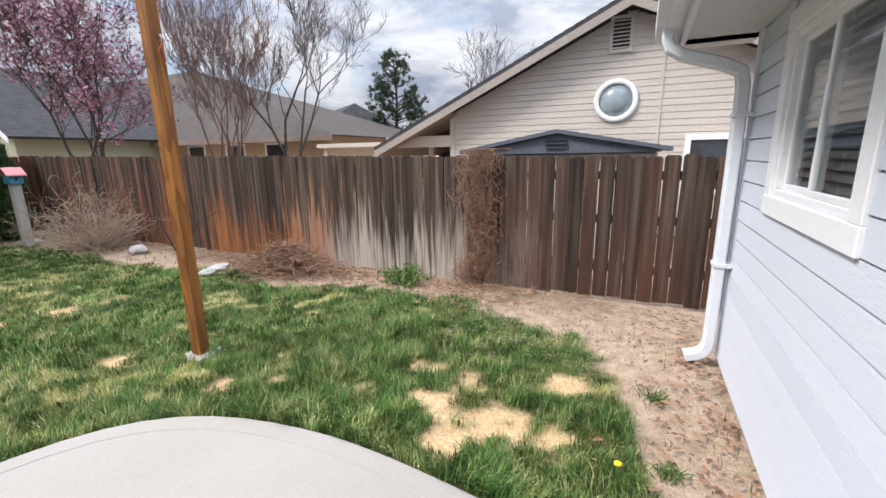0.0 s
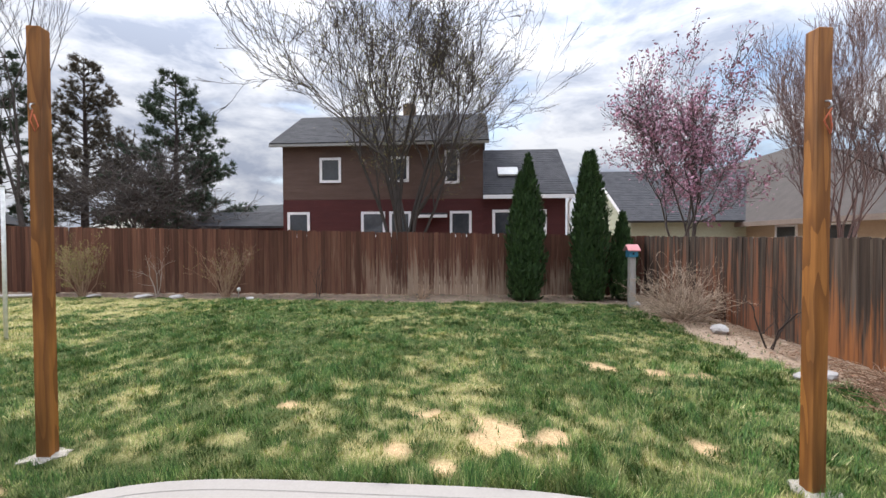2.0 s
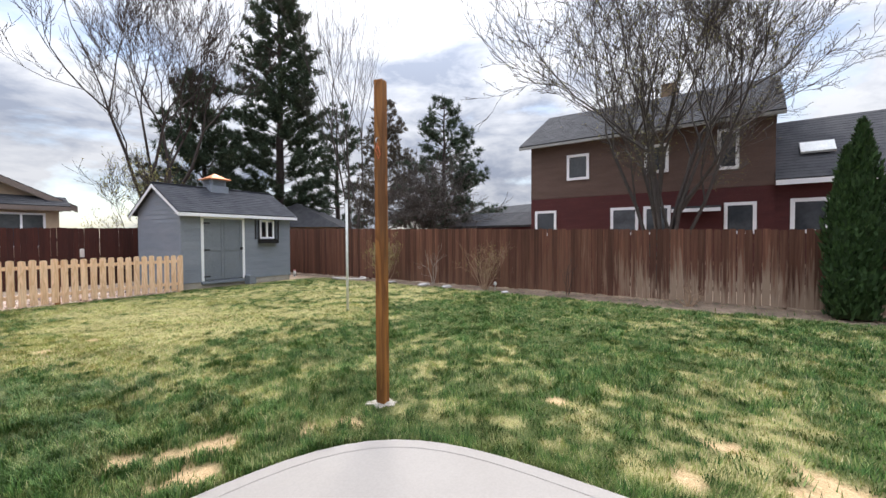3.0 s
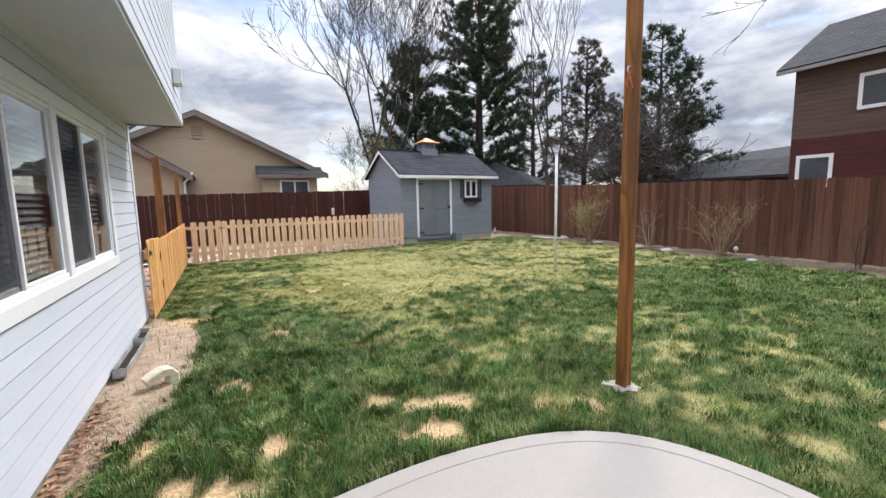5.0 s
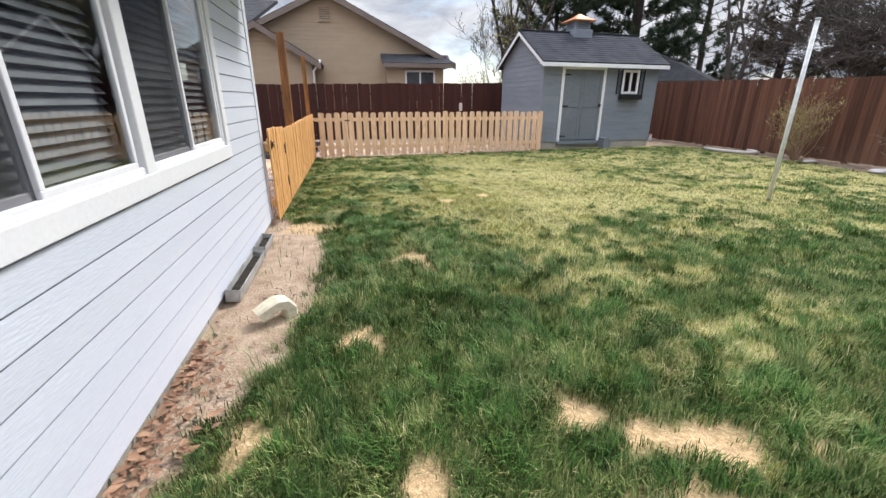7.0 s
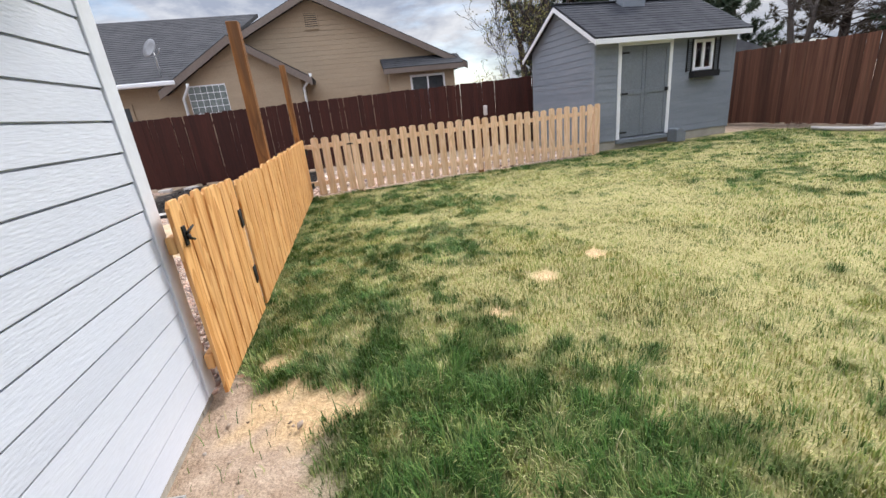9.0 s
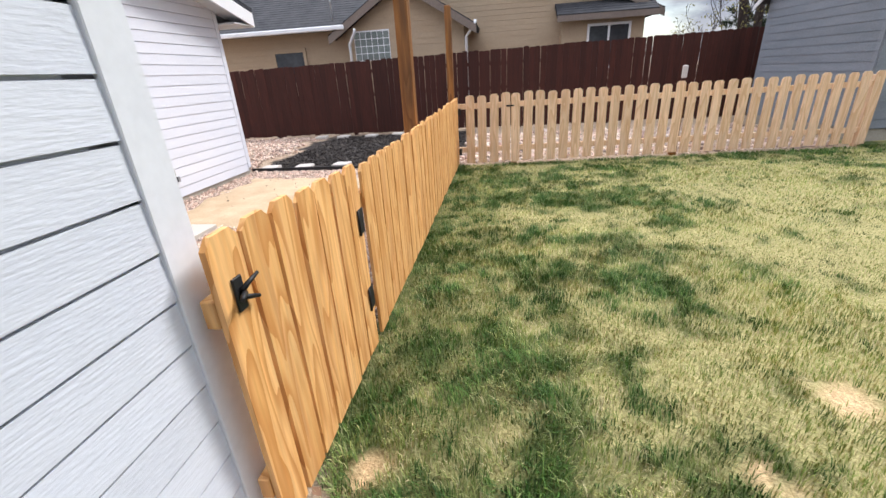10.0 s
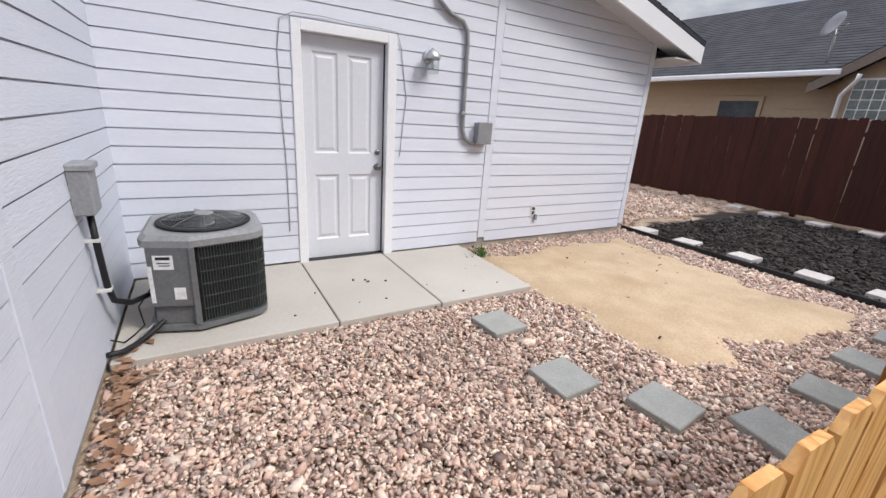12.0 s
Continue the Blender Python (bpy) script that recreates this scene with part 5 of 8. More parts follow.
# service panel on the chamfered corner
pa, pb = Vector((*corner_pts[0], 0)), Vector((*corner_pts[1], 0))
mp_, lp_ = along((pb.x, pb.y), (pa.x, pa.y))
panel = part("service_panel", boxed(0.0, lp_, -0.02, 0.012, 0.19, 0.585, 0.006), ac_grey, ac)
panel.matrix_basis = mp_
pn2 = part("lower_panel", boxed(0.02, lp_, -0.04, -0.012, 0.06, 0.20, 0.004), ac_grey, ac)
pn2.matrix_basis = mp_
for b, lab in (((0.10, 0.21, 0.44, 0.53), "white warning label"), ((0.05, 0.115, 0.24, 0.32), "small white label"), ((0.222, 0.246, 0.22, 0.46), "tall narrow rating label")):
    st = part("label", boxed(b[0], b[1], 0.012, 0.0135, b[2], b[3]), sticker, ac, lab)
    st.matrix_basis = mp_
for i, (z, w0, w1) in enumerate(((0.502, 0.115, 0.195), (0.478, 0.12, 0.19), (0.462, 0.12, 0.18))):
    tb = part("label_print", boxed(w0, w1, 0.0136, 0.0145, z, z + (0.018 if i == 0 else 0.006)), black_metal, ac, "dark printed line")
    tb.matrix_basis = mp_
# louvred guard with vertical wires over each face
for (x0, y0), (x1, y1) in zip(corner_pts[2:10], corner_pts[3:11]):
    mm, ll = along((x0, y0), (x1, y1))
    n = max(2, int(ll / 0.017))
    bm = bmesh.new()
    for k in range(n + 1):
        box(bm, ll * k / n - 0.0013, ll * k / n + 0.0013, -0.006, 0.001, 0.07, 0.58)
    for z in (0.075, 0.16, 0.245, 0.33, 0.415, 0.50, 0.575):
        box(bm, 0, ll, -0.0085, -0.0062, z - 0.003, z + 0.003)
    g = part("coil_guard", bm, guard_wire, ac, "wire coil guard")
    g["kind"] = "stuff"
    g.matrix_basis = mm
for x, y in (corner_pts[1], corner_pts[10]):
    part("corner_post", boxed(x - 0.018, x + 0.018, y - 0.018, y + 0.018, 0.06, 0.585, 0.006), ac_grey, ac)
# fan guard: rings and spokes
bm = bmesh.new()
for k in range(13):
    r = 0.055 + k * 0.0175
    zz = 0.70 - 0.045 * (r / 0.27) ** 2.2
    n = 36
    pts = [(r * math.cos(a), r * math.sin(a), zz) for a in [math.tau * i / n for i in range(n + 1)]]
    tube(bm, pts, 0.0028, 4, False)
for k in range(8):
    a = math.tau * k / 8
    tube(bm, [(r * math.cos(a), r * math.sin(a), 0.703 - 0.045 * (r / 0.27) ** 2.2) for r in (0.05, 0.12, 0.19, 0.265, 0.285)], 0.0035, 4)
part("fan_guard", bm, ac_grey, ac, "grey wire fan guard")["kind"] = "stuff"
bm = bmesh.new()
lathe(bm, [(0.0550, 0.695), (0.062, 0.703), (0.05, 0.712), (0.01, 0.716)], 20)
part("guard_hub", bm, ac_pale, ac)
bm = bmesh.new()
lathe(bm, [(0.275, 0.646), (0.285, 0.652), (0.285, 0.66), (0.27, 0.664)], 32)
part("fan_ring", bm, coil_dark, ac)
for k in range(4):
    bl = part("fan_blade", boxed(0.04, 0.23, -0.06, 0.06, -0.003, 0.003, m=Matrix.Rotation(math.tau * k / 4, 4, "Z") @ Matrix.Translation((0, 0, 0.668)) @ Matrix.Rotation(radians(14), 4, "X")), ac_grey, ac)
lines = empty("refrigerant_line", None, "black insulated refrigerant lines on the pad", "pipe")
bm = bmesh.new()
tube(bm, [(3.68, -7.66, 0.14), (3.64, -7.60, 0.10), (3.58, -7.53, 0.06), (3.50, -7.47, 0.055), (3.43, -7.42, 0.06), (3.38, -7.36, 0.08)], 0.017, 8)
part("insulated_line", bm, black_metal, lines)
bm = bmesh.new()
tube(bm, [(3.72, -7.60, 0.12), (3.68, -7.54, 0.07), (3.62, -7.49, 0.05), (3.54, -7.50, 0.045), (3.47, -7.43, 0.05), (3.40, -7.36, 0.06)], 0.008, 8)
part("thin_line", bm, conduit_grey, lines)
bm = bmesh.new()
tube(bm, [(3.82, -7.55, 0.27), (3.77, -7.48, 0.18), (3.74, -7.50, 0.06), (3.66, -7.45, 0.04), (3.56, -7.41, 0.05), (3.52, -7.36, 0.10)], 0.005, 6)
part("drain_hose", bm, black_metal, lines)


# ---- stepping stones and pavers ----
def stone(name, x, y, turn, mat, label, group, size=0.305, z=-0.004):
    bm = boxed(-size / 2, size / 2, -size / 2, size / 2, -0.045, 0.03, 0.006)
    ob = part(name, bm, mat)
    ob.matrix_basis = pose(x, y, z, random.uniform(-1, 1), random.uniform(-1, 1), turn)
    return tagged(ob, label, "paver", group)


for x, y, a in ((2.93, -9.75, 4), (2.21, -9.70, 2), (1.77, -10.04, 6), (1.38, -10.39, -8), (1.39, -11.09, 3), (1.42, -11.83, -4), (1.40, -12.55, 5)):
    stone("stepping_stone", x, y, a, paver_grey, "square grey concrete stepping stone set in gravel", "stepping stones")
for x, y in ((4.47, -13.67), (3.82, -13.71), (3.13, -13.80), (2.42, -13.83), (1.80, -13.85), (5.18, -17.78), (4.51, -17.72), (3.71, -17.70), (3.01, -17.82), (2.3, -17.80)):
    stone("edge_paver", x, y, random.uniform(-6, 6), paver_pale, "pale square paver on dark soil", "edge pavers", 0.29)
tagged(part("lawn_edging", boxed(1.05, 4.70, -13.45, -13.42, -0.08, 0.045, 0.004), black_metal), "thin dark strip of garden edging", "edging")

# ---- downspout at the north corner ----
ds = empty("downspout", None, "painted metal downspout with bent elbow at the house corner", "downspout")
bm = bmesh.new()


def square_tube(bm, pts, w, d):
    rings = []
    pts = [Vector(p) for p in pts]
    for i, p in enumerate(pts):
        dirn = (pts[min(i + 1, len(pts) - 1)] - pts[max(i - 1, 0)]).normalized()
        v = Vector((0, 1, 0))
        u = dirn.cross(v).normalized()
        rings.append([bm.verts.new(p + u * a * d / 2 + v * b * w / 2) for a, b in ((-1, -0.7), (-0.7, -1), (0.7, -1), (1, -0.7), (1, 0.7), (0.7, 1), (-0.7, 1), (-1, 0.7))])
    for a, b in zip(rings, rings[1:]):
        for k in range(8):
            bm.faces.new((a[k], a[(k + 1) % 8], b[(k + 1) % 8], b[k]))
    bm.faces.new(rings[0][::-1])
    bm.faces.new(rings[-1])


square_tube(bm, [(0.46, 3.80, 2.34), (0.46, 3.80, 2.26), (0.48, 3.80, 2.21), (0.56, 3.80, 2.16), (0.80, 3.80, 2.08), (0.895, 3.80, 2.03), (0.915, 3.80, 1.94), (0.915, 3.80, 1.5)], 0.10, 0.075)
part("upper_elbow", bm, trim_paint, ds)
bm = bmesh.new()
square_tube(bm, [(0.915, 3.80, 1.5), (0.915, 3.80, 0.6), (0.915, 3.80, 0.20)], 0.098, 0.073)
part("pipe", bm, trim_paint, ds)
bm = bmesh.new()
square_tube(bm, [(0.915, 3.80, 0.20), (0.91, 3.80, 0.14), (0.885, 3.80, 0.09), (0.84, 3.80, 0.06), (0.77, 3.80, 0.04)], 0.10, 0.075)
part("lower_elbow", bm, trim_paint, ds)
for z in (1.75, 0.75):
    part("bracket", boxed(0.872, 0.986, 3.74, 3.86, z, z + 0.025), trim_paint, ds)

# ---- spare gutter bits by the wall ----
gutter_grey = material("weathered_gutter", (0.34, 0.34, 0.33), (0.50, 0.50, 0.48), 5, 0.5, 0.1, (1, 1, 1), 25, 0.08, third=(0.12, 0.11, 0.10), third_scale=4.0, third_amount=0.6)
bark_soil = material("wet_debris", (0.012, 0.010, 0.009), (0.035, 0.028, 0.022), 14, 0.95, 0.5, (1, 1, 1), 80, 0.0)
gut = empty("gutter_scrap", None, "short lengths of white gutter lying against the foundation", "gutter")
for (x, y, a, l) in ((0.915, -6.335, 90, 0.43), (0.912, -5.58, 89, 0.86)):
    bm = bmesh.new()
    prism(bm, [(-0.055, 0.10), (-0.05, 0.01), (0.05, 0.01), (0.055, 0.10), (0.048, 0.10), (0.044, 0.018), (-0.044, 0.018), (-0.049, 0.10)], -l / 2, l / 2)
    g = part("gutter_piece", bm, gutter_grey, gut)
    g.matrix_basis = pose(x, y, 0.0, 0, -6, a - 90)
    fill = part("debris", boxed(-0.043, 0.043, -l / 2 + 0.01, l / 2 - 0.01, 0.02, 0.045), bark_soil, gut, "dark wet debris")
    fill.matrix_basis = g.matrix_basis
    for e in (-l / 2, l / 2 - 0.006):
        cap = part("end_cap", boxed(-0.052, 0.052, e, e + 0.006, 0.005, 0.098), gutter_grey, gut)
        cap.matrix_basis = pose(x, y, 0.0, 0, -6, a - 90)
scrap = empty("black_gutter_scrap", pose(2.13, -7.46, 0.0, 0, 0, 78), "short black gutter offcut with white rim on the gravel", "gutter")
bm = bmesh.new()
prism(bm, [(-0.06, 0.11), (-0.055, 0.012), (0.055, 0.012), (0.06, 0.11), (0.054, 0.11), (0.048, 0.02), (-0.048, 0.02), (-0.054, 0.11)], -0.11, 0.11)
part("trough", bm, black_metal, scrap)
for sx in (-0.063, 0.057):
    part("rim", boxed(sx, sx + 0.006, -0.11, 0.11, 0.104, 0.113), gutter_grey, scrap, "white rim")
elbow = empty("pipe_elbow", pose(0.57, -4.86, 0.0, 0, 0, 30), "cream plastic downspout elbow lying on bare dirt", "pipe elbow")
cream = material("cream_plastic", (0.60, 0.54, 0.40), (0.68, 0.62, 0.48), 4, 0.5, 0.1, (1, 1, 1), 30, 0.0)
bm = bmesh.new()
square_tube(bm, [(-0.09, 0, -0.02), (-0.09, 0, 0.05), (-0.06, 0, 0.09), (-0.01, 0, 0.10), (0.06, 0, 0.075), (0.12, 0, 0.045)], 0.12, 0.085)
part("elbow_body", bm, cream, elbow)

vent = empty("dryer_vent", pose(0.38, -6.35, 3.02, 0, 0, 0), "white louvred vent hood on the upper siding", "vent")
part("hood", boxed(-0.09, -0.014, -0.10, 0.10, -0.10, 0.08, 0.008), white_paint, vent)
for i in range(4):
    part("louvre", boxed(-0.10, -0.085, -0.09, 0.09, -0.085 + i * 0.04, -0.06 + i * 0.04), trim_paint, vent)

# ---- birdhouse on a post ----
bh = empty("birdhouse", pose(-9.98, 4.02, 0), "weathered post with a blue birdhouse and pink roof", "birdhouse")
grey_wood = material("grey_weathered_wood", (0.28, 0.26, 0.24), (0.40, 0.375, 0.35), 1.6, 0.9, 0.5, WOODGRAIN_Z, 5, 0.05)
blue_paint = material("blue_paint", (0.04, 0.18, 0.30), (0.06, 0.24, 0.36), 4, 0.6, 0.1, (1, 1, 1), 30, 0.0)
pink_paint = material("pink_paint", (0.62, 0.24, 0.25), (0.68, 0.30, 0.30), 4, 0.6, 0.1, (1, 1, 1), 30, 0.0)
part("post", boxed(-0.07, 0.07, -0.07, 0.07, -0.1, 1.15, 0.008), grey_wood, bh)
part("house_box", boxed(-0.11, 0.11, -0.10, 0.10, 1.15, 1.31, 0.004), blue_paint, bh)
bm = bmesh.new()
prism(bm, [(-0.17, 1.29), (0.0, 1.42), (0.17, 1.29), (0.17, 1.315), (0.0, 1.445), (-0.17, 1.315)], -0.14, 0.14)
part("roof", bm, pink_paint, bh, "faded pink roof")
bm = bmesh.new()
lathe(bm, [(0.022, 0.0), (0.022, 0.004), (0.002, 0.005)], 12, Matrix.Translation((0.11, 0, 1.23)) @ Matrix.Rotation(radians(90), 4, "Y"))
part("entrance", bm, black_metal, bh)

# ---- neighbouring houses ----


def far_window(parent, m, x0, x1, z0, z1, trim=0.09, mat=None, cross=False):
    w = empty("window", m)
    w.parent = parent
    mat = mat or white_paint
    for b in ((x0, x1, z0, z0 + trim), (x0, x1, z1 - trim, z1), (x0, x0 + trim, z0 + trim, z1 - trim), (x1 - trim, x1, z0 + trim, z1 - trim)):
        part("window_frame", boxed(b[0], b[1], 0.0, 0.05, b[2], b[3]), mat, w)
    if cross:
        part("window_frame", boxed((x0 + x1) / 2 - 0.03, (x0 + x1) / 2 + 0.03, 0.0, 0.045, z0 + trim, z1 - trim), mat, w)
    part("pane", boxed(x0 + trim, x1 - trim, 0.005, 0.02, z0 + trim, z1 - trim), far_glass, w)
    return w


far_glass = material("dark_window_glass", (0.03, 0.035, 0.04), (0.06, 0.065, 0.075), 1.5, 0.08, 0.0, (1, 1, 1), 10, 0.0, spec=0.6)


# Pale reflection painted into the round window's pane colour.
reflection_glass = material("painted_reflection_glass", (0.20, 0.25, 0.28), (0.34, 0.39, 0.42), 3, 0.12, 0.0, (1, 1, 1), 10, 0.0, spec=0.6)


def lap_wall(parent, m, length, z0, z1, mat, top=None, expo=0.16, thick=0.15, s0=0.0, openings=()):
    w = empty("wall", m)
    w.parent = parent
    bm = bmesh.new()
    wall_core(bm, length, z0, z1, thick, [], top)
    part("wall_core", bm, mat, w)
    lap_boards(w, mat, length, z0 + 0.02, z1, expo, list(openings), s0=s0, top=top, thick=0.016, pieces=False)
    return w


# red two-storey house to the west
brown_siding = material("red_brown_siding", (0.095, 0.060, 0.048), (0.13, 0.085, 0.068), 1, 0.75, 0.2, (1, 1, 5), 20, 0.05)
rake_grey = material("grey_eave_trim", (0.26, 0.26, 0.25), (0.33, 0.33, 0.32), 1, 0.7, 0.2, (1, 1, 1), 20, 0.03)
red = empty("red_house", None, "two-storey house, dark red below and brown above, grey roof", "house")
mR, _ = along((-18.0, -8.1), (-18.0, 1.0))


def flip(m, length):
    """The same wall line seen from its other side."""
    return m @ Matrix.Translation((length, 0, 0)) @ Matrix.Rotation(math.pi, 4, "Z")


mR, LR = along((-18.0, 0.80), (-18.0, -8.05))
lap_wall(red, mR, LR, 0, 3.35, red_paint)
lap_wall(red, mR, LR, 3.352, 5.75, brown_siding)
mW, LW = along((-18.05, 4.30), (-18.05, 0.80))
lap_wall(red, mW, LW, 0, 3.5, red_paint)
part("side_wall", boxed(-24, -18.0, -8.05, -7.9, 0, 5.75), red_paint, red)
part("side_wall", boxed(-24, -18.05, 4.15, 4.3, 0, 3.5), red_paint, red)
part("side_wall", boxed(-24, -18.1, 0.65, 0.8, 3.0, 5.75), red_paint, red)
roof_slab("roof", ((-17.55, -8.45, 5.78), (-17.55, 1.05, 5.78), (-21.2, 1.05, 7.95), (-21.2, -8.45, 7.95)), 0.18, shingle_grey, red, 0.2)
roof_slab("roof", ((-24.8, -8.45, 5.78), (-24.8, 1.05, 5.78), (-21.2, 1.05, 7.95), (-21.2, -8.45, 7.95)), 0.18, shingle_grey, red, 0.2)
roof_slab("roof", ((-17.6, 0.8, 3.5), (-17.6, 4.6, 3.5), (-21.2, 4.6, 6.1), (-21.2, 0.8, 6.1)), 0.18, shingle_grey, red, 0.2)
part("fascia", boxed(-17.6, -17.53, -8.45, 1.05, 5.62, 5.73), rake_grey, red)
part("fascia", boxed(-17.65, -17.58, 0.8, 4.6, 3.30, 3.46), white_paint, red)
for wy0, wy1, z0, z1 in ((6.83, 7.84, 1.7, 2.82), (3.46, 4.52, 1.7, 2.82), (2.32, 3.27, 1.7, 2.82), (-0.31, 0.63, 1.7, 2.82), (5.4, 6.36, 4.1, 5.2), (2.4, 3.25, 4.1, 5.2), (0.2, 0.85, 4.0, 5.45)):
    far_window(red, mR @ Matrix.Translation((0, 0.018, 0)), 0.80 + wy0 if wy0 >= 0 else 0.49, 0.80 + wy1, z0, z1, 0.11)
far_window(red, mW @ Matrix.Translation((0, 0.018, 0)), 4.30 - 2.2, 4.30 - 1.2, 1.7, 2.86, 0.12)
far_window(red, mW @ Matrix.Translation((0, 0.018, 0)), 4.30 - 3.5, 4.30 - 2.6, 1.7, 2.86, 0.12)
part("awning", boxed(-17.98, -17.2, -2.2, -0.7, 2.62, 2.70), shingle_grey, red)
part("awning_edge", boxed(-17.22, -17.16, -2.2, -0.7, 2.50, 2.62), white_paint, red)
part("skylight", boxed(0, 0.9, 0, 0.7, 0.0, 0.08, m=Matrix.Translation((-18.75, 1.5, 4.42)) @ Matrix.Rotation(radians(90), 4, "Z") @ Matrix.Rotation(radians(36), 4, "X")), pvc_white, red)
bm = bmesh.new()
tube(bm, [(-17.7, 4.45, 3.3), (-17.9, 4.4, 3.1), (-17.9, 4.4, 0.2)], 0.05, 6)
part("downspout", bm, white_paint, red)
part("chimney", boxed(-22.0, -21.4, -3.2, -2.6, 7.2, 8.6), brick_brown, red)

redlow = empty("red_outbuilding", None, "low dark red outbuilding with grey roof", "house")
part("wall", boxed(-24.0, -20.5, -14.0, -9.2, 0, 2.35), red_paint, redlow)
roof_slab("roof", ((-20.1, -14.3, 2.3), (-20.1, -8.9, 2.3), (-22.2, -8.9, 3.15), (-22.2, -14.3, 3.15)), 0.12, shingle_grey, redlow, 0.2)
roof_slab("roof", ((-24.4, -14.3, 2.3), (-24.4, -8.9, 2.3), (-22.2, -8.9, 3.15), (-22.2, -14.3, 3.15)), 0.12, shingle_grey, redlow, 0.2)

# beige gabled house to the north
rake_tan = material("tan_rake_trim", (0.30, 0.26, 0.235), (0.36, 0.315, 0.285), 1, 0.7, 0.2, (1, 1, 1), 20, 0.03)
nb = empty("beige_house", None, "beige lap-sided house with a round gable window", "house")
YN = 9.0


def n_top(s):
    x = 5.2 - s
    return 3.96 - 0.455 * abs(x - 0.02)


mN, LN = along((5.2, YN), (-3.42, YN))
lap_wall(nb, mN, LN, 0, 4.3, beige_paint, n_top, 0.115)
part("side_wall", boxed(-3.42, -3.27, YN + 0.16, YN + 8, 0, 2.1), beige_paint, nb)
roof_slab("roof", ((-5.25, YN - 0.35, 1.73), (-5.25, YN + 9, 1.73), (0.02, YN + 9, 4.16), (0.02, YN - 0.35, 4.16)), 0.14, shingle_grey, nb, 0.2)
roof_slab("roof", ((5.6, YN + 9, 1.60), (5.6, YN - 0.35, 1.60), (0.02, YN - 0.35, 4.16), (0.02, YN + 9, 4.16)), 0.14, shingle_grey, nb, 0.2)
for xe, ze in ((-5.25, 1.73), (5.6, 1.60)):
    bm = bmesh.new()
    prism(bm, [(xe, ze - 0.235), (xe, ze - 0.085), (0.02, 4.075), (0.02, 3.925)], YN - 0.37, YN - 0.34)
    part("rake_board", bm, rake_tan, nb)
bm = bmesh.new()
prism(bm, [(-5.2, 1.54), (-5.2, 1.57), (-3.3, 2.42), (-3.3, 2.39)], YN - 0.34, YN + 5)
part("porch_soffit", bm, brown_trim, nb)
part("porch_beam", boxed(-5.1, -3.42, YN - 0.05, YN + 0.05, 1.72, 1.96), beige_paint, nb)
# Back wall painted dark to hold the porch recess's shade.
part("porch_back_wall", boxed(-5.2, -3.42, YN + 3.0, YN + 3.1, 0, 1.9), recess_shade, nb)
part("corner_board", boxed(-3.46, -3.36, YN - 0.03, YN + 0.02, 0, 2.3), beige_paint, nb)
part("joint_board", boxed(0.55, 0.60, YN - 0.03, YN - 0.002, 0, 3.68), beige_paint, nb)
rw = empty("round_window", Matrix.Translation((-0.15, YN - 0.02, 2.46)) @ Matrix.Rotation(radians(90), 4, "X"))
rw.parent = nb
bm = bmesh.new()
lathe(bm, [(0.285, -0.01), (0.285, 0.03), (0.31, 0.045), (0.36, 0.045), (0.375, 0.03), (0.375, -0.01)], 48)
part("window_frame", bm, white_paint, rw)
bm = bmesh.new()
lathe(bm, [(0.286, 0.0), (0.286, 0.012), (0.01, 0.0125)], 48)
part("pane", bm, reflection_glass, rw)
gv = empty("gable_vent", Matrix.Translation((-0.13, YN - 0.02, 3.57)))
gv.parent = nb
part("backing", boxed(-0.15, 0.15, -0.004, 0.004, -0.26, 0.26), black_metal, gv)
for b in ((-0.19, -0.14, -0.30, 0.30), (0.14, 0.19, -0.30, 0.30), (-0.14, 0.14, 0.25, 0.30), (-0.14, 0.14, -0.30, -0.25)):
    part("frame", boxed(b[0], b[1], -0.04, 0.0, b[2], b[3]), beige_paint, gv)
for i in range(8):
    part("slat", boxed(-0.14, 0.14, -0.02, 0.02, -0.004, 0.004, m=Matrix.Translation((0, -0.015, -0.22 + i * 0.063)) @ Matrix.Rotation(radians(42), 4, "X")), beige_paint, gv)
far_window(nb, Matrix.Translation((0, YN - 0.012, 0)) @ Matrix.Rotation(math.pi, 4, "Z"), -2.4, -1.02, 0.8, 1.82, 0.09)
cover = empty("patio_cover", None, "low flat patio cover with pale fascia", "patio cover")
part("roof", boxed(-7.6, -3.9, 9.4, 12.5, 1.78, 1.88), beige_paint, cover)
for x in (-7.4, -4.2):
    part("post", boxed(x - 0.06, x + 0.06, 9.5, 9.62, 0, 1.78), beige_paint, cover)

resin = material("blue_grey_resin", (0.085, 0.10, 0.13), (0.11, 0.125, 0.155), 3, 0.6, 0.2, (1, 1, 1), 40, 0.0)
resin_pale = material("pale_resin", (0.42, 0.40, 0.38), (0.48, 0.46, 0.43), 3, 0.6, 0.1, (1, 1, 1), 40, 0.0)
ns = empty("resin_shed", None, "plastic storage shed with blue-grey gable roof", "shed")
part("body", boxed(-1.98, 0.55, 6.75, 8.2, 0, 1.54, 0.02), resin_pale, ns)
bm = bmesh.new()
prism(bm, [(-2.12, 1.54), (0.60, 1.54), (0.60, 1.56), (-0.76, 1.81), (-2.12, 1.56)], 6.66, 6.72)
part("gable_panel", bm, resin, ns)
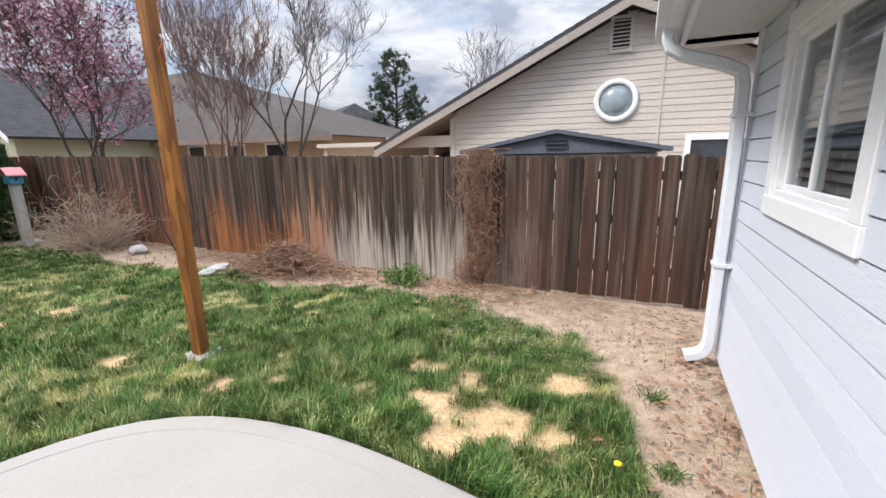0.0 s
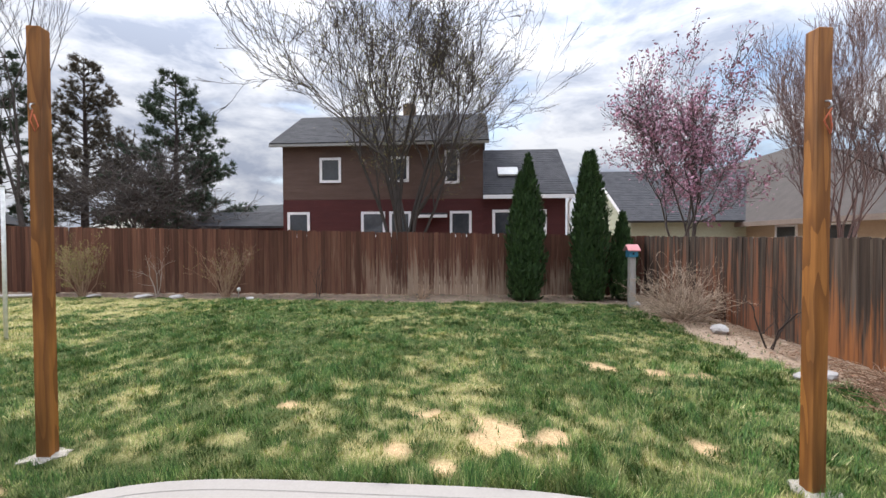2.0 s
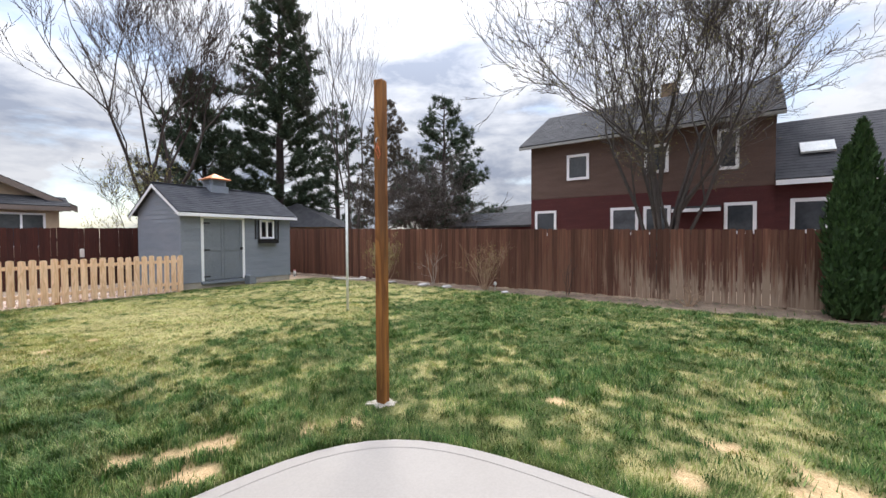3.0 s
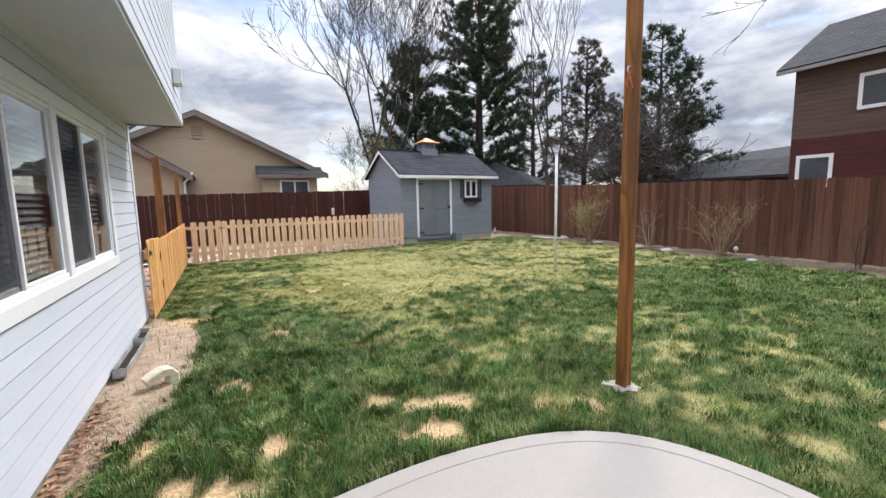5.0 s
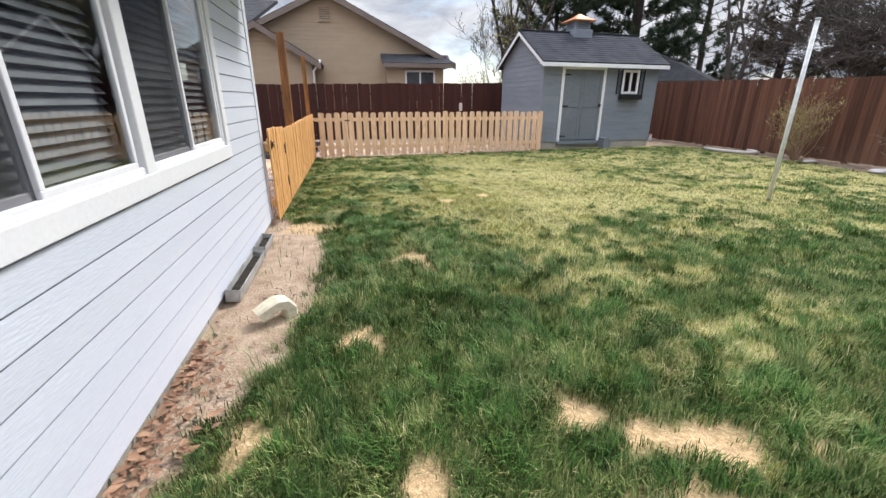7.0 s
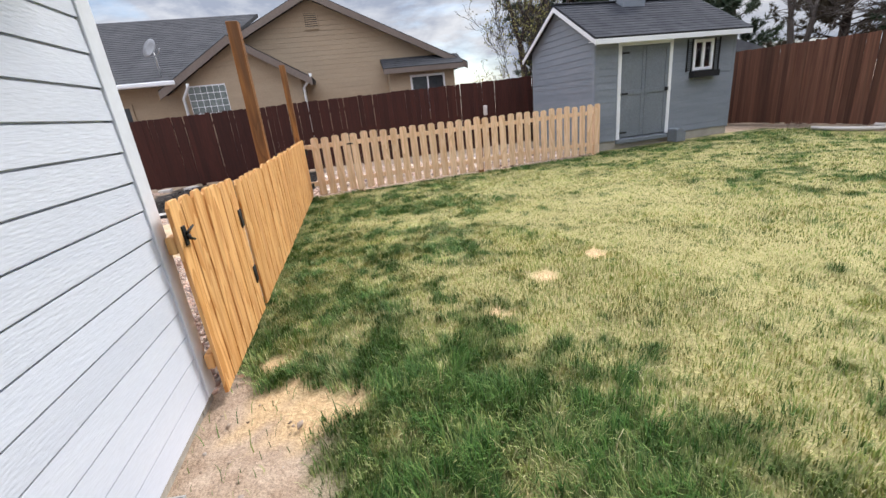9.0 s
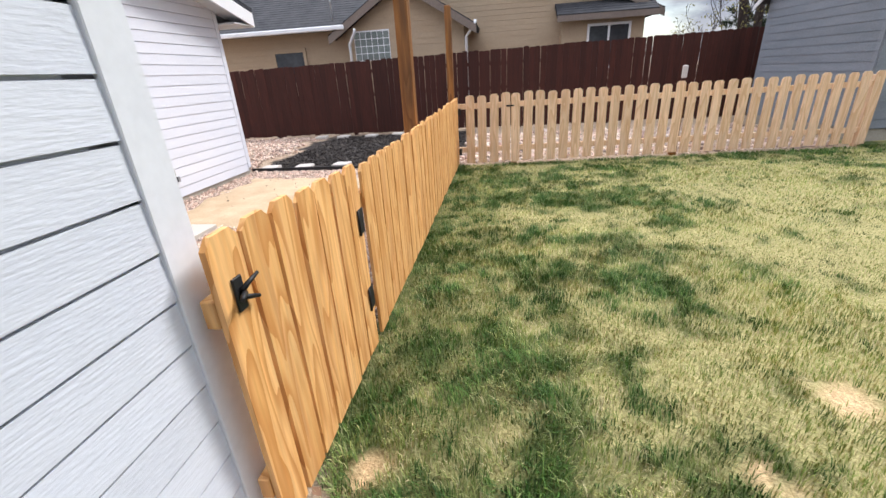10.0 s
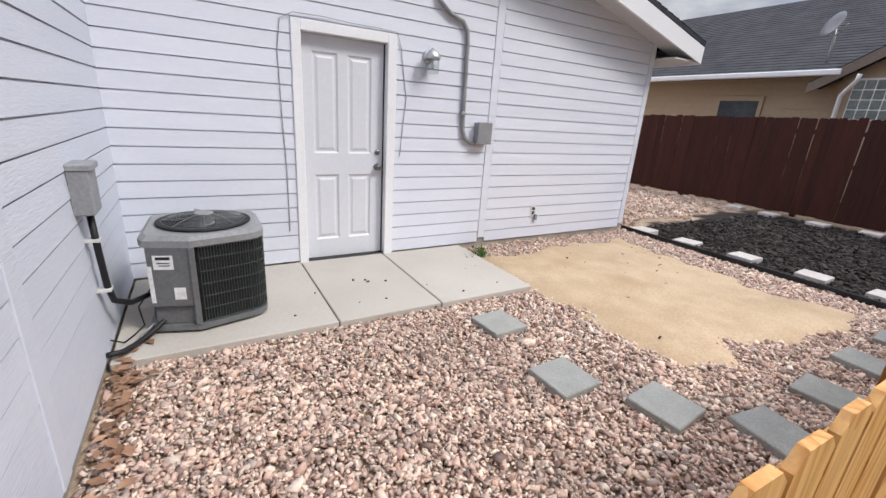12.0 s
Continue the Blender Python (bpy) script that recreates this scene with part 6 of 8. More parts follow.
for sgn in (-1, 1):
    bm = bmesh.new()
    for k in range(10):
        x0, x1 = -0.76 + sgn * 1.48 * k / 10, -0.76 + sgn * 1.48 * (k + 1) / 10
        z0 = 1.87 - 0.27 * k / 10
        prism(bm, [(x0, z0 - 0.05), (x1, z0 - 0.077), (x1, z0 - 0.02), (x0, z0)], 6.60, 8.3)
    part("roof_panel", bm, resin, ns)
for i in range(4):
    part("vent_slat", boxed(-0.91, -0.61, 6.63, 6.67, 1.615 + i * 0.03, 1.628 + i * 0.03), black_metal if i % 2 else resin, ns)

# brown-roofed house to the north-west and a pale green gable
nw = empty("brown_roof_house", None, "single-storey house with a broad brown hip roof", "house")
part("wall", boxed(-45, -10.6, 13.5, 21, 0, 2.45), tan_paint, nw)
bm = bmesh.new()
e = [bm.verts.new(p) for p in ((-46, 13, 2.35), (-10.0, 13, 2.35), (-10.0, 22, 2.35), (-46, 22, 2.35))]
r = [bm.verts.new(p) for p in ((-40, 17.5, 6.5), (-23.4, 17.5, 6.5))]
for q in ((e[0], e[1], r[1], r[0]), (e[1], e[2], r[1]), (e[2], e[3], r[0], r[1]), (e[3], e[0], r[0]), (e[3], e[2], e[1], e[0])):
    bm.faces.new(q)
part("roof", bm, shingle_brown, nw)
part("fascia", boxed(-46, -10.0, 12.95, 12.99, 2.15, 2.35), brown_trim, nw)
mNW, LNW = along((-10.6, 13.5), (-33, 13.5))
for s in (2.2, 4.6, 7.2):
    far_window(nw, mNW, s, s + 1.2, 1.1, 2.15, 0.08)
pg = empty("pale_green_house", None, "pale green gabled house with white rake boards", "house")


def pg_top(s):
    return 5.55 - 0.585 * abs(s - 5.0)


mPG, LPG = along((-20.9, 8.1), (-30.9, 8.1))
lap_wall(pg, mPG, LPG, 0, 5.6, green_paint, pg_top)
part("front_wall", boxed(-21.1, -20.95, 8.1, 17.5, 0, 2.6), green_paint, pg)
roof_slab("roof", ((-20.4, 7.75, 2.45), (-20.4, 18.0, 2.45), (-25.9, 18.0, 5.68), (-25.9, 7.75, 5.68)), 0.1, shingle_grey, pg, 0.2)
roof_slab("roof", ((-31.4, 7.75, 2.45), (-31.4, 18.0, 2.45), (-25.9, 18.0, 5.68), (-25.9, 7.75, 5.68)), 0.1, shingle_grey, pg, 0.2)
for x0 in (-20.4, -31.4):
    bm = bmesh.new()
    prism(bm, [(x0, 2.20), (x0, 2.40), (-25.9, 5.63), (-25.9, 5.42)], 7.72, 7.75)
    part("rake_board", bm, white_paint, pg)

# tan house to the south
tan = empty("tan_house", Matrix.Diagonal((1, 1, 1.1, 1)), "tan lap-sided house with grey roof and brown trim", "house")
YB = -22.6


def big_top(s):
    x = -4.4 + s
    return 5.02 - 0.435 * abs(x - 0.75)


mT, LT = along((-4.4, YB), (6.0, YB))
lap_wall(tan, mT, LT, 0, 5.1, tan_paint, big_top, 0.15)
YF = -20.8


def bump_top(s):
    x = 1.35 + s
    return 3.62 - 0.55 * abs(x - 3.25)


mT2, LT2 = along((1.35, YF), (5.1, YF))
lap_wall(tan, mT2, LT2, 0, 3.7, tan_paint, bump_top, 0.15)
part("side_wall", boxed(1.35, 1.50, YB, YF - 0.16, 0, 2.6), tan_paint, tan)
mT3, LT3 = along((5.1, -21.0), (13.0, -21.0))
lap_wall(tan, mT3, LT3, 0, 2.75, tan_paint, None, 0.15)


def slope_pair(parent, xl, xr, xp, zl, zr, zp, y0, y1, mat, trim, thick=0.12):
    roof_slab("roof", ((xl, y0, zl), (xl, y1, zl), (xp, y1, zp), (xp, y0, zp)), thick, mat, parent, 0.2)
    roof_slab("roof", ((xr, y1, zr), (xr, y0, zr), (xp, y0, zp), (xp, y1, zp)), thick, mat, parent, 0.2)
    for xe, ze in ((xl, zl), (xr, zr)):
        bm = bmesh.new()
        prism(bm, [(xe, ze - 0.24), (xe, ze - 0.03), (xp, zp - 0.02), (xp, zp - 0.23)], y0, y0 + 0.03)
        part("rake_board", bm, trim, parent)


slope_pair(tan, -4.9, 6.3, 0.75, 2.72, 2.78, 5.20, YB + 0.4, YB - 9, shingle_grey, brown_trim)
slope_pair(tan, 0.95, 5.6, 3.25, 2.52, 2.50, 3.80, YF + 0.35, YB - 2, shingle_grey, brown_trim)
roof_slab("roof", ((5.0, -20.5, 2.72), (13.5, -20.5, 2.72), (13.5, -26, 5.35), (3.0, -26, 5.35)), 0.12, shingle_grey, tan, 0.2)
part("gutter", boxed(5.05, 13.5, -20.5, -20.38, 2.62, 2.74, 0.02), white_paint, tan)
for x, y in ((5.0, -20.62), (1.28, -20.72)):
    bm = bmesh.new()
    tube(bm, [(x - 0.3, y + 0.25, 2.62), (x - 0.28, y + 0.25, 2.5), (x, y - 0.02, 2.25), (x, y - 0.02, 0.1)], 0.045, 8)
    part("downspout", bm, white_paint, tan)
# bay on the gable
part("bay_wall", boxed(-4.3, -1.75, YB + 0.02, YB + 0.5, 0, 2.65), tan_paint, tan)
roof_slab("bay_roof", ((-4.6, YB + 0.85, 2.68), (-1.55, YB + 0.85, 2.68), (-1.55, YB + 0.05, 3.05), (-4.6, YB + 0.05, 3.05)), 0.1, shingle_grey, tan, 0.15)
part("bay_fascia", boxed(-4.6, -1.55, YB + 0.83, YB + 0.87, 2.50, 2.66), brown_trim, tan)
far_window(tan, Matrix.Translation((0, YB + 0.505, 0)), -3.9, -2.55, 1.2, 2.42, 0.07, white_paint, True)
far_window(tan, mT3 @ Matrix.Translation((0, 0.018, 0)), 1.55, 2.75, 1.2, 2.25, 0.10, tan_paint)
tv = empty("gable_vent", Matrix.Translation((0.75, YB + 0.02, 4.38)))
tv.parent = tan
part("backing", boxed(-0.22, 0.22, 0.0, 0.02, -0.22, 0.22), black_metal, tv)
for i in range(7):
    part("slat", boxed(-0.22, 0.22, 0.02, 0.05, -0.21 + i * 0.063, -0.175 + i * 0.063), tan_paint, tv)
for b in ((-0.26, -0.22, -0.26, 0.26), (0.22, 0.26, -0.26, 0.26), (-0.22, 0.22, 0.22, 0.26), (-0.22, 0.22, -0.26, -0.22)):
    part("frame", boxed(b[0], b[1], 0.0, 0.06, b[2], b[3]), tan_paint, tv)
# glass block window
block_glass = material("glass_block", (0.16, 0.19, 0.18), (0.24, 0.27, 0.26), 9, 0.15, 0.3, (1, 1, 1), 20, 0.15, spec=0.6)
gb = empty("window", Matrix.Translation((3.72, YF + 0.005, 1.78)))
gb.parent = tan
part("mortar", boxed(0, 1.16, 0.0, 0.03, 0, 0.80), white_paint, gb)
for i in range(6):
    for j in range(4):
        part("glass_block", boxed(0.02 + i * 0.19, 0.19 + i * 0.19, 0.0, 0.045, 0.02 + j * 0.19, 0.19 + j * 0.19, 0.012), block_glass, gb)
# dish
dish = empty("satellite_dish", pose(5.55, -20.9, 3.32), "grey satellite dish on a pole at the roof edge", "satellite dish")
bm = bmesh.new()
tube(bm, [(0, 0, -0.1), (0, 0, 0.35), (0.0, 0.08, 0.62)], 0.025, 8)
part("mast", bm, galvanised, dish)
bm = bmesh.new()
lathe(bm, [(0.02, 0.0), (0.15, 0.02), (0.28, 0.07), (0.285, 0.08), (0.15, 0.035), (0.02, 0.015)], 24, Matrix.Translation((0.0, 0.12, 0.66)) @ Matrix.Rotation(radians(-35), 4, "Z") @ Matrix.Rotation(radians(-68), 4, "X"))
part("reflector", bm, conduit_grey, dish)
bm = bmesh.new()
tube(bm, [(0.0, 0.08, 0.45), (-0.25, 0.35, 0.5), (-0.32, 0.42, 0.62)], 0.012, 6)
part("feed_arm", bm, galvanised, dish)

# small houses further off
for nm, x, y, w, d, ez, rz, turn, wallm, lab in (("distant_house", -19.5, -27.0, 9, 6, 2.4, 4.1, 40, brick_brown, "distant brown house with a grey hip roof"),
                                               ("distant_house", -31.0, -15.5, 10, 7, 2.6, 4.3, 70, tan_paint, "distant low house with a grey roof"),
                                               ("distant_house", -27.0, 35.0, 12, 8, 3.6, 6.2, -35, green_paint, "distant pale green house with a grey roof"),
                                               ("distant_house", -38.0, 22.0, 14, 8, 2.8, 5.6, -60, tan_paint, "distant tan house with a brown roof"),
                                               ("distant_house", 2.0, -44.0, 14, 8, 2.8, 5.0, 0, tan_paint, "distant tan house with a grey roof")):
    h = empty(nm, pose(x, y, 0, 0, 0, turn), lab, "house")
    part("wall", boxed(-w / 2, w / 2, -d / 2, d / 2, 0, ez), wallm, h)
    bm = bmesh.new()
    e = [bm.verts.new(p) for p in ((-w / 2 - 0.4, -d / 2 - 0.4, ez), (w / 2 + 0.4, -d / 2 - 0.4, ez), (w / 2 + 0.4, d / 2 + 0.4, ez), (-w / 2 - 0.4, d / 2 + 0.4, ez))]
    r = [bm.verts.new(p) for p in ((-w / 2 + 1.5, 0, rz), (w / 2 - 1.5, 0, rz))]
    for q in ((e[0], e[1], r[1], r[0]), (e[1], e[2], r[1]), (e[2], e[3], r[0], r[1]), (e[3], e[0], r[0]), (e[3], e[2], e[1], e[0])):
        bm.faces.new(q)
    part("roof", bm, shingle_grey if turn != -60 else shingle_brown, h)
    part("fascia", boxed(-w / 2 - 0.42, w / 2 + 0.42, -d / 2 - 0.44, -d / 2 - 0.40, ez - 0.12, ez + 0.06), white_paint, h)
    for k in (-0.28, 0.05, 0.3):
        far_window(h, Matrix.Translation((w * k, -d / 2 - 0.005, 0)) @ Matrix.Rotation(math.pi, 4, "Z"), -0.55, 0.55, ez - 1.4, ez - 0.35, 0.08)

# ---- trees and shrubs ----
bark_grey = material("grey_bark", (0.055, 0.046, 0.042), (0.095, 0.082, 0.074), 5, 0.95, 0.5, (4, 4, 0.6), 30, 0.0)
bark_dark = material("dark_bark", (0.038, 0.029, 0.026), (0.068, 0.053, 0.047), 5, 0.95, 0.5, (4, 4, 0.6), 30, 0.0)
bark_red = material("reddish_twig", (0.14, 0.088, 0.08), (0.21, 0.135, 0.12), 5, 0.9, 0.2, (2, 2, 0.6), 30, 0.0)
dry_twig = material("dry_twig", (0.26, 0.17, 0.11), (0.40, 0.28, 0.19), 5, 0.9, 0.2, (2, 2, 0.6), 30, 0.15, island=True)
grey_twig = material("pale_grey_twig", (0.25, 0.21, 0.175), (0.38, 0.325, 0.28), 5, 0.9, 0.2, (2, 2, 0.6), 30, 0.15, island=True)
blossom = material("pink_blossom", (0.27, 0.105, 0.17), (0.56, 0.34, 0.42), 3, 0.7, 0.0, (1, 1, 1), 20, 0.25, island=True)
bud_green = material("bud_green", (0.20, 0.19, 0.06), (0.32, 0.29, 0.10), 3, 0.8, 0.0, (1, 1, 1), 20, 0.25, island=True)
pine_needles = material("pine_needles", (0.030, 0.052, 0.034), (0.062, 0.095, 0.052), 1.2, 0.75, 0.0, (1, 1, 1), 20, 0.3, island=True, third=(0.07, 0.075, 0.045), third_scale=0.4)
brown_needles = material("brown_needles", (0.075, 0.065, 0.045), (0.11, 0.09, 0.065), 1.2, 0.8, 0.0, (1, 1, 1), 20, 0.3, island=True)
arb_green = material("arborvitae_green", (0.018, 0.042, 0.014), (0.045, 0.085, 0.022), 5, 0.7, 0.0, (1, 1, 1), 20, 0.35, island=True)
leaf_litter = material("leaf_litter", (0.16, 0.075, 0.045), (0.36, 0.22, 0.14), 5, 0.9, 0.0, (1, 1, 1), 20, 0.35, island=True)


def twig_mesh(name, segs, sides=3):
    """Many tapered sticks as one mesh: rows of start, end, and the two radii."""
    s = np.array(segs, dtype=np.float64)
    p0, p1, r0, r1 = s[:, :3], s[:, 3:6], s[:, 6:7], s[:, 7:8]
    d = p1 - p0
    d /= np.maximum(np.linalg.norm(d, axis=1, keepdims=True), 1e-6)
    up = np.where(np.abs(d[:, 2:3]) > 0.9, np.array([[1.0, 0, 0]]), np.array([[0, 0, 1.0]]))
    u = np.cross(d, up)
    u /= np.linalg.norm(u, axis=1, keepdims=True)
    w = np.cross(d, u)
    n = len(s)
    co = np.zeros((n, 2 * sides, 3))
    for k in range(sides):
        a = math.tau * k / sides
        off = u * math.cos(a) + w * math.sin(a)
        co[:, k] = p0 + off * r0
        co[:, sides + k] = p1 + off * r1
    base = (np.arange(n) * 2 * sides)[:, None, None]
    f = np.array([[k, (k + 1) % sides, sides + (k + 1) % sides, sides + k] for k in range(sides)])[None]
    return fast_mesh(name, co.reshape(-1, 3), (base + f).reshape(-1, 4))


def grow(rnd, segs, tips, p, d, length, r, level, top, bend=0.18, up=0.12, forks=(2, 3), spread=0.55, ratio=0.72, min_r=0.004):
    """One limb of a tree: bent pieces, side shoots, then forks."""
    n = 3 if level < top else 2
    for i in range(n):
        d = (d + Vector((rnd.gauss(0, bend), rnd.gauss(0, bend), rnd.gauss(0, bend) + up))).normalized()
        q = p + d * (length / n)
        r2 = max(min_r, r * (0.86 if i < n - 1 else 0.8))
        segs.append((*p, *q, r, r2))
        p, r = q, r2
        if level > 0 and i < n - 1 and rnd.random() < 0.8:
            side = (d + Vector((rnd.gauss(0, spread), rnd.gauss(0, spread), rnd.gauss(0, spread * 0.7)))).normalized()
            grow(rnd, segs, tips, p, side, length * ratio * rnd.uniform(0.6, 0.9), max(min_r, r * 0.55), level - 1, top, bend, up, forks, spread, ratio, min_r)
    if level > 0:
        for _ in range(rnd.choice(forks)):
            nd = (d + Vector((rnd.gauss(0, spread), rnd.gauss(0, spread), rnd.gauss(0, spread * 0.6)))).normalized()
            grow(rnd, segs, tips, p, nd, length * ratio * rnd.uniform(0.8, 1.1), max(min_r, r * 0.72), level - 1, top, bend, up, forks, spread, ratio, min_r)
    else:
        tips.append(p.copy())


def leaf_cloud(name, places, size, rnd, mat, parent, per=1, jitter=0.1, label=""):
    """Small folded leaves or petals round places."""
    rs = np.random.RandomState(rnd.randrange(10 ** 6))
    c = np.repeat(np.array([tuple(p) for p in places]), per, axis=0)
    n = len(c)
    c = c + rs.normal(0, jitter, (n, 3))
    a = rs.normal(0, 1, (n, 3))
    a /= np.linalg.norm(a, axis=1, keepdims=True)
    b = np.cross(a, rs.normal(0, 1, (n, 3)))
    b /= np.linalg.norm(b, axis=1, keepdims=True)
    sz = size * rs.uniform(0.6, 1.4, (n, 1))
    co = np.stack([c - a * sz, c + b * sz * 0.45, c + a * sz, c - b * sz * 0.45], 1).reshape(-1, 3)
    f = np.arange(n * 4).reshape(-1, 4)
    return part_mesh(name, fast_mesh(name, co, f), mat, parent, label)


def bare_tree(name, x, y, height, seed, label, mat, stems=1, trunk=0.14, fork_at=0.3, levels=5, spread=0.5, up=0.10, lean=0.0, leaves=None, leaf_size=0.05, per=1, ratio=0.72, min_r=0.006, bend=0.16, category="tree"):
    rnd = random.Random(seed)
    t = empty(name, pose(x, y, 0), label, category)
    trunk_segs, segs, tips = [], [], []
    total = sum(ratio ** k for k in range(levels + 1)) * 0.78
    limb = (height * (1 - fork_at)) / total
    for s in range(stems):
        a = math.tau * s / stems + rnd.uniform(-0.3, 0.3)
        out = 0.0 if stems == 1 else lean
        d = Vector((math.cos(a) * out, math.sin(a) * out, 1)).normalized()
        p = Vector((math.cos(a) * 0.08 * (stems > 1), math.sin(a) * 0.08 * (stems > 1), -0.1))
        r = trunk * rnd.uniform(0.8, 1.1)
        steps = 3
        for i in range(steps):
            d = (d + Vector((rnd.gauss(0, 0.05), rnd.gauss(0, 0.05), 0))).normalized()
            q = p + d * (height * fork_at / steps)
            trunk_segs.append((*p, *q, r, r * 0.93))
            p, r = q, r * 0.93
        for k in range(3 if stems == 1 else 2):
            aa = a + math.tau * k / 3 + rnd.uniform(-0.4, 0.4)
            nd = Vector((math.cos(aa) * spread * 0.9, math.sin(aa) * spread * 0.9, 1)).normalized()
            grow(rnd, segs, tips, p, nd, limb * rnd.uniform(0.85, 1.1), r * 0.7, levels, levels, bend, up, (2, 2, 3), spread, ratio, min_r)
    part_mesh("trunk", twig_mesh("trunk", trunk_segs, 8), mat, t)
    part_mesh("crown", twig_mesh("crown", segs, 3), mat, t)
    if leaves:
        leaf_cloud("blossom" if leaves is blossom else "spring_growth", tips, leaf_size, rnd, leaves, t, per, leaf_size * 2.0)["kind"] = "stuff"
    return t


def conifer(name, x, y, height, radius, seed, label, needles, bare=0.12, open_=0.0, clump=0.34, whorls=26, power=0.8, lift=0.15):
    rnd = random.Random(seed)
    t = empty(name, pose(x, y, 0), label, "tree")
    segs = []
    z, px_, py_ = 0.0, 0.0, 0.0
    for i in range(10):
        nx_, ny_ = px_ + rnd.gauss(0, 0.05), py_ + rnd.gauss(0, 0.05)
        segs.append((px_, py_, height * i / 10, nx_, ny_, height * (i + 1) / 10, 0.018 * height * (1 - i / 10) + 0.02, 0.018 * height * (1 - (i + 1) / 10) + 0.02))
        px_, py_ = nx_, ny_
    part_mesh("trunk", twig_mesh("trunk", segs, 8), bark_dark, t)
    limbs, spots, dirs = [], [], []
    for k in range(whorls):
        f = bare + (1 - bare) * (k + rnd.uniform(-0.3, 0.3)) / whorls
        z = height * f
        prof = (1 - f) ** power * (0.55 + 0.45 * min(1, (f - bare) / 0.2 + 0.4))
        for j in range(rnd.choice((4, 5, 6))):
            if rnd.random() < open_:
                continue
            a = rnd.uniform(0, math.tau)
            ln = radius * prof * rnd.uniform(0.55, 1.2) + 0.15
            p = Vector((0, 0, z))
            d = Vector((math.cos(a), math.sin(a), lift + 0.5 * f)).normalized()
            n = max(2, int(ln / 0.35))
            for i in range(n):
                q = p + d * (ln / n)
                limbs.append((*p, *q, 0.03 * (1 - i / n) + 0.008, 0.03 * (1 - (i + 1) / n) + 0.008))
                p = q
                d = (d + Vector((rnd.gauss(0, 0.10), rnd.gauss(0, 0.10), rnd.gauss(0.03, 0.07)))).normalized()
                if i >= n * 0.25:
                    for _ in range(4):
                        spots.append(p + Vector((rnd.gauss(0, 0.15), rnd.gauss(0, 0.15), rnd.gauss(0.02, 0.09))))
                        dirs.append(d)
    part_mesh("limb_frame", twig_mesh("limb_frame", limbs, 3), bark_dark, t)["kind"] = "stuff"
    rs = np.random.RandomState(seed)
    per = 24
    c = np.repeat(np.array([tuple(p) for p in spots]), per, axis=0)
    dd = np.repeat(np.array([tuple(p) for p in dirs]), per, axis=0)
    n = len(c)
    way = dd * 0.6 + rs.normal(0, 0.6, (n, 3)) + np.array([[0, 0, 0.25]])
    way /= np.linalg.norm(way, axis=1, keepdims=True)
    side = np.cross(way, rs.normal(0, 1, (n, 3)))
    side /= np.linalg.norm(side, axis=1, keepdims=True)
    ln = 0.62 * clump * rs.uniform(0.6, 1.3, (n, 1))
    co = np.stack([c - side * ln * 0.075, c + side * ln * 0.075, c + way * ln], 1).reshape(-1, 3)
    part_mesh("crown", fast_mesh("crown", co, np.arange(n * 3).reshape(-1, 3)), needles, t)
    return t


bare_tree("bare_tree", -13.7, -1.9, 9.8, 21, "large bare grey tree with wide fine branching", bark_grey, stems=6, trunk=0.15, fork_at=0.10, levels=5, spread=0.38, up=0.07, lean=0.15, leaves=bud_green, leaf_size=0.022, per=2, ratio=0.74, min_r=0.006)
bare_tree("magnolia_tree", -14.4, 7.5, 6.5, 36, "mauve-pink blossoming magnolia with grey branches", bark_grey, stems=3, trunk=0.08, fork_at=0.16, levels=5, spread=0.35, up=0.10, lean=0.26, leaves=blossom, leaf_size=0.06, per=2, ratio=0.72, min_r=0.005)
bare_tree("bare_tree", -10.9, 9.3, 5.9, 45, "upright bare tree with reddish twigs", bark_red, stems=4, trunk=0.06, fork_at=0.2, levels=5, spread=0.26, up=0.16, lean=0.12, ratio=0.76, min_r=0.0038)
bare_tree("bare_tree", -9.4, 10.4, 6.6, 52, "bare vase-shaped tree with fine grey twigs", bark_grey, stems=2, trunk=0.10, fork_at=0.26, levels=5, spread=0.36, up=0.14, lean=0.10, ratio=0.72, min_r=0.0042)
bare_tree("bare_tree", -8.0, -22.6, 14.5, 61, "tall bare tree with several dark stems", bark_dark, stems=3, trunk=0.16, fork_at=0.25, levels=5, spread=0.36, up=0.12, lean=0.2, ratio=0.75, min_r=0.009)
bare_tree("poplar_tree", -17.3, -19.4, 15.0, 72, "tall narrow bare poplar", bark_grey, stems=2, trunk=0.13, fork_at=0.22, levels=4, spread=0.17, up=0.22, lean=0.05, ratio=0.80, min_r=0.006)
bare_tree("bare_tree", -18.6, -15.1, 6.4, 83, "low dense tangle of brown bare branches", bark_grey, stems=9, trunk=0.07, fork_at=0.12, levels=4, spread=0.6, up=0.0, lean=0.5, ratio=0.76, min_r=0.012)
bare_tree("bare_tree", -6.8, -20.4, 4.8, 91, "small bare tree with reddish buds", bark_dark, stems=3, trunk=0.05, fork_at=0.2, levels=4, spread=0.45, up=0.1, lean=0.25, leaves=bud_green, leaf_size=0.04, per=2)
bare_tree("bare_tree", -10.0, 30.0, 9.0, 95, "distant bare tree with pale twigs", bark_grey, stems=2, trunk=0.10, fork_at=0.2, levels=4, spread=0.42, up=0.12, lean=0.2, min_r=0.012)
conifer("pine_tree", -17.2, -27.0, 21.0, 4.3, 101, "tall dark green pine with open layered branches", pine_needles, 0.14, 0.05, 0.62, 44, 0.52)
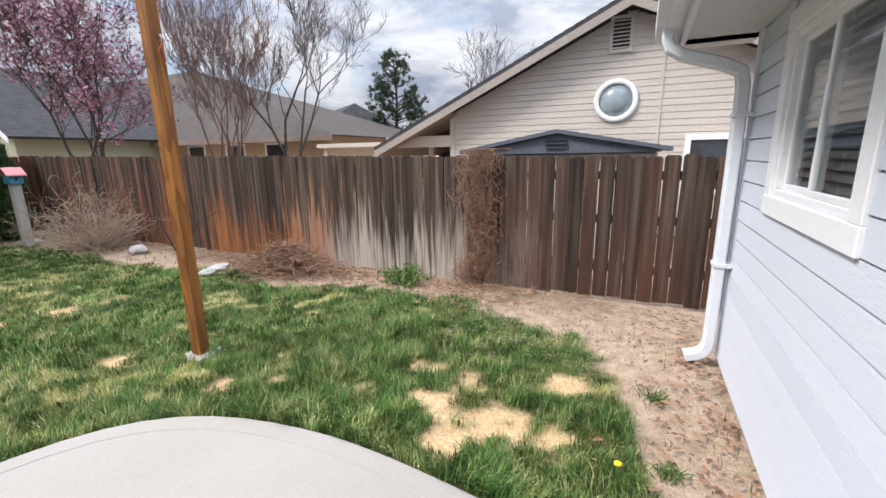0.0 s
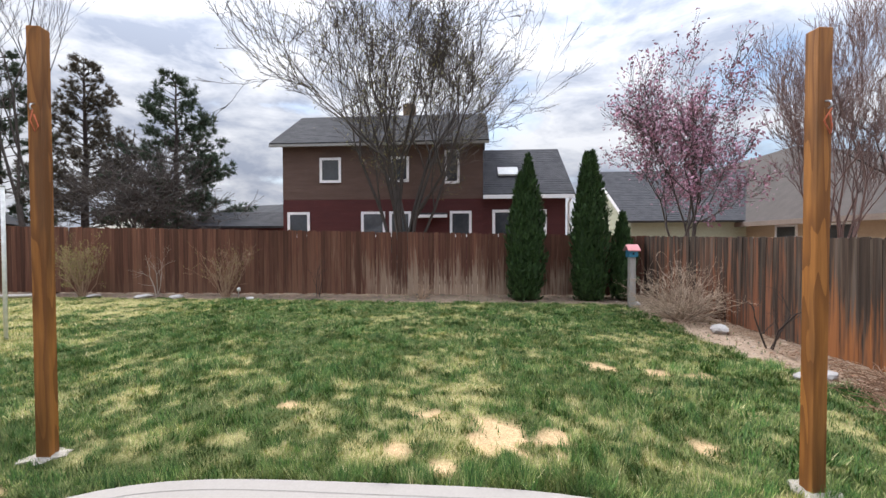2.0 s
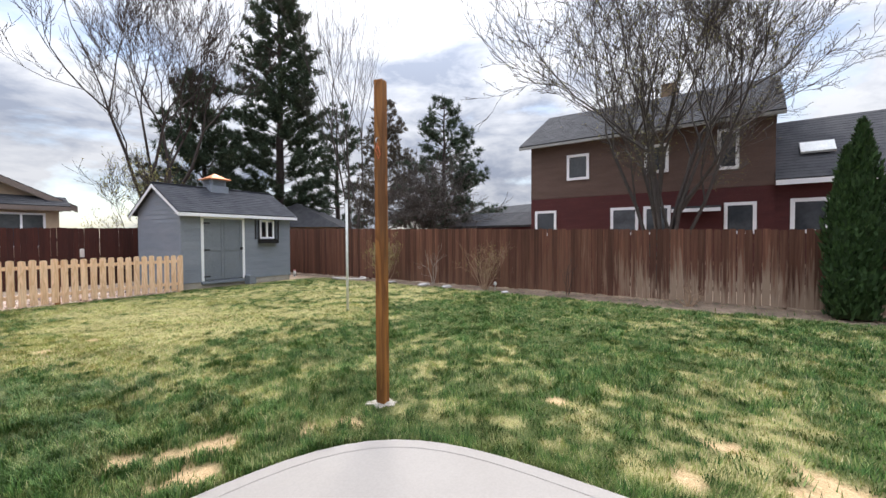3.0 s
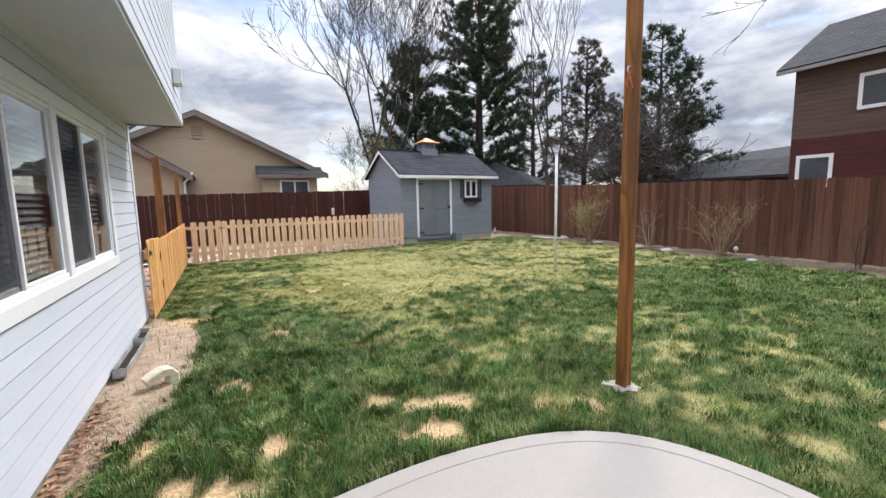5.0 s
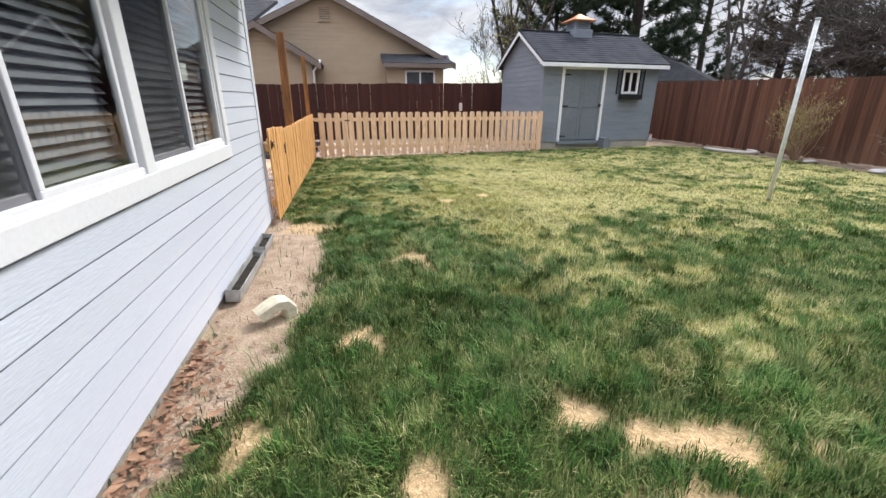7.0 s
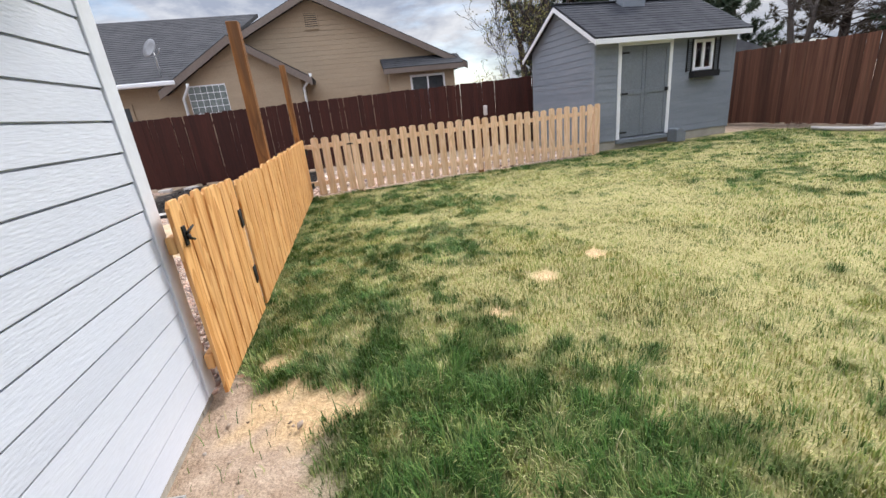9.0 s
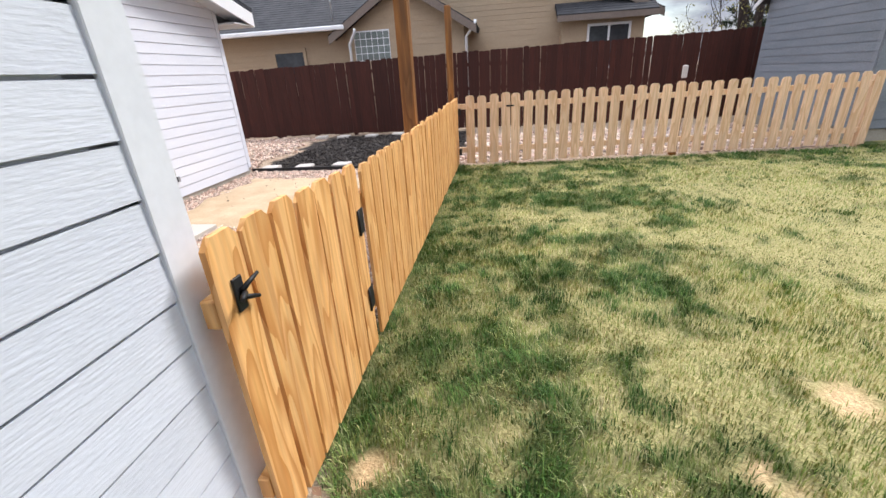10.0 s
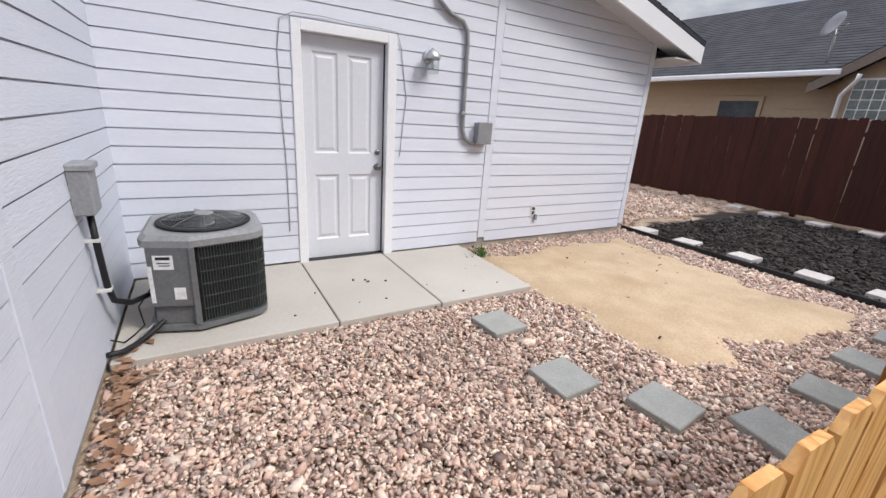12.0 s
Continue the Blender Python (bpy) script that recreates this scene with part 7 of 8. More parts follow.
conifer("pine_tree", -12.3, -27.6, 12.0, 4.2, 102, "dark green pine behind the shed", pine_needles, 0.08, 0.10, 0.55, 30, 0.55)
conifer("pine_tree", -21.5, -20.8, 11.5, 3.3, 103, "sparse brownish pine tree behind the fence", brown_needles, 0.08, 0.05, 0.40, 34, 0.7)
conifer("spruce_tree", -22.4, -16.3, 11.0, 4.4, 104, "green spruce with upturned branch tips", pine_needles, 0.06, 0.05, 0.5, 26, 0.8, 0.05)
conifer("spruce_tree", -13.0, 22.5, 7.4, 3.0, 105, "dense green cone-shaped spruce", pine_needles, 0.05, 0.05, 0.4, 24, 0.85)
conifer("pine_tree", -25.0, -30.0, 14.0, 3.6, 106, "dark green pine far behind the fence", pine_needles, 0.15, 0.2, 0.55, 22, 0.6)


def arborvitae(x, y, height, radius, seed, second=None):
    t = empty("arborvitae", pose(x, y, 0), "narrow columnar dark green arborvitae hedge tree", "tree", group="arborvitae row")
    rs = np.random.RandomState(seed)
    parts_ = [(0.0, 0.0, height, radius)] + ([second] if second else [])
    cos, fs = [], []
    bm = bmesh.new()
    for ox, oy, h, r in parts_:
        lathe(bm, [(r * 0.55, 0.02), (r * 0.78, h * 0.2), (r * 0.74, h * 0.5), (r * 0.34, h * 0.8), (0.02, h * 0.95)], 12, Matrix.Translation((ox, oy, 0)))
        n = int(3600 * h * r)
        z = h * rs.uniform(0.0, 1.0, n) ** 0.9
        f = z / h
        prof = np.where(f < 0.15, 0.75 + f * 1.4, np.where(f < 0.55, 0.97, 0.97 * np.clip((1.0 - f) / 0.45, 0, 1) ** 0.85))
        a = rs.uniform(0, math.tau, n)
        rr = r * prof * rs.uniform(0.78, 1.06, n) * (1 + 0.13 * np.sin(a * 3 + z * 4) + 0.10 * np.sin(a * 7 - z * 6) + 0.08 * np.sin(a * 2 + z * 11))
        c = np.stack([ox + rr * np.cos(a), oy + rr * np.sin(a), z], 1)
        out = np.stack([np.cos(a), np.sin(a), np.zeros(n)], 1)
        way = out * rs.uniform(0.1, 0.7, (n, 1)) + np.array([[0, 0, 1.0]]) + rs.normal(0, 0.25, (n, 3))
        way /= np.linalg.norm(way, axis=1, keepdims=True)
        side = np.cross(way, out + rs.normal(0, 0.5, (n, 3)))
        side /= np.linalg.norm(side, axis=1, keepdims=True)
        ln = rs.uniform(0.07, 0.15, (n, 1))
        cos.append(np.stack([c - side * ln * 0.22, c + side * ln * 0.22, c + side * ln * 0.14 + way * ln * 0.7, c + way * ln], 1).reshape(-1, 3))
    co = np.concatenate(cos)
    part("inner_stem", bm, arb_green, t)
    part_mesh("foliage", fast_mesh("foliage", co, np.arange(len(co)).reshape(-1, 4)), arb_green, t)
    return t


arborvitae(-11.05, 1.78, 3.73, 0.40, 201, (0.1, -0.22, 3.25, 0.32))
arborvitae(-11.05, 3.42, 3.80, 0.40, 202, (0.1, -0.18, 3.75, 0.34))
arborvitae(-11.15, 4.22, 2.22, 0.30, 203)


def shrub(name, x, y, height, radius, stems, seed, label, mat, twist=0.25, levels=2, thick=0.008, droop=0.0, leaves=None, leaf_size=0.02, per=1):
    rnd = random.Random(seed)
    t = empty(name, pose(x, y, 0), label, "shrub")
    segs, tips = [], []
    for _ in range(stems):
        a, lean = rnd.uniform(0, math.tau), rnd.uniform(0.05, 1.0)
        d = Vector((math.cos(a) * lean * radius / height * 1.5, math.sin(a) * lean * radius / height * 1.5, 1)).normalized()
        p = Vector((math.cos(a) * 0.1 * lean, math.sin(a) * 0.1 * lean, -0.03))
        grow(rnd, segs, tips, p, d, height * 0.5 * rnd.uniform(0.7, 1.1), thick * rnd.uniform(0.7, 1.3), levels, levels, twist, -droop, (1, 2), 0.5, 0.62, 0.002)
    part_mesh("twig_tangle", twig_mesh("twig_tangle", segs, 3), mat, t)["kind"] = "stuff"
    if leaves:
        leaf_cloud("leaves", tips, leaf_size, rnd, leaves, t, per, leaf_size * 1.5)
    return t


pale_twig = material("pale_brown_twig", (0.32, 0.235, 0.17), (0.48, 0.37, 0.28), 5, 0.9, 0.2, (2, 2, 0.6), 30, 0.2, island=True)
shrub("bare_shrub", -8.35, 4.35, 1.4, 1.7, 105, 301, "wide tangled bare shrub with pale brown stems", pale_twig, 0.28, 3, 0.015, 0.05)
shrub("bare_sapling", -6.25, 4.55, 1.45, 0.5, 3, 302, "thin bare sapling against the fence", bark_dark, 0.18, 3, 0.016)
shrub("yellow_bush", -11.25, -10.9, 1.65, 0.75, 30, 303, "tall bush with yellow-green spring buds", dry_twig, 0.12, 3, 0.008, -0.05, bud_green, 0.022, 3)
shrub("brown_bush", -11.25, -6.6, 1.6, 0.6, 22, 304, "thin brown bush with a few buds by the fence", dry_twig, 0.15, 3, 0.008, -0.04, bud_green, 0.016, 1)
shrub("bare_sapling", -11.3, -8.7, 1.5, 0.35, 3, 305, "pale thin sapling by the fence", grey_twig, 0.15, 3, 0.016)
shrub("bare_shrub", -11.1, -1.05, 0.62, 0.45, 14, 306, "small cut-back shrub with bare upright stems", dry_twig, 0.14, 2, 0.010)
shrub("bare_sapling", -11.35, -4.0, 1.2, 0.3, 3, 307, "thin brown sapling by the fence", bark_dark, 0.16, 3, 0.012)
weed_green = material("weed_green", (0.06, 0.13, 0.03), (0.12, 0.20, 0.05), 8, 0.8, 0.0, (1, 1, 1), 20, 0.3, island=True)
shrub("green_weed", -2.2, 4.72, 0.32, 0.35, 40, 308, "low clump of green weeds at the fence base", weed_green, 0.3, 1, 0.004, 0.0, weed_green, 0.03, 5)
shrub("green_weed", 4.30, -10.55, 0.14, 0.16, 16, 309, "small green weed at the slab corner", weed_green, 0.3, 1, 0.003, 0.0, weed_green, 0.02, 5)
shrub("dry_shrub", -10.95, 4.75, 0.35, 0.4, 18, 310, "low dry grassy clump by the birdhouse", dry_twig, 0.3, 1, 0.004)

vine_brown = material("vine_brown", (0.17, 0.092, 0.06), (0.38, 0.24, 0.165), 5, 0.9, 0.2, (2, 2, 0.6), 30, 0.2, island=True)
# dry vine hanging on the north fence
vine = empty("dry_vine", None, "dry brown vine tangled over the fence top", "vine")
rnd = random.Random(77)
segs = []
for i in range(1700):
    z = rnd.uniform(0.0, 1.58)
    mid = -1.27 - 0.30 * max(0.0, 0.55 - z) + 0.06 * math.sin(z * 4)
    p = Vector((mid + rnd.gauss(0, 0.085 + 0.045 * (z > 0.95) + 0.06 * (z < 0.3)), 4.985 - abs(rnd.gauss(0, 0.075)), z))
    d = Vector((rnd.gauss(0, 0.5), rnd.gauss(0, 0.25), rnd.choice((-1, 1)) * rnd.uniform(0.4, 1.0))).normalized()
    for k in range(5):
        q = p + d * 0.04
        q.y = min(4.995, max(4.72, q.y))
        q.z = min(1.60, max(0.0, q.z))
        segs.append((*p, *q, 0.0034, 0.003))
        p = q
        d = (d + Vector((rnd.gauss(0, 0.4) + (mid - p.x) * 2.5, rnd.gauss(0, 0.2), rnd.gauss(0, 0.3)))).normalized()
part_mesh("vine_growth", twig_mesh("vine_growth", segs, 3), vine_brown, vine)

# heap of cut twigs
heap = empty("brush_pile", None, "heap of dry cut twigs and clippings on the bed", "brush pile")
segs = []
for i in range(1500):
    a, r = rnd.uniform(0, math.tau), abs(rnd.gauss(0, 0.45))
    x, y = -3.95 + 0.95 * r * math.cos(a), 4.52 + 0.55 * r * math.sin(a)
    hgt = max(0.0, 0.42 * (1 - r * 0.9))
    p = Vector((x, y, rnd.uniform(0.0, 1) * hgt + 0.01))
    d = Vector((rnd.gauss(0, 1), rnd.gauss(0, 0.6), rnd.gauss(0, 0.22))).normalized()
    for k in range(3):
        q = p + d * rnd.uniform(0.05, 0.11)
        q.z = max(0.005, q.z)
        segs.append((*p, *q, 0.005, 0.0042))
        p = q
        d = (d + Vector((rnd.gauss(0, 0.4), rnd.gauss(0, 0.4), rnd.gauss(-0.05, 0.2)))).normalized()
part_mesh("brush_mass", twig_mesh("brush_mass", segs, 3), vine_brown, heap)["kind"] = "stuff"


def stick_litter(name, n, fx, fy, label, mat, ln=(0.05, 0.16), r=0.0028, seed=5, hump=0.03):
    rnd = random.Random(seed)
    segs = []
    for _ in range(n):
        p = Vector((fx(rnd), fy(rnd), rnd.uniform(0.0, hump)))
        d = Vector((rnd.gauss(0, 1), rnd.gauss(0, 1), rnd.gauss(0, 0.12))).normalized()
        for k in range(2):
            q = p + d * rnd.uniform(*ln) * 0.5
            q.z = max(0.003, q.z)
            segs.append((*p, *q, r, r * 0.8))
            p = q
            d = (d + Vector((rnd.gauss(0, 0.4), rnd.gauss(0, 0.4), 0))).normalized()
    return tagged(part_mesh(name, twig_mesh(name, segs, 3), mat), label, "litter", kind="stuff")


stick_litter("twig_litter", 2600, lambda r: r.uniform(-11.6, 0.2), lambda r: 4.98 - abs(r.gauss(0, 0.32)), "dry twigs and stalks along the fence bed", dry_twig, seed=6, hump=0.05)
stick_litter("twig_litter", 900, lambda r: -11.75 + abs(r.gauss(0, 0.5)), lambda r: r.uniform(-17, 4.5), "dry twigs and stalks along the west bed", dry_twig, seed=7, hump=0.04)
stick_litter("twig_litter", 900, lambda r: r.uniform(-1.2, 0.9), lambda r: 4.9 - abs(r.gauss(0, 0.9)), "pale dry stalks scattered on bare soil", grey_twig, (0.02, 0.09), 0.0026, 8, 0.01)


def stone_mesh(seed, flat=0.6):
    rnd = random.Random(seed)
    bm = bmesh.new()
    bmesh.ops.create_icosphere(bm, subdivisions=2, radius=1.0)
    for v in bm.verts:
        n = noise.noise(v.co * 1.3 + Vector((seed * 3.1, 0, 0)))
        v.co *= 1 + 0.35 * n
        v.co.z *= flat
    return bm


rock_mat = material("pale_rock", (0.36, 0.34, 0.33), (0.50, 0.48, 0.47), 6, 0.9, 0.5, (1, 1, 1), 40, 0.15)
for x, y, sx, sy, sz, lab in ((-7.3, 4.45, 0.20, 0.12, 0.09, "pale rock lying beside the bare shrub"), (-10.9, -7.8, 0.22, 0.14, 0.06, "flat grey rock edging the bed"), (-10.92, -8.8, 0.25, 0.16, 0.06, "flat grey rock edging the bed"),
                             (-11.0, -10.3, 0.16, 0.12, 0.05, "flat grey rock edging the bed"), (-10.7, -5.6, 0.12, 0.10, 0.05, "small rock edging the bed"), (-5.0, 4.25, 0.16, 0.12, 0.05, "pale stone at the lawn edge"), (-4.9, 4.0, 0.12, 0.09, 0.05, "pale stone at the lawn edge"), (-10.2, 4.2, 0.14, 0.1, 0.06, "grey stone by the birdhouse")):
    ob = part("rock", stone_mesh(int(abs(x * 31 + y * 17)), 0.9), rock_mat)
    ob.matrix_basis = pose(x, y, sz * 0.5, 0, 0, x * 50) @ Matrix.Diagonal((sx, sy, sz, 1))
    tagged(ob, lab, "rock", "bed edging rocks")
edge_ring = empty("bed_edging", pose(-11.15, -12.9, 0), "pale curved strip of garden edging", "edging")
bm = bmesh.new()
tube(bm, [(0.75 * math.cos(a) * 0.6, 0.9 * math.sin(a), 0.04) for a in [-0.5 + 0.3 * k for k in range(12)]], 0.045, 8)
part("edging_strip", bm, paver_pale, edge_ring)
pipe = empty("standpipe", pose(-10.75, -15.9, 0), "short white standpipe with a terracotta cap", "pipe")
bm = bmesh.new()
tube(bm, [(0, 0, -0.05), (0, 0, 0.22)], 0.05, 10)
part("pipe_body", bm, pvc_white, pipe)
bm = bmesh.new()
tube(bm, [(0, 0, 0.22), (0, 0, 0.27)], [0.055, 0.045], 10)
part("cap", bm, pink_paint, pipe)
lamp_stub = empty("garden_marker", pose(-11.2, -6.2, 0), "small white garden marker on a stake", "marker")
bm = bmesh.new()
lathe(bm, [(0.012, 0.0), (0.012, 0.14), (0.05, 0.16), (0.05, 0.22), (0.02, 0.26)], 10)
part("marker_body", bm, pvc_white, lamp_stub)

# ---- grass ----


def grass_material():
    m = bpy.data.materials.new("grass_blades")
    m.use_nodes = True
    nt = m.node_tree
    bsdf = nt.nodes["Principled BSDF"]
    geo = nt.nodes.new("ShaderNodeNewGeometry")
    ramp_g = nt.nodes.new("ShaderNodeValToRGB")
    ramp_d = nt.nodes.new("ShaderNodeValToRGB")
    for rp, stops in ((ramp_g, ((0.0, (0.020, 0.056, 0.012)), (0.45, (0.047, 0.114, 0.021)), (0.85, (0.095, 0.19, 0.036)), (1.0, (0.23, 0.28, 0.09)))),
                      (ramp_d, ((0.0, (0.17, 0.25, 0.05)), (0.4, (0.33, 0.36, 0.105)), (0.75, (0.52, 0.45, 0.215)), (1.0, (0.66, 0.56, 0.36))))):
        el = rp.color_ramp.elements
        el[0].position, el[0].color = stops[0][0], (*stops[0][1], 1)
        el[1].position, el[1].color = stops[-1][0], (*stops[-1][1], 1)
        for p, c in stops[1:-1]:
            e = el.new(p)
            e.color = (*c, 1)
        nt.links.new(geo.outputs["Random Per Island"], rp.inputs[0])
    at = nt.nodes.new("ShaderNodeAttribute")
    at.attribute_name = "dry"
    mix = nt.nodes.new("ShaderNodeMix")
    mix.data_type = "RGBA"
    nt.links.new(at.outputs["Fac"], mix.inputs["Factor"])
    nt.links.new(ramp_g.outputs[0], mix.inputs["A"])
    nt.links.new(ramp_d.outputs[0], mix.inputs["B"])
    ns = nt.nodes.new("ShaderNodeTexNoise")
    ns.inputs["Scale"].default_value, ns.inputs["Detail"].default_value = 1.6, 6.0
    nt.links.new(geo.outputs["Position"], ns.inputs["Vector"])
    hsv = nt.nodes.new("ShaderNodeHueSaturation")
    r = nt.nodes.new("ShaderNodeMapRange")
    r.inputs["From Min"].default_value, r.inputs["From Max"].default_value = 0.3, 0.7
    r.inputs["To Min"].default_value, r.inputs["To Max"].default_value = 0.72, 1.3
    nt.links.new(ns.outputs[0], r.inputs["Value"])
    nt.links.new(r.outputs[0], hsv.inputs["Value"])
    nt.links.new(mix.outputs["Result"], hsv.inputs["Color"])
    nt.links.new(hsv.outputs[0], bsdf.inputs["Base Color"])
    bsdf.inputs["Roughness"].default_value, bsdf.inputs["Specular IOR Level"].default_value = 0.55, 0.25
    return m


grass_mat = grass_material()
lush_noise = 81


def blades(name, density, keep, seed, tall=1.0, width=0.0045, curved=True):
    """Grass over the lawn where keep(x, y) holds, thinner and shorter on dry and bare ground."""
    rs = np.random.RandomState(seed)
    n = int(13.0 * 19.5 * density)
    x, y = rs.uniform(-11.9, 1.05, n), rs.uniform(-14.2, 5.0, n)
    k = keep(x, y)
    x, y = x[k], y[k]
    sand, dirt, dry = zones(x, y)
    out = patio_value(x, y)
    grows = (out > 1.03) & (rs.uniform(0, 1, len(x)) > np.maximum(sand * 0.985, np.minimum(1, dirt * 1.0) * 0.985)) & (rs.uniform(0, 1, len(x)) > dry * 0.35)
    # the shed stands on the lawn's far edge
    grows &= ~((x < -5.5) & (x > -9.9) & (y < -14.4))
    x, y, dry, sand, dirt = x[grows], y[grows], dry[grows], sand[grows], dirt[grows]
    n = len(x)
    lush = fbm(x * 1.5, y * 1.5, lush_noise, 3) * 0.6 + fbm(x * 5, y * 5, lush_noise + 9, 2) * 0.4
    rim = np.clip(1.35 - patio_value(x, y), 0, 0.3) / 0.3
    tuft = 0.5 * fbm(x * 15, y * 15, lush_noise + 20, 2) + 0.5 * fbm(x * 7, y * 7, lush_noise + 25, 2)
    h = tall * (0.016 + 0.040 * np.clip((lush - 0.36) / 0.3, 0, 1) * (1 - 0.75 * dry) + 0.030 * np.clip((tuft - 0.5) / 0.2, 0, 1) * (1 - 0.6 * dry) + 0.02 * rim) * rs.uniform(0.55, 1.25, n) * np.interp(y, [-8.5, -6.5], [0.62, 1.0])
    a = rs.uniform(0, math.tau, n)
    comb = fbm(x * 3.5, y * 3.5, lush_noise + 30, 2) * 14.0
    swept = rs.uniform(0, 1, n) < 0.6
    a = np.where(swept, comb + rs.normal(0, 0.5, n), a)
    lean = rs.uniform(0.25, 1.5, n) * h
    w = width * rs.uniform(0.7, 1.4, n)
    sx, sy = np.cos(a + 1.57) * w, np.sin(a + 1.57) * w
    lx, ly = np.cos(a) * lean, np.sin(a) * lean
    z0 = np.full(n, -0.025)
    if curved:
        co = np.stack([np.stack([x - sx, y - sy, z0], 1), np.stack([x + sx, y + sy, z0], 1),
                       np.stack([x + lx * 0.35 + sx * 0.8, y + ly * 0.35 + sy * 0.8, z0 + 0.02 + h * 0.62], 1), np.stack([x + lx * 0.35 - sx * 0.8, y + ly * 0.35 - sy * 0.8, z0 + 0.02 + h * 0.62], 1),
                       np.stack([x + lx * 1.15, y + ly * 1.15, z0 + 0.025 + h], 1)], 1).reshape(-1, 3)
        base = (np.arange(n) * 5)[:, None, None]
        f = (base + np.array([[[0, 1, 2], [0, 2, 3], [3, 2, 4]]])).reshape(-1, 3)
        per = 5
    else:
        co = np.stack([np.stack([x - sx, y - sy, z0], 1), np.stack([x + sx, y + sy, z0], 1), np.stack([x + lx, y + ly, z0 + 0.02 + h], 1)], 1).reshape(-1, 3)
        f = np.arange(n * 3).reshape(-1, 3)
        per = 3
    me = fast_mesh(name, co, f)
    d = np.clip(dry * 1.15 - 0.85 * np.clip((tuft - 0.52) / 0.13, -0.35, 1) + rs.normal(0, 0.15, n) + (rs.uniform(0, 1, n) < 0.06) * 0.7, 0, 1)
    point_attribute(me, "dry", np.repeat(d, per))
    return tagged(part_mesh(name, me, grass_mat), "patchy green and straw-coloured lawn grass", "grass", kind="stuff")


def walk_gap(x, y):
    """How far a place lies from the line walked beside the house."""
    return np.hypot(x - 0.2, np.maximum(0, np.maximum(y - 0.5, -8.0 - y)))


blades("grass", 8500, lambda x, y: walk_gap(x, y) < 2.4, 1, 1.0, 0.0021)
blades("grass", 6500, lambda x, y: (walk_gap(x, y) >= 2.4) & (walk_gap(x, y) < 3.6), 4, 1.0, 0.0028, False)
blades("grass", 3600, lambda x, y: (walk_gap(x, y) >= 3.6) & (walk_gap(x, y) < 7.0), 2, 0.9, 0.004, False)
blades("grass", 1700, lambda x, y: walk_gap(x, y) >= 7.0, 3, 0.8, 0.007, False)

# ---- sand pit, gravel, bark ----


def ramp_material(name, stops, rough=0.85, fine=60.0):
    m = material(name, stops[0], stops[-1], 5, rough, 0.4, (1, 1, 1), fine, 0.10, island=True, bump_dist=0.003)
    nt = m.node_tree
    geo = next(n for n in nt.nodes if n.type == "NEW_GEOMETRY")
    hsv = next(n for n in nt.nodes if n.type == "HUE_SAT")
    rp = nt.nodes.new("ShaderNodeValToRGB")
    rp.color_ramp.interpolation = "LINEAR"
    el = rp.color_ramp.elements
    el[0].color, el[1].color = (*stops[0], 1), (*stops[-1], 1)
    for i, c in enumerate(stops[1:-1]):
        e = el.new((i + 1) / (len(stops) - 1))
        e.color = (*c, 1)
    nt.links.new(geo.outputs["Random Per Island"], rp.inputs[0])
    nt.links.new(rp.outputs[0], hsv.inputs["Color"])
    return m


gravel_mat = ramp_material("pink_gravel", [(0.20, 0.14, 0.12), (0.46, 0.30, 0.24), (0.68, 0.46, 0.37), (0.58, 0.45, 0.37), (0.27, 0.21, 0.185), (0.72, 0.51, 0.41), (0.76, 0.60, 0.48), (0.36, 0.28, 0.25), (0.77, 0.65, 0.54), (0.60, 0.42, 0.34)])
bark_chip = ramp_material("dark_bark_chip", [(0.018, 0.015, 0.014), (0.035, 0.028, 0.025), (0.06, 0.048, 0.042), (0.028, 0.024, 0.023)])
phi = (1 + 5 ** 0.5) / 2
ICO = np.array([(-1, phi, 0), (1, phi, 0), (-1, -phi, 0), (1, -phi, 0), (0, -1, phi), (0, 1, phi), (0, -1, -phi), (0, 1, -phi), (phi, 0, -1), (phi, 0, 1), (-phi, 0, -1), (-phi, 0, 1)]) / math.hypot(1, phi)
ICO_F = np.array([(0, 11, 5), (0, 5, 1), (0, 1, 7), (0, 7, 10), (0, 10, 11), (1, 5, 9), (5, 11, 4), (11, 10, 2), (10, 7, 6), (7, 1, 8), (3, 9, 4), (3, 4, 2), (3, 2, 6), (3, 6, 8), (3, 8, 9), (4, 9, 5), (2, 4, 11), (6, 2, 10), (8, 6, 7), (9, 8, 1)])


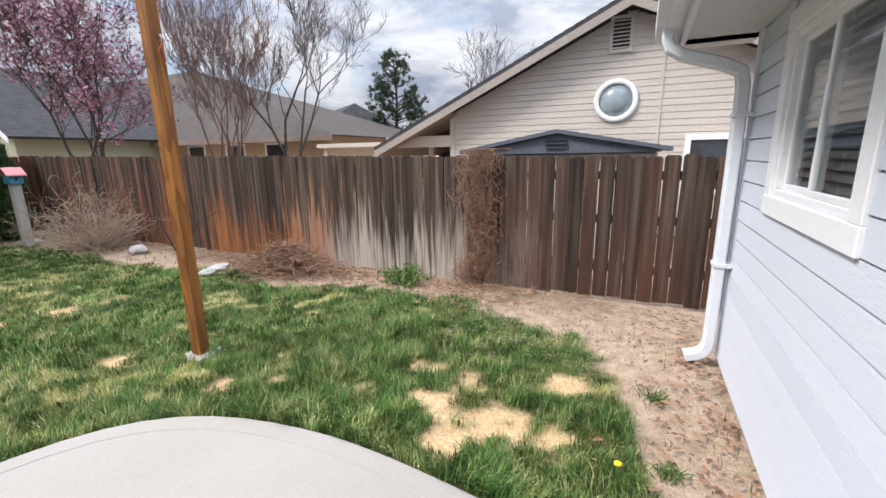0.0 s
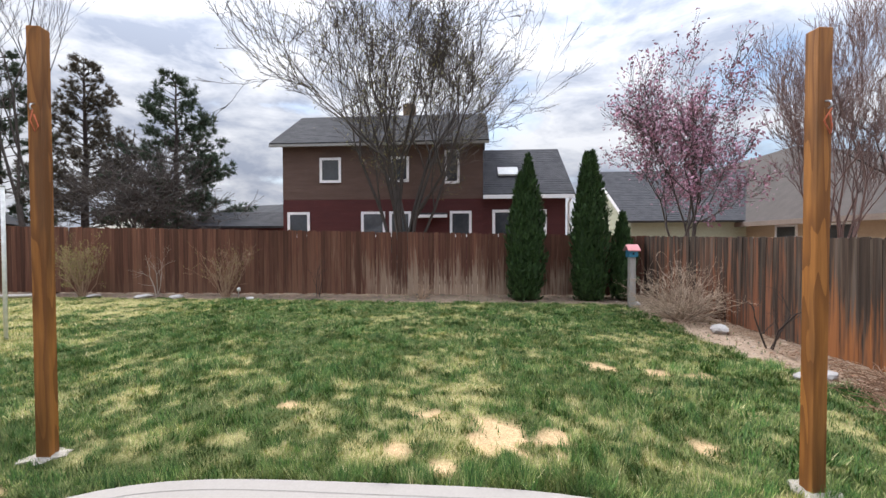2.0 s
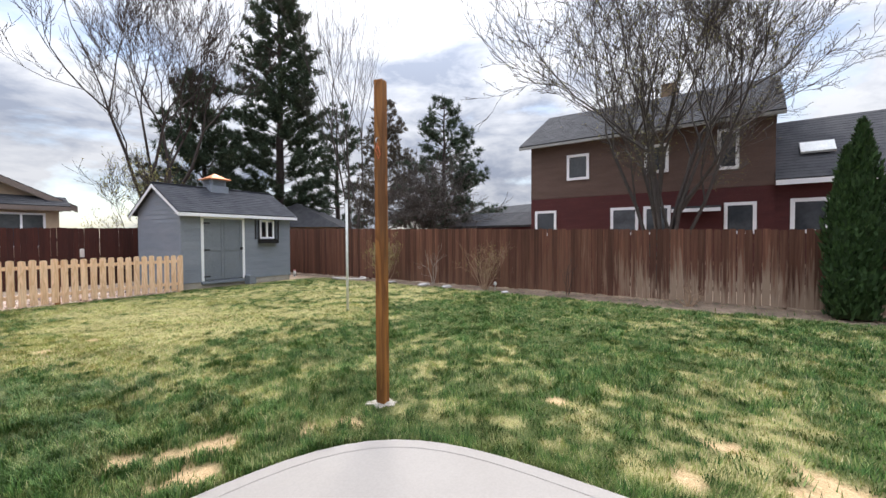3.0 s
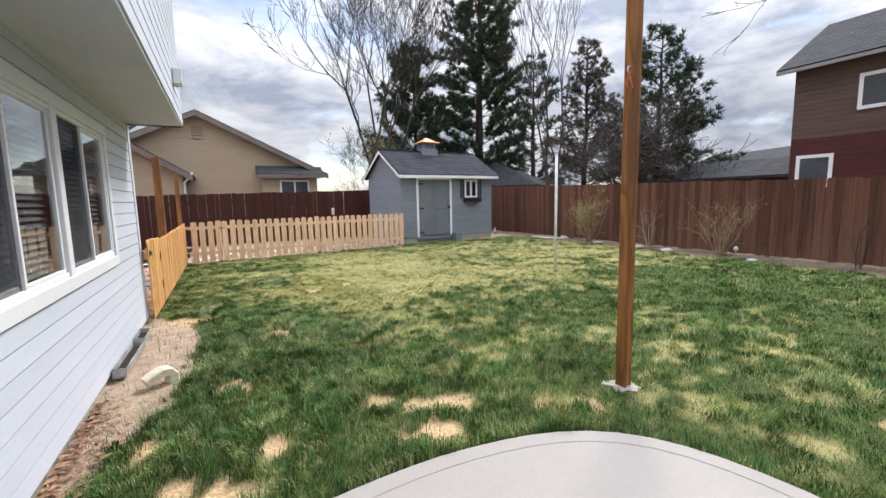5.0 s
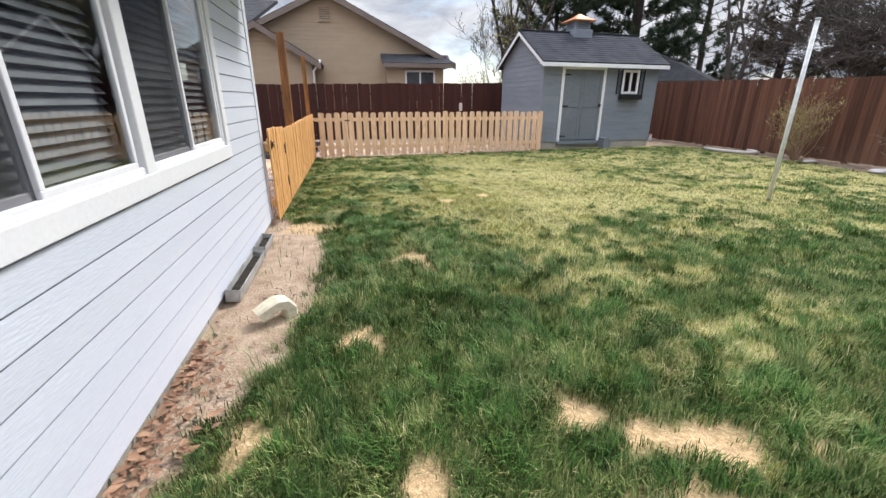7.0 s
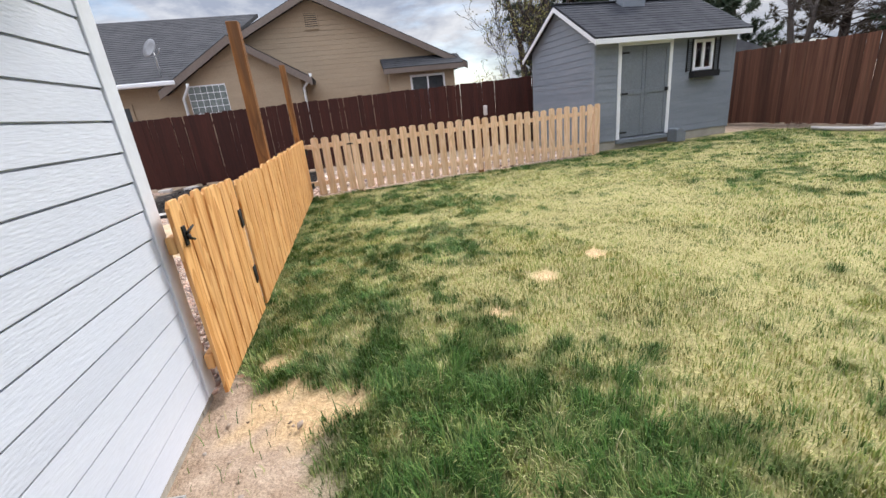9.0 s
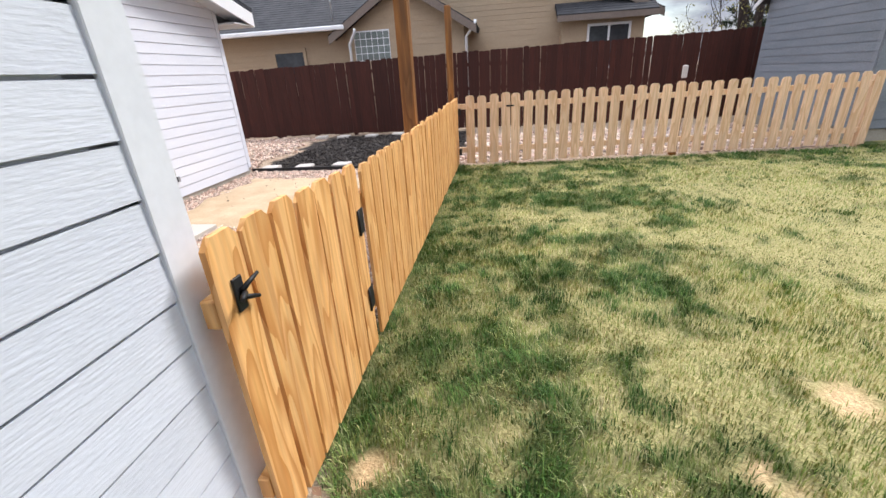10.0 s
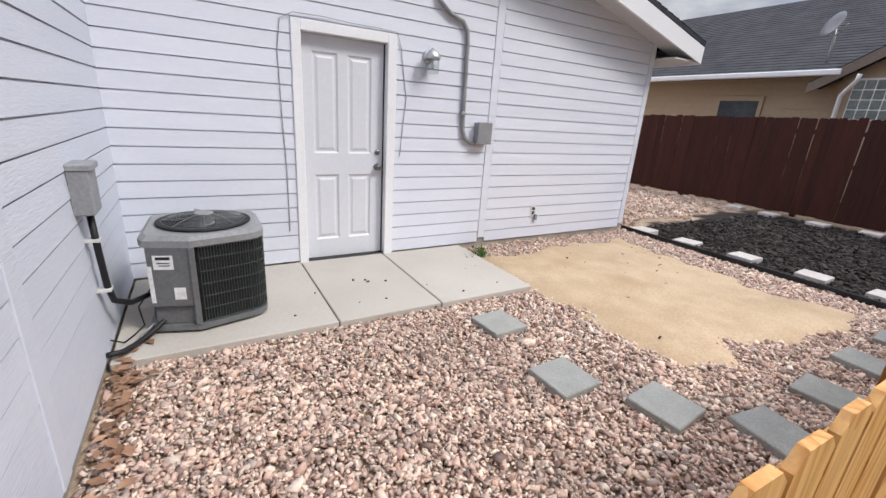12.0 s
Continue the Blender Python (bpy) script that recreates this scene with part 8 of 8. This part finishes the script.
def scatter(name, x, y, size, mat, label, seed, z=0.0, flat=0.6, long_=1.4, category="gravel"):
    """Angular stones or chips lying loosely at places x, y."""
    rs = np.random.RandomState(seed)
    n = len(x)
    v = ICO[None] * rs.uniform(0.62, 1.22, (n, 12, 1))
    s = size * np.exp(rs.normal(0, 0.32, n))
    sc = np.stack([s * rs.uniform(1.0, long_, n), s, s * flat * rs.uniform(0.7, 1.2, n)], 1)
    v = v * sc[:, None, :]
    tilt, yaw = rs.normal(0, 0.35, n), rs.uniform(0, math.tau, n)
    ct, st, cy, sy = np.cos(tilt), np.sin(tilt), np.cos(yaw), np.sin(yaw)
    vx, vz = v[..., 0] * ct[:, None] + v[..., 2] * st[:, None], -v[..., 0] * st[:, None] + v[..., 2] * ct[:, None]
    wx, wy = vx * cy[:, None] - v[..., 1] * sy[:, None], vx * sy[:, None] + v[..., 1] * cy[:, None]
    co = np.stack([wx + x[:, None], wy + y[:, None], vz + z + rs.uniform(-0.012, 0.012, n)[:, None]], -1).reshape(-1, 3)
    f = ((np.arange(n) * 12)[:, None, None] + ICO_F[None]).reshape(-1, 3)
    return tagged(part_mesh(name, fast_mesh(name, co, f), mat), label, category, kind="stuff")


CHIP = np.array([(x, y, z) for x in (-1, 1) for y in (-1, 1) for z in (-1, 1)]) * 0.74
CHIP_F = np.array([(0, 1, 3), (0, 3, 2), (4, 6, 7), (4, 7, 5), (0, 4, 5), (0, 5, 1), (2, 3, 7), (2, 7, 6), (0, 2, 6), (0, 6, 4), (1, 5, 7), (1, 7, 3)])


def crushed(name, x, y, size, mat, label, seed, z=0.0):
    """Angular crushed stones: skewed six-sided chips, each turned its own way."""
    rs = np.random.RandomState(seed)
    n = len(x)
    v = CHIP[None] + rs.normal(0, 0.30, (n, 8, 3))
    s = size * np.exp(rs.normal(0, 0.38, n))
    v = v * np.stack([s * rs.uniform(1.0, 1.6, n), s * rs.uniform(0.75, 1.1, n), s * rs.uniform(0.4, 0.75, n)], 1)[:, None, :]
    q = rs.normal(0, 1, (n, 4)) * np.array([[1, 0.28, 0.28, 1]])
    q /= np.linalg.norm(q, axis=1, keepdims=True)
    w, u = q[:, :1, None], q[:, None, 1:]
    t = 2 * np.cross(np.broadcast_to(u, v.shape), v)
    v = v + w * t + np.cross(np.broadcast_to(u, v.shape), t)
    co = (v + np.stack([x, y, z + rs.uniform(-0.012, 0.010, n)], 1)[:, None, :]).reshape(-1, 3)
    f = ((np.arange(n) * 8)[:, None, None] + CHIP_F[None]).reshape(-1, 3)
    return tagged(part_mesh(name, fast_mesh(name, co, f), mat), label, "gravel", kind="stuff")


def sand_depth(x, y):
    e = (fbm(x * 1.6, y * 1.6, 90) - 0.5) * 0.75 + (fbm(x * 8, y * 8, 91) - 0.5) * 0.22
    return np.minimum(np.minimum(x - 1.80, 4.32 - x), np.minimum(y + 12.88, -10.52 - y)) + e


rs = np.random.RandomState(5)
n = int(3.75 * 6.05 * 4900)
x, y = rs.uniform(0.98, 4.68, n), rs.uniform(-13.41, -7.37, n)
k = (sand_depth(x, y) + np.abs(rs.normal(0, 0.10, n)) * -1.0 < 0.0) & (sand_depth(x, y) < rs.exponential(0.05, n)) & ~((x > 3.37) & (y > -10.46)) & ~((x > 4.5) & (rs.uniform(0, 1, n) < 0.5))
crushed("gravel", x[k], y[k], 0.0090, gravel_mat, "pink and tan crushed stone gravel", 6, -0.020)
n = 11500
x, y = rs.uniform(4.3, 9.0, n), rs.uniform(-18.0, -13.2, n)
k = (x > 4.75 - (y + 13.2) * 0.12 + (fbm(x * 2, y * 2, 70) - 0.5) * 1.0)
crushed("gravel", x[k], y[k], 0.015, gravel_mat, "pale loose gravel behind the garage", 7, -0.025)
n = 5200
x, y = rs.uniform(-5.4, 1.0, n), rs.uniform(-17.2, -13.6, n)
k = (y < -13.62 + (x - 0.95) * 0.094)
crushed("gravel", x[k], y[k], 0.026, gravel_mat, "loose pale gravel behind the picket fence", 8, -0.028)
n = 7600
x, y = rs.uniform(1.0, 4.7, n), rs.uniform(-17.95, -13.48, n)
k = x < 4.6 - (y + 13.2) * 0.12 + (fbm(x * 2, y * 2, 70) - 0.5) * 1.0
scatter("bark_mulch", x[k], y[k], 0.021, bark_chip, "dark shredded bark mulch", 9, -0.025, 0.35, 2.4, "mulch")
# small clods and stones on the bare beds
n = 5200
x = np.concatenate([rs.uniform(-11.5, 1.0, n), rs.uniform(0.3, 1.0, 160)])
y = np.concatenate([rs.uniform(1.8, 5.0, n), rs.uniform(-7.2, -2.3, 160)])
_, dirt_here, _ = zones(x, y)
k = dirt_here > 0.7
clod = ramp_material("dirt_clod", [(0.24, 0.17, 0.12), (0.30, 0.22, 0.16), (0.38, 0.29, 0.22), (0.26, 0.21, 0.18), (0.44, 0.38, 0.33)])
scatter("dirt_clods", x[k], y[k], 0.009, clod, "small clods and pebbles on bare soil", 10, -0.012, 0.7, 1.4, "soil")

sx_, sy_ = np.arange(1.55, 4.62, 0.045), np.arange(-13.1, -10.25, 0.045)
SX, SY = np.meshgrid(sx_, sy_)
sd_ = sand_depth(SX.ravel(), SY.ravel())
sz_ = -0.05 + 0.06 * np.clip((sd_ + 0.06) / 0.22, 0, 1) ** 0.6 + (fbm(SX.ravel() * 4, SY.ravel() * 4, 95) - 0.5) * 0.03 * np.clip(sd_ / 0.2, 0, 1)
ii = np.arange(len(sd_)).reshape(SX.shape)
q = np.stack([ii[:-1, :-1], ii[:-1, 1:], ii[1:, 1:], ii[1:, :-1]], -1).reshape(-1, 4)
q = q[(sd_[q] > -0.07).all(1)]
sand_mat = material("yellow_sand", (0.44, 0.32, 0.205), (0.55, 0.42, 0.285), 3.5, 0.95, 0.8, (1, 1, 1), 60, 0.0, third=(0.38, 0.265, 0.155), third_scale=1.5, third_amount=0.5)
sand_bed = part_mesh("sand_bed", fast_mesh("sand_bed", np.stack([SX.ravel(), SY.ravel(), sz_], 1), q), sand_mat)
for p in sand_bed.data.polygons:
    p.use_smooth = True
tagged(sand_bed, "raked yellow sand spread in a rough rectangle", "sand", kind="structure")
n = 22
scatter("sand_debris", rs.uniform(2.0, 4.2, n), rs.uniform(-12.7, -10.7, n), 0.008, bark_chip, "scattered dark bark bits on the sand", 12, 0.02, 0.5, 2.5, "debris")
scatter("slab_pebbles", rs.uniform(3.45, 4.4, 16), rs.uniform(-10.3, -8.3, 16), 0.010, bark_chip, "few loose pebbles on the slab", 13, 0.034, 0.7, 1.5, "debris")


def dead_leaves(name, x, y, size, label, seed, z=0.012):
    rs = np.random.RandomState(seed)
    n = len(x)
    a = rs.uniform(0, math.tau, n)
    s = size * rs.uniform(0.6, 1.4, n)
    dx, dy = np.cos(a) * s, np.sin(a) * s
    tx, ty = -np.sin(a) * s * 0.55, np.cos(a) * s * 0.55
    zz = z + rs.uniform(0, 0.02, n)
    lift = rs.uniform(0.1, 0.5, n) * s
    co = np.stack([np.stack([x - dx, y - dy, zz + lift * 0.3], 1), np.stack([x + tx, y + ty, zz + lift], 1), np.stack([x + dx, y + dy, zz + lift * 0.4], 1), np.stack([x - tx, y - ty, zz + lift * 0.9], 1), np.stack([x, y, zz], 1)], 1).reshape(-1, 3)
    f = ((np.arange(n) * 5)[:, None, None] + np.array([[0, 4, 1], [1, 4, 2], [2, 4, 3], [3, 4, 0]])[None]).reshape(-1, 3)
    return tagged(part_mesh(name, fast_mesh(name, co, f), leaf_litter), label, "leaves", kind="stuff")


n = 100
dead_leaves("dead_leaves", 3.55 - np.abs(rs.normal(0, 0.85, n)), -7.40 - np.abs(rs.normal(0, 0.07, n)), 0.035, "red-brown dead leaves drifted against the wall", 21)
n = 520
dead_leaves("dead_leaves", 0.97 - np.abs(rs.normal(0, 0.10, n)), rs.uniform(-4.6, -1.5, n), 0.028, "brown dead leaves along the foundation", 22)
n = 260
dead_leaves("dead_leaves", 0.97 - np.abs(rs.normal(0, 0.25, n)), rs.uniform(1.0, 4.6, n), 0.026, "brown dead leaves along the foundation", 23)
n = 900
dead_leaves("dead_leaves", rs.uniform(-6.0, -0.6, n), 4.95 - np.abs(rs.normal(0, 0.3, n)), 0.03, "pale dry leaves along the fence bed", 24)

# weeds and a dandelion beside the house
for x, y, h, sd in ((0.56, 3.15, 0.10, 401), (0.45, 2.34, 0.07, 402), (0.62, 2.48, 0.06, 403), (-0.05, 3.9, 0.08, 404)):
    w = empty("grass_tuft", pose(x, y, 0), "small green grass tuft on bare soil", "weed", "grass tufts")
    r_ = random.Random(sd)
    segs = []
    for _ in range(60):
        a, l = r_.uniform(0, math.tau), r_.uniform(0.3, 1.0)
        p = Vector((r_.gauss(0, 0.03), r_.gauss(0, 0.03), -0.02))
        m1 = p + Vector((math.cos(a) * 0.02, math.sin(a) * 0.02, h * l * 0.7))
        m2 = m1 + Vector((math.cos(a) * 0.05 * l, math.sin(a) * 0.05 * l, h * l * 0.35))
        segs += [(*p, *m1, 0.003, 0.0025), (*m1, *m2, 0.0025, 0.0008)]
    part_mesh("blades", twig_mesh("blades", segs, 3), weed_green, w)
yellow = material("dandelion_yellow", (0.80, 0.56, 0.02), (0.85, 0.65, 0.04), 10, 0.7, 0.0, (1, 1, 1), 30, 0.0)
dan = empty("dandelion", pose(0.38, 2.36, 0), "single yellow dandelion flower", "flower")
bm = bmesh.new()
tube(bm, [(0, 0, -0.02), (0.004, 0, 0.05)], 0.003, 5)
part("stem", bm, weed_green, dan)
bm = bmesh.new()
lathe(bm, [(0.004, 0.048), (0.018, 0.056), (0.020, 0.062), (0.010, 0.068), (0.002, 0.07)], 12)
part("flower_head", bm, yellow, dan)

# ---- lapped siding boards on the near walls ----
lap_boards(wall_west, siding_paint, L_west - 0.09, 0.034, 2.60, EXPO, [W1, W2], s0=0.075, thick=0.016)
lap_boards(wall_south, siding_paint, L_south - 0.09, 0.0335, 3.6, EXPO_GARAGE, [(4.69 - 2.55, 4.69 - 2.44, 0, 3.6)], s0=0.0, thick=0.017)
lap_boards(wall_garage, garage_paint, L_gar, 0.0335, 3.9, EXPO_GARAGE, [GDOOR, (2.552, 2.66, 0, 3.3)], s0=0.09, top=garage_top, thick=0.017)
lap_boards(up_w, siding_paint, L_up, 2.62, 5.3, EXPO, [], pieces=False)
lap_boards(up_s, siding_paint, L_us, 2.62, 5.3, EXPO, [], pieces=False)
